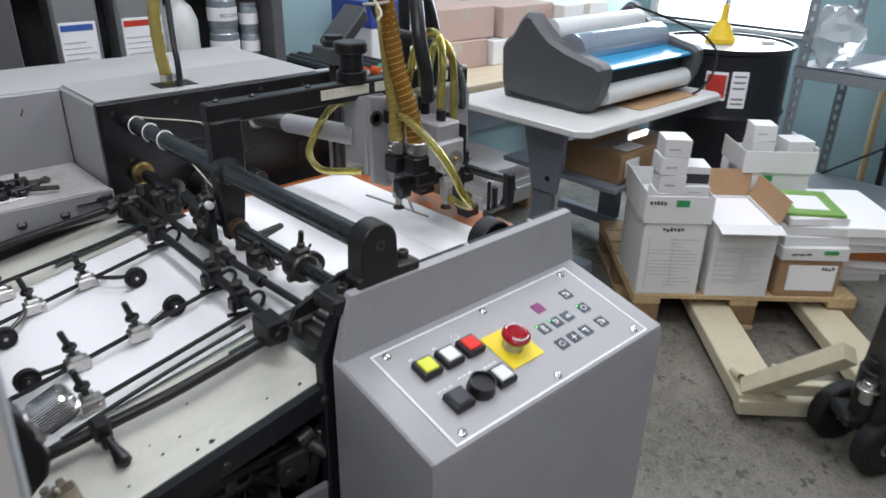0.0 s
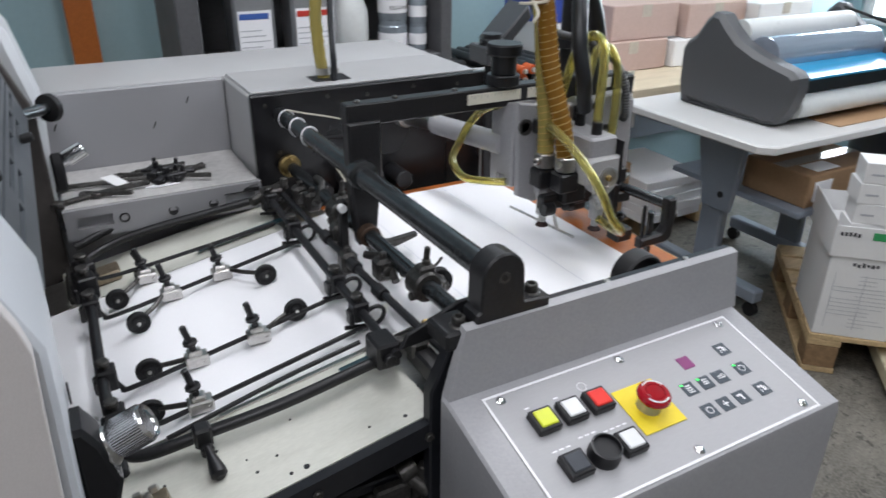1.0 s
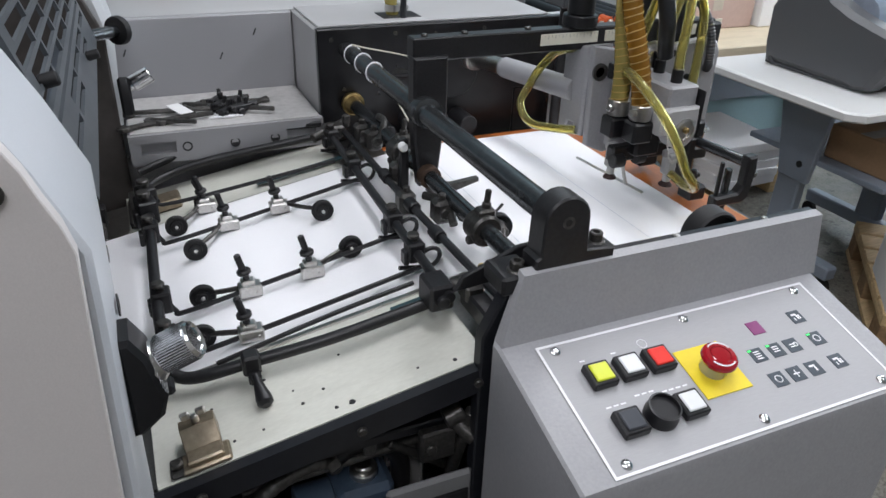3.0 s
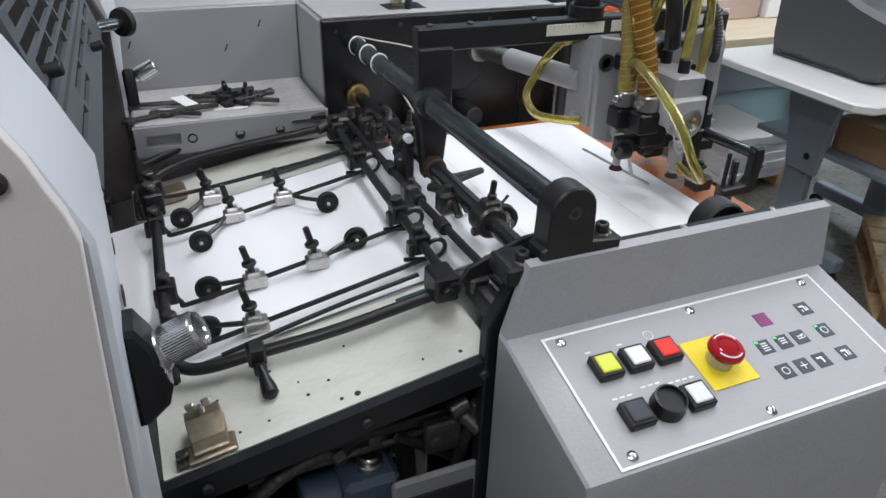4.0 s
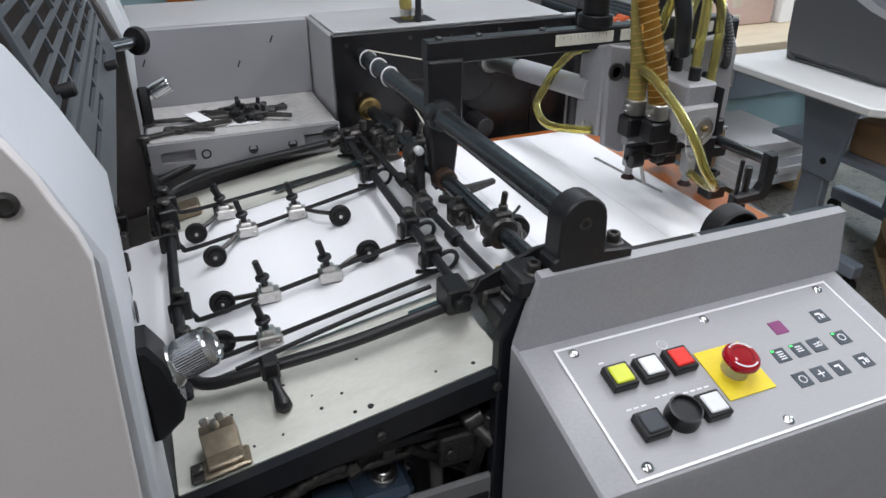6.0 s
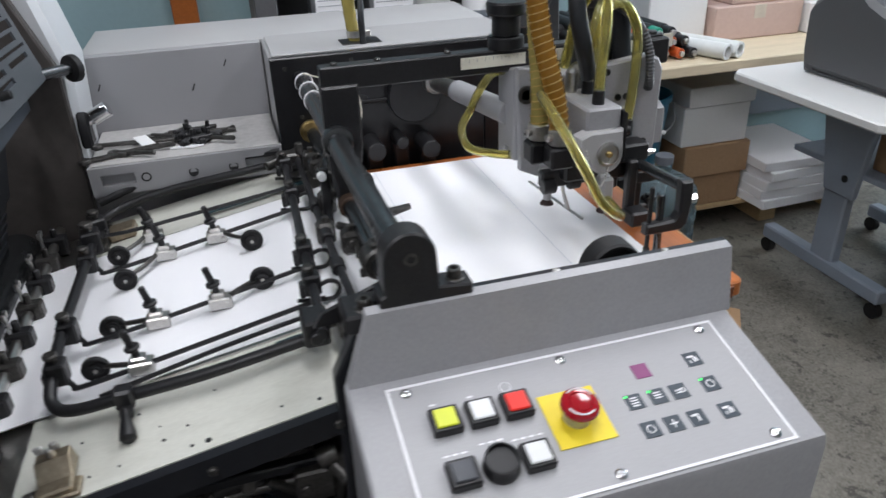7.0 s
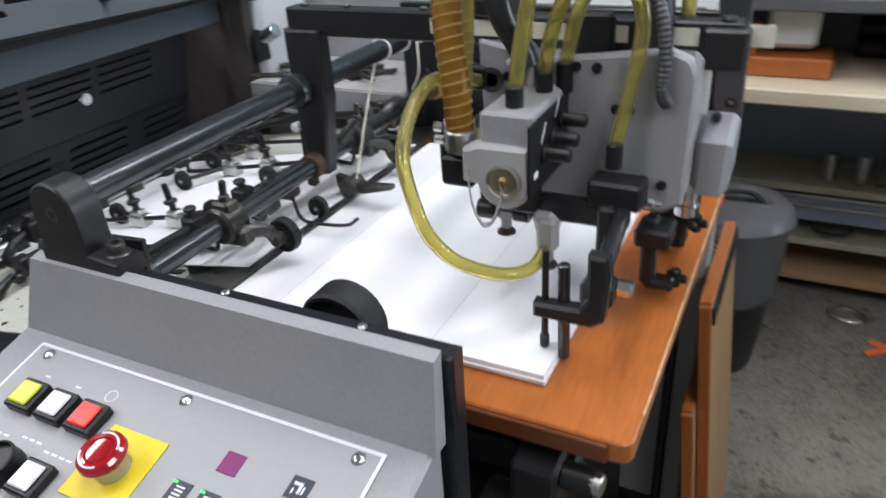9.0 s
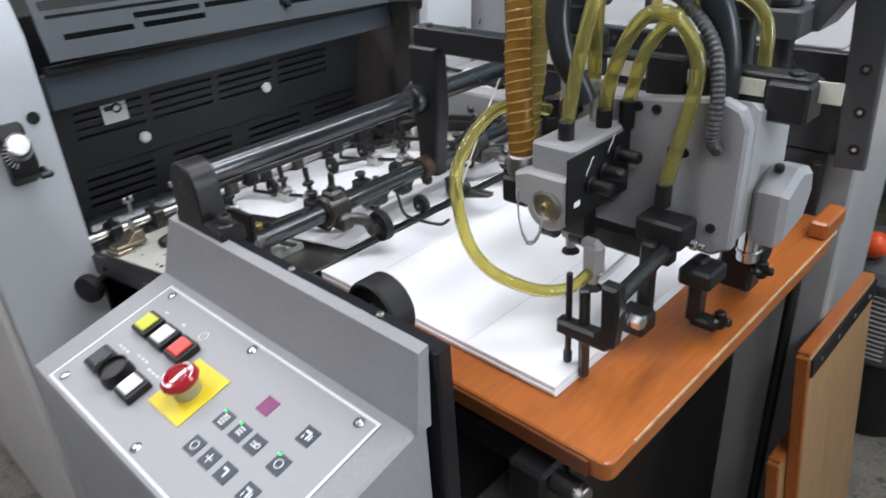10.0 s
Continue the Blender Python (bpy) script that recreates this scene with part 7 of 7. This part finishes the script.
for x, w, lab, name in ((0.757, 0.12, BLUEI, "blue"), (0.925, 0.14, REDL, "red")):
    can = thing("solvent_can", (x + w / 2, 2.62, 0.93), "silver solvent can with a white and " + name + " label", "can", "solvent cans")
    part("can_body", Geo().box(x, x + w, 2.56, 2.66, 0.9305, 1.15, 0.008), TIN, can)
    part("can_neck", Geo().cyl((x + w * 0.6, 2.61, 1.15), (x + w * 0.6, 2.61, 1.175), 0.02, 20), TIN, can)
    part("can_handle", Geo().tube([(x + 0.02, 2.61, 1.15), (x + 0.03, 2.61, 1.17), (x + 0.055, 2.61, 1.17), (x + 0.065, 2.61, 1.15)], 0.005, 8, 4), TIN, can)
    part("can_label", Geo().box(x + 0.012, x + w - 0.012, 2.5585, 2.5597, 0.94, 1.085, 0.0002), PAPER, can, "white printed label")
    part("label_band", Geo().box(x + 0.016, x + w - 0.02, 2.5575, 2.5583, 1.062, 1.078, 0.0001), lab, can, name + " label band")
    for k in range(6):
        part("print_line", Geo().box(x + 0.018, x + w - 0.02 - 0.012 * (k % 3), 2.5576, 2.5583, 0.955 + k * 0.015, 0.9575 + k * 0.015, 0.0001), PRINT, can, "grey print")
jg = thing("white_jug", (1.09, 2.62, 0.93), "translucent white plastic jug on the shelf", "jug")
part("jug_body", Geo().lathe([(0.05, 0), (0.055, 0.01), (0.055, 0.13), (0.04, 0.17), (0.02, 0.19), (0.02, 0.22), (0.001, 0.221)], (1.125, 2.61, 0.9305), (1.125, 2.61, 1.4), 28), WROLL, jg)
GLASSJ = mat("jar_plastic", (0.30, 0.34, 0.38), 0.15, grain=0.1, metal=0.3)
for x, r, z0, h, word in ((1.268, 0.046, 0.9305, 0.10, ""), (1.268, 0.046, 1.031, 0.10, "YELLOW"), (1.358, 0.03, 0.9305, 0.085, ""), (1.358, 0.03, 1.016, 0.085, "")):
    j = thing("ink_jar", (x, 2.61, z0), "round ink jar with a white label", "jar", "ink jars")
    part("jar_body", Geo().lathe([(r * 0.96, 0), (r, 0.004), (r, h * 0.8), (r * 0.9, h * 0.86), (r * 0.94, h * 0.87), (r * 0.94, h), (0.001, h)], (x, 2.61, z0), (x, 2.61, 2), 28), GLASSJ, j)
    part("jar_label", Geo().lathe([(r + 0.0006, 0), (r + 0.0006, h * 0.4)], (x, 2.61, z0 + h * 0.22), (x, 2.61, 2), 28), PAPER, j, "white jar label")
    if word:
        text_part(word, 0.016, Matrix.Translation((x - 0.034, 2.61 - r - 0.0025, z0 + h * 0.34)) @ Matrix.Rotation(radians(90), 4, "X"), INK, j, "dark lettering")
solid("timber_post", Geo().box(0.36, 0.44, 3.0, 3.09, 0.739, 2.0, 0.003), WOOD, "orange timber post against the wall", "post")

# ---- things on the floor under the bench ----
WATER = mat("blue_clear_bottle", (0.46, 0.62, 0.69), 0.08, trans=0.85, ior=1.12, grain=0.08, scale=25, stain=0.2, stain_scale=6)
bt = thing("water_bottle", (1.856, 2.40, 0), "large clear blue water bottle standing on the floor", "bottle")
pr = [(0.112, 0), (0.122, 0.008), (0.125, 0.02)]
for k in range(4):
    z = 0.05 + k * 0.075
    pr += [(0.125, z), (0.1195, z + 0.01), (0.1195, z + 0.018), (0.125, z + 0.03)]
pr += [(0.125, 0.325), (0.118, 0.352), (0.09, 0.38), (0.05, 0.40), (0.03, 0.412), (0.028, 0.445), (0.0285, 0.46), (0.02, 0.46), (0.0005, 0.45)]
part("bottle_body", Geo().lathe(pr, (1.856, 2.40, 0), (1.856, 2.40, 1), 48), WATER, bt)
part("bottle_cap", Geo().cyl((1.856, 2.40, 0.435), (1.856, 2.40, 0.463), 0.031, 24), mat("smoky_cap", (0.12, 0.13, 0.15), 0.3), bt, "dark bottle cap")
NAVY = mat("navy_print", (0.015, 0.02, 0.09), 0.5)
for i in range(5):
    a = radians(228 + i * 11)
    part("bottle_logo", Geo().box(-0.009, 0.009, -0.001, 0.001, -0.012 - 0.004 * (i % 2), 0.010, 0.002, Matrix.Translation((1.856 + 0.1268 * math.cos(a), 2.40 + 0.1268 * math.sin(a), 0.125)) @ Matrix.Rotation(a + math.pi / 2, 4, "Z")), NAVY, bt, "dark blue mark")
BLUEB = mat("blue_bucket_plastic", (0.012, 0.12, 0.20), 0.35, grain=0.06, scale=60, stain=0.15)
bk = thing("bucket", (1.90, 2.70, 0), "blue plastic bucket with a white handle grip, on an upturned crate", "bucket")
part("bucket_body", Geo().lathe([(0.001, 0.004), (0.105, 0.0), (0.108, 0.004), (0.13, 0.24), (0.138, 0.242), (0.138, 0.262), (0.131, 0.264), (0.105, 0.01), (0.001, 0.008)], (1.90, 2.70, 0.331), (1.90, 2.70, 1), 44), BLUEB, bk)
part("bail", Geo().tube([(1.77, 2.66, 0.58), (1.80, 2.58, 0.51), (1.90, 2.55, 0.475), (2.0, 2.58, 0.50), (2.035, 2.66, 0.58)], 0.0018, 8, 6), SLOTG, bk, "wire bail")
part("grip", Geo().cyl((1.875, 2.5505, 0.476), (1.95, 2.555, 0.481), 0.009, 14), WROLL, bk, "white handle grip")
part("base_ring", Geo().cyl((1.90, 2.70, 0.318), (1.90, 2.70, 0.331), 0.118, 36), WROLL, bk, "white ring under the bucket")
solid("black_crate", Geo().box(1.79, 2.0, 2.58, 2.80, 0, 0.317, 0.01), PLASTIC, "black plastic crate under the bucket", "crate")
jugm = mat("cloudy_white_plastic", (0.60, 0.58, 0.48), 0.4, grain=0.04, scale=60, stain=0.25, stain_scale=9, stain_colour=(0.40, 0.38, 0.28))
jugo = thing("plastic_jug", (1.61, 2.25, 0), "dirty white plastic jug with a handle on the floor", "jug")
JU = pose(1.642, 2.29, 0, 0, 0, 20)
part("jug_body", Geo().prism([(-0.065, 0.0), (0.065, 0.0), (0.068, 0.20), (0.055, 0.235), (0.03, 0.245), (0.022, 0.262), (-0.004, 0.262), (-0.012, 0.235), (-0.03, 0.275), (-0.05, 0.28), (-0.066, 0.25), (-0.068, 0.20)], 1, -0.042, 0.042, 0.012, JU), jugm, jugo)
part("jug_handle", Geo().tube([(-0.06, 0, 0.235), (-0.045, -0.002, 0.305), (-0.02, 0, 0.31), (0.0, 0, 0.275), (0.012, 0, 0.25)], 0.012, 10, 5, m=JU), jugm, jugo)
part("jug_mark", Geo().box(-0.03, -0.012, -0.0435, -0.0422, 0.06, 0.09, 0.0002, JU), BLUEI, jugo, "small blue mark")
rb = thing("red_capped_bottle", (1.645, 2.42, 0), "dark bottle with a red cap behind the jug", "bottle")
part("bottle_body", Geo().lathe([(0.035, 0), (0.036, 0.17), (0.02, 0.21), (0.016, 0.23)], (1.645, 2.42, 0.0), (1.645, 2.42, 1), 22), GLASSJ, rb)
part("cap", Geo().cyl((1.645, 2.42, 0.225), (1.645, 2.42, 0.262), 0.026, 20), REDBTN, rb, "red cap")
pl2 = thing("pallet", (2.4, 2.8, 0), "raw pine pallet under the bench", "pallet", "pallets")
for y in (2.63, 2.76, 2.90):
    part("deck_board", Geo().box(2.09, 2.95, y, y + 0.1, 0.10, 0.12, 0.002), PINE, pl2, "pine deck board")
for x in (2.11, 2.50, 2.85):
    part("block", Geo().box(x, x + 0.08, 2.632, 2.99, 0, 0.0995, 0.003), PINE, pl2, "pine block")
for i, (z0, z1, c, lab) in enumerate(((0.1205, 0.248, CARD, "brown carton under the bench"), (0.2485, 0.372, CARD, "brown carton under the bench"), (0.3725, 0.525, WHITECARD, "white carton of paper under the bench"), (0.5255, 0.60, WHITECARD, "white ream of paper under the bench"))):
    dx = (0, 0.012, -0.004, 0.006)[i]
    b = thing("carton", (2.2, 2.75, z0), lab, "carton", "cartons under the bench")
    part("carton_body", Geo().box(2.09 + dx, 2.375 + dx, 2.635 - dx, 2.95, z0, z1, 0.004, None), c, b)
for i in range(5):
    solid("paper_ream", Geo().box(-0.17, 0.16, -0.19, 0.21, 0.0003, 0.038, 0.003, pose(2.56 + 0.008 * (i % 2), 2.70, 0.1205 + i * 0.0385, 0, 0, (2, -3, 1, 4, -2)[i])), PAPER, "stack of white sheets on the pallet under the bench", "paper stack", "stacks under the bench")
rk = thing("low_rack", (1.3, 2.95, 0), "low cream steel rack with tools and drawers under the bench", "rack")
RACKC = mat("cream_rack_paint", (0.46, 0.43, 0.33), 0.5, grain=0.08, scale=90, stain=0.35, stain_scale=8)
for x in (0.92, 1.715):
    for y in (2.83, 3.03):
        part("post", Geo().box(x, x + 0.03, y, y + 0.03, 0, 0.36, 0.002), RACKC, rk, "cream post")
for z in (0.045, 0.165, 0.335):
    part("shelf", Geo().box(0.92, 1.745, 2.832, 3.058, z, z + 0.022, 0.002), RACKC if z > 0.1 else CARD, rk, "cream shelf edge")
part("drawer_front", Geo().box(0.96, 1.70, 2.85, 2.862, 0.24, 0.315, 0.002), LEGGREY, rk, "grey drawer front")
part("drawer_pull", Geo().tube([(1.28, 2.848, 0.23), (1.30, 2.835, 0.215), (1.37, 2.835, 0.215), (1.39, 2.848, 0.23)], 0.006, 8, 4), BLACK, rk)
part("drawer_rail", Geo().box(0.94, 1.72, 2.836, 2.85, 0.288, 0.296, 0.001).box(0.94, 1.72, 2.836, 2.85, 0.318, 0.326, 0.001), STEEL, rk, "steel rail")
solid("sandbag", Geo().prism([(1.42, 0.358), (1.60, 0.358), (1.62, 0.38), (1.56, 0.45), (1.50, 0.46), (1.44, 0.40)], 1, 2.86, 2.95, 0.02), mat("khaki_cloth", (0.20, 0.18, 0.12), 0.9, grain=0.15, scale=150), "khaki cloth bag on the low rack", "bag")
for x in (1.30, 1.385):
    solid("metal_cylinder", Geo().cyl((x, 2.90, 0.3575), (x, 2.90, 0.44), 0.02, 18), STEEL, "small grey metal cylinder on the rack", "cylinder", "cylinders on the rack")
solid("steel_rule", Geo().box(-0.12, 0.12, -0.012, 0.012, 0, 0.008, 0.001, pose(1.62, 2.93, 0.462, 0, -4, 8)), CHROME, "bright steel rule across the rack", "rule")
solid("yellow_tool", Geo().prism(arc(0, 0, 0.075, 20, 160, 8) + arc(0, 0, 0.06, 160, 20, 8), 2, 0, 0.018, 0.003, pose(1.64, 2.84, 0.3575, 0, 0, 10)), YELLOWP, "curved yellow tool on the rack", "tool")
solid("metal_ring", Geo().tube([(1.42 + 0.05 * math.cos(a), 2.74 + 0.035 * math.sin(a), 0.006) for a in (i * math.pi / 8 for i in range(15))], 0.006, 8, 2), STEEL, "bright metal handle lying on the floor", "handle")
solid("cardboard_strip", Geo().add([(1.686, 2.179, 0.0005), (1.928, 1.983, 0.0005), (2.002, 2.088, 0.0005), (1.78, 2.292, 0.0005), (1.686, 2.179, 0.006), (1.928, 1.983, 0.006), (2.002, 2.088, 0.006), (1.78, 2.292, 0.006)], [(3, 2, 1, 0), (4, 5, 6, 7), (0, 1, 5, 4), (1, 2, 6, 5), (2, 3, 7, 6), (3, 0, 4, 7)]), CARD, "flat strip of brown cardboard on the floor", "cardboard")
ORT = mat("orange_tape", (0.72, 0.13, 0.03), 0.6, grain=0.05)
for a, dx in ((-25, 0.0), (35, -0.02)):
    solid("tape_scrap", Geo().box(-0.07, 0.07, -0.011, 0.011, 0.0005 + (0.003 if a > 0 else 0), 0.003 + (0.003 if a > 0 else 0), 0.0005, pose(1.54 + dx, 2.60, 0, 0, 0, a)), ORT, "scrap of orange tape on the floor", "tape", "tape scraps")

# ---- bin and boards at the feeder end ----
BIN = mat("grey_bin_plastic", (0.105, 0.108, 0.112), 0.4, grain=0.08, scale=90, stain=0.3, stain_scale=12, stain_colour=(0.08, 0.08, 0.08))
bn = thing("shop_vacuum", (1.15, 2.42, 0), "dark grey ribbed shop vacuum with a vented lid", "vacuum cleaner")
bcx, bcy = 1.085, 2.42
part("tub", Geo().lathe([(0.095, 0), (0.10, 0.01), (0.12, 0.22), (0.124, 0.225)], (bcx, bcy, 0), (bcx, bcy, 1), 40), PLASTIC, bn, "black lower tub")
part("upper_drum", Geo().lathe([(0.124, 0.225), (0.128, 0.235), (0.138, 0.42), (0.142, 0.43)], (bcx, bcy, 0), (bcx, bcy, 1), 40), BIN, bn)
part("lid", Geo().lathe([(0.146, 0.428), (0.148, 0.44), (0.135, 0.462), (0.09, 0.478), (0.001, 0.48)], (bcx, bcy, 0), (bcx, bcy, 1), 40), BIN, bn, "grey vented lid")
part("lid_handle", Geo().tube([(bcx - 0.06, bcy - 0.03, 0.475), (bcx - 0.03, bcy - 0.03, 0.505), (bcx + 0.04, bcy - 0.02, 0.508), (bcx + 0.08, bcy - 0.01, 0.47)], 0.013, 10, 5), mat("dark_grey_handle", (0.07, 0.07, 0.07), 0.4), bn, "dark grey lid handle")
for k in range(7):
    part("lid_vent", Geo().box(-0.05, 0.05, -0.005, 0.005, 0, 0.006, 0.002, Matrix.Translation((bcx - 0.03 + 0.002 * k, bcy - 0.11 + k * 0.02, 0.458 + 0.004 * min(k, 3))) @ Matrix.Rotation(radians(-8), 4, "Z")), PLASTIC, bn, "dark lid vent")
part("seam_ring", Geo().pipe((bcx, bcy, 0.226), (bcx, bcy, 0.232), 0.1285, 0.004), bpy.data.materials["dark_grey_handle"], bn, "grey seam ring")
for k in range(14):
    z = 0.245 + k * 0.0125
    r = 0.128 + (z - 0.235) * 0.054 + 0.001
    part("side_rib", Geo().tube([(bcx + r * math.cos(radians(232 + 5 * i)), bcy + r * math.sin(radians(232 + 5 * i)), z) for i in range(11)], 0.0022, 6, 1), mat("pale_rib", (0.42, 0.42, 0.41), 0.4) if k == 0 else bpy.data.materials["pale_rib"], bn, "pale moulded rib")
solid("red_ball", Geo().lathe([(0.001, -0.03), (0.015, -0.026), (0.026, -0.015), (0.03, 0), (0.026, 0.015), (0.015, 0.026), (0.001, 0.03)], (1.04, 2.32, 0.51), (1.04, 2.32, 1), 24), mat("orange_red_plastic", (0.75, 0.08, 0.02), 0.3), "orange-red ball knob on the vacuum", "knob")


def lean_board(x, y, ln, h, tilt, strip, label):
    m = pose(x, y, 0.004, tilt, 0, 90)
    b = thing("leaning_board", (x, y, 0), label, "wooden board", "boards leaning at the feeder")
    part("panel", Geo().box(0, ln, 0, 0.02, 0.0, h, 0.002, m), PLY, b)
    part("edge_strip", Geo().box(0, ln, 0.0, 0.02, h, h + 0.006, 0.002, m), WOOD, b, "orange varnished top edge")
    part("end_strip", Geo().box(-0.006, -0.0005, 0.0, 0.02, 0.0, h, 0.002, m), WOOD, b, "orange varnished end edge")
    if strip:
        part("front_strip", Geo().box(0.0, ln, -0.004, -0.0003, h - 0.034, h - 0.004, 0.001, m), BLACK, b, "black steel strip with screws")
        for k in range(4):
            part("strip_screw", Geo().cyl(m @ Vector((ln * (0.12 + 0.25 * k), -0.004, h - 0.019)), m @ Vector((ln * (0.12 + 0.25 * k), -0.0055, h - 0.019)), 0.004, 10), STEEL, b)


lean_board(1.186, 1.645, 0.29, 0.64, -5.6, True, "spare plywood pile board with a black strip, leaning on the feeder")
lean_board(1.165, 1.618, 0.33, 0.45, -5.6, False, "short spare plywood board leaning behind another")
solid("rubber_mat", Geo().box(-0.6, 0.52, -0.2, 0.80, 0.0005, 0.010, 0.003), mat("black_ribbed_mat", (0.02, 0.021, 0.023), 0.5, grain=0.4, scale=70, bump=0.003), "black studded rubber mat before the press", "mat")
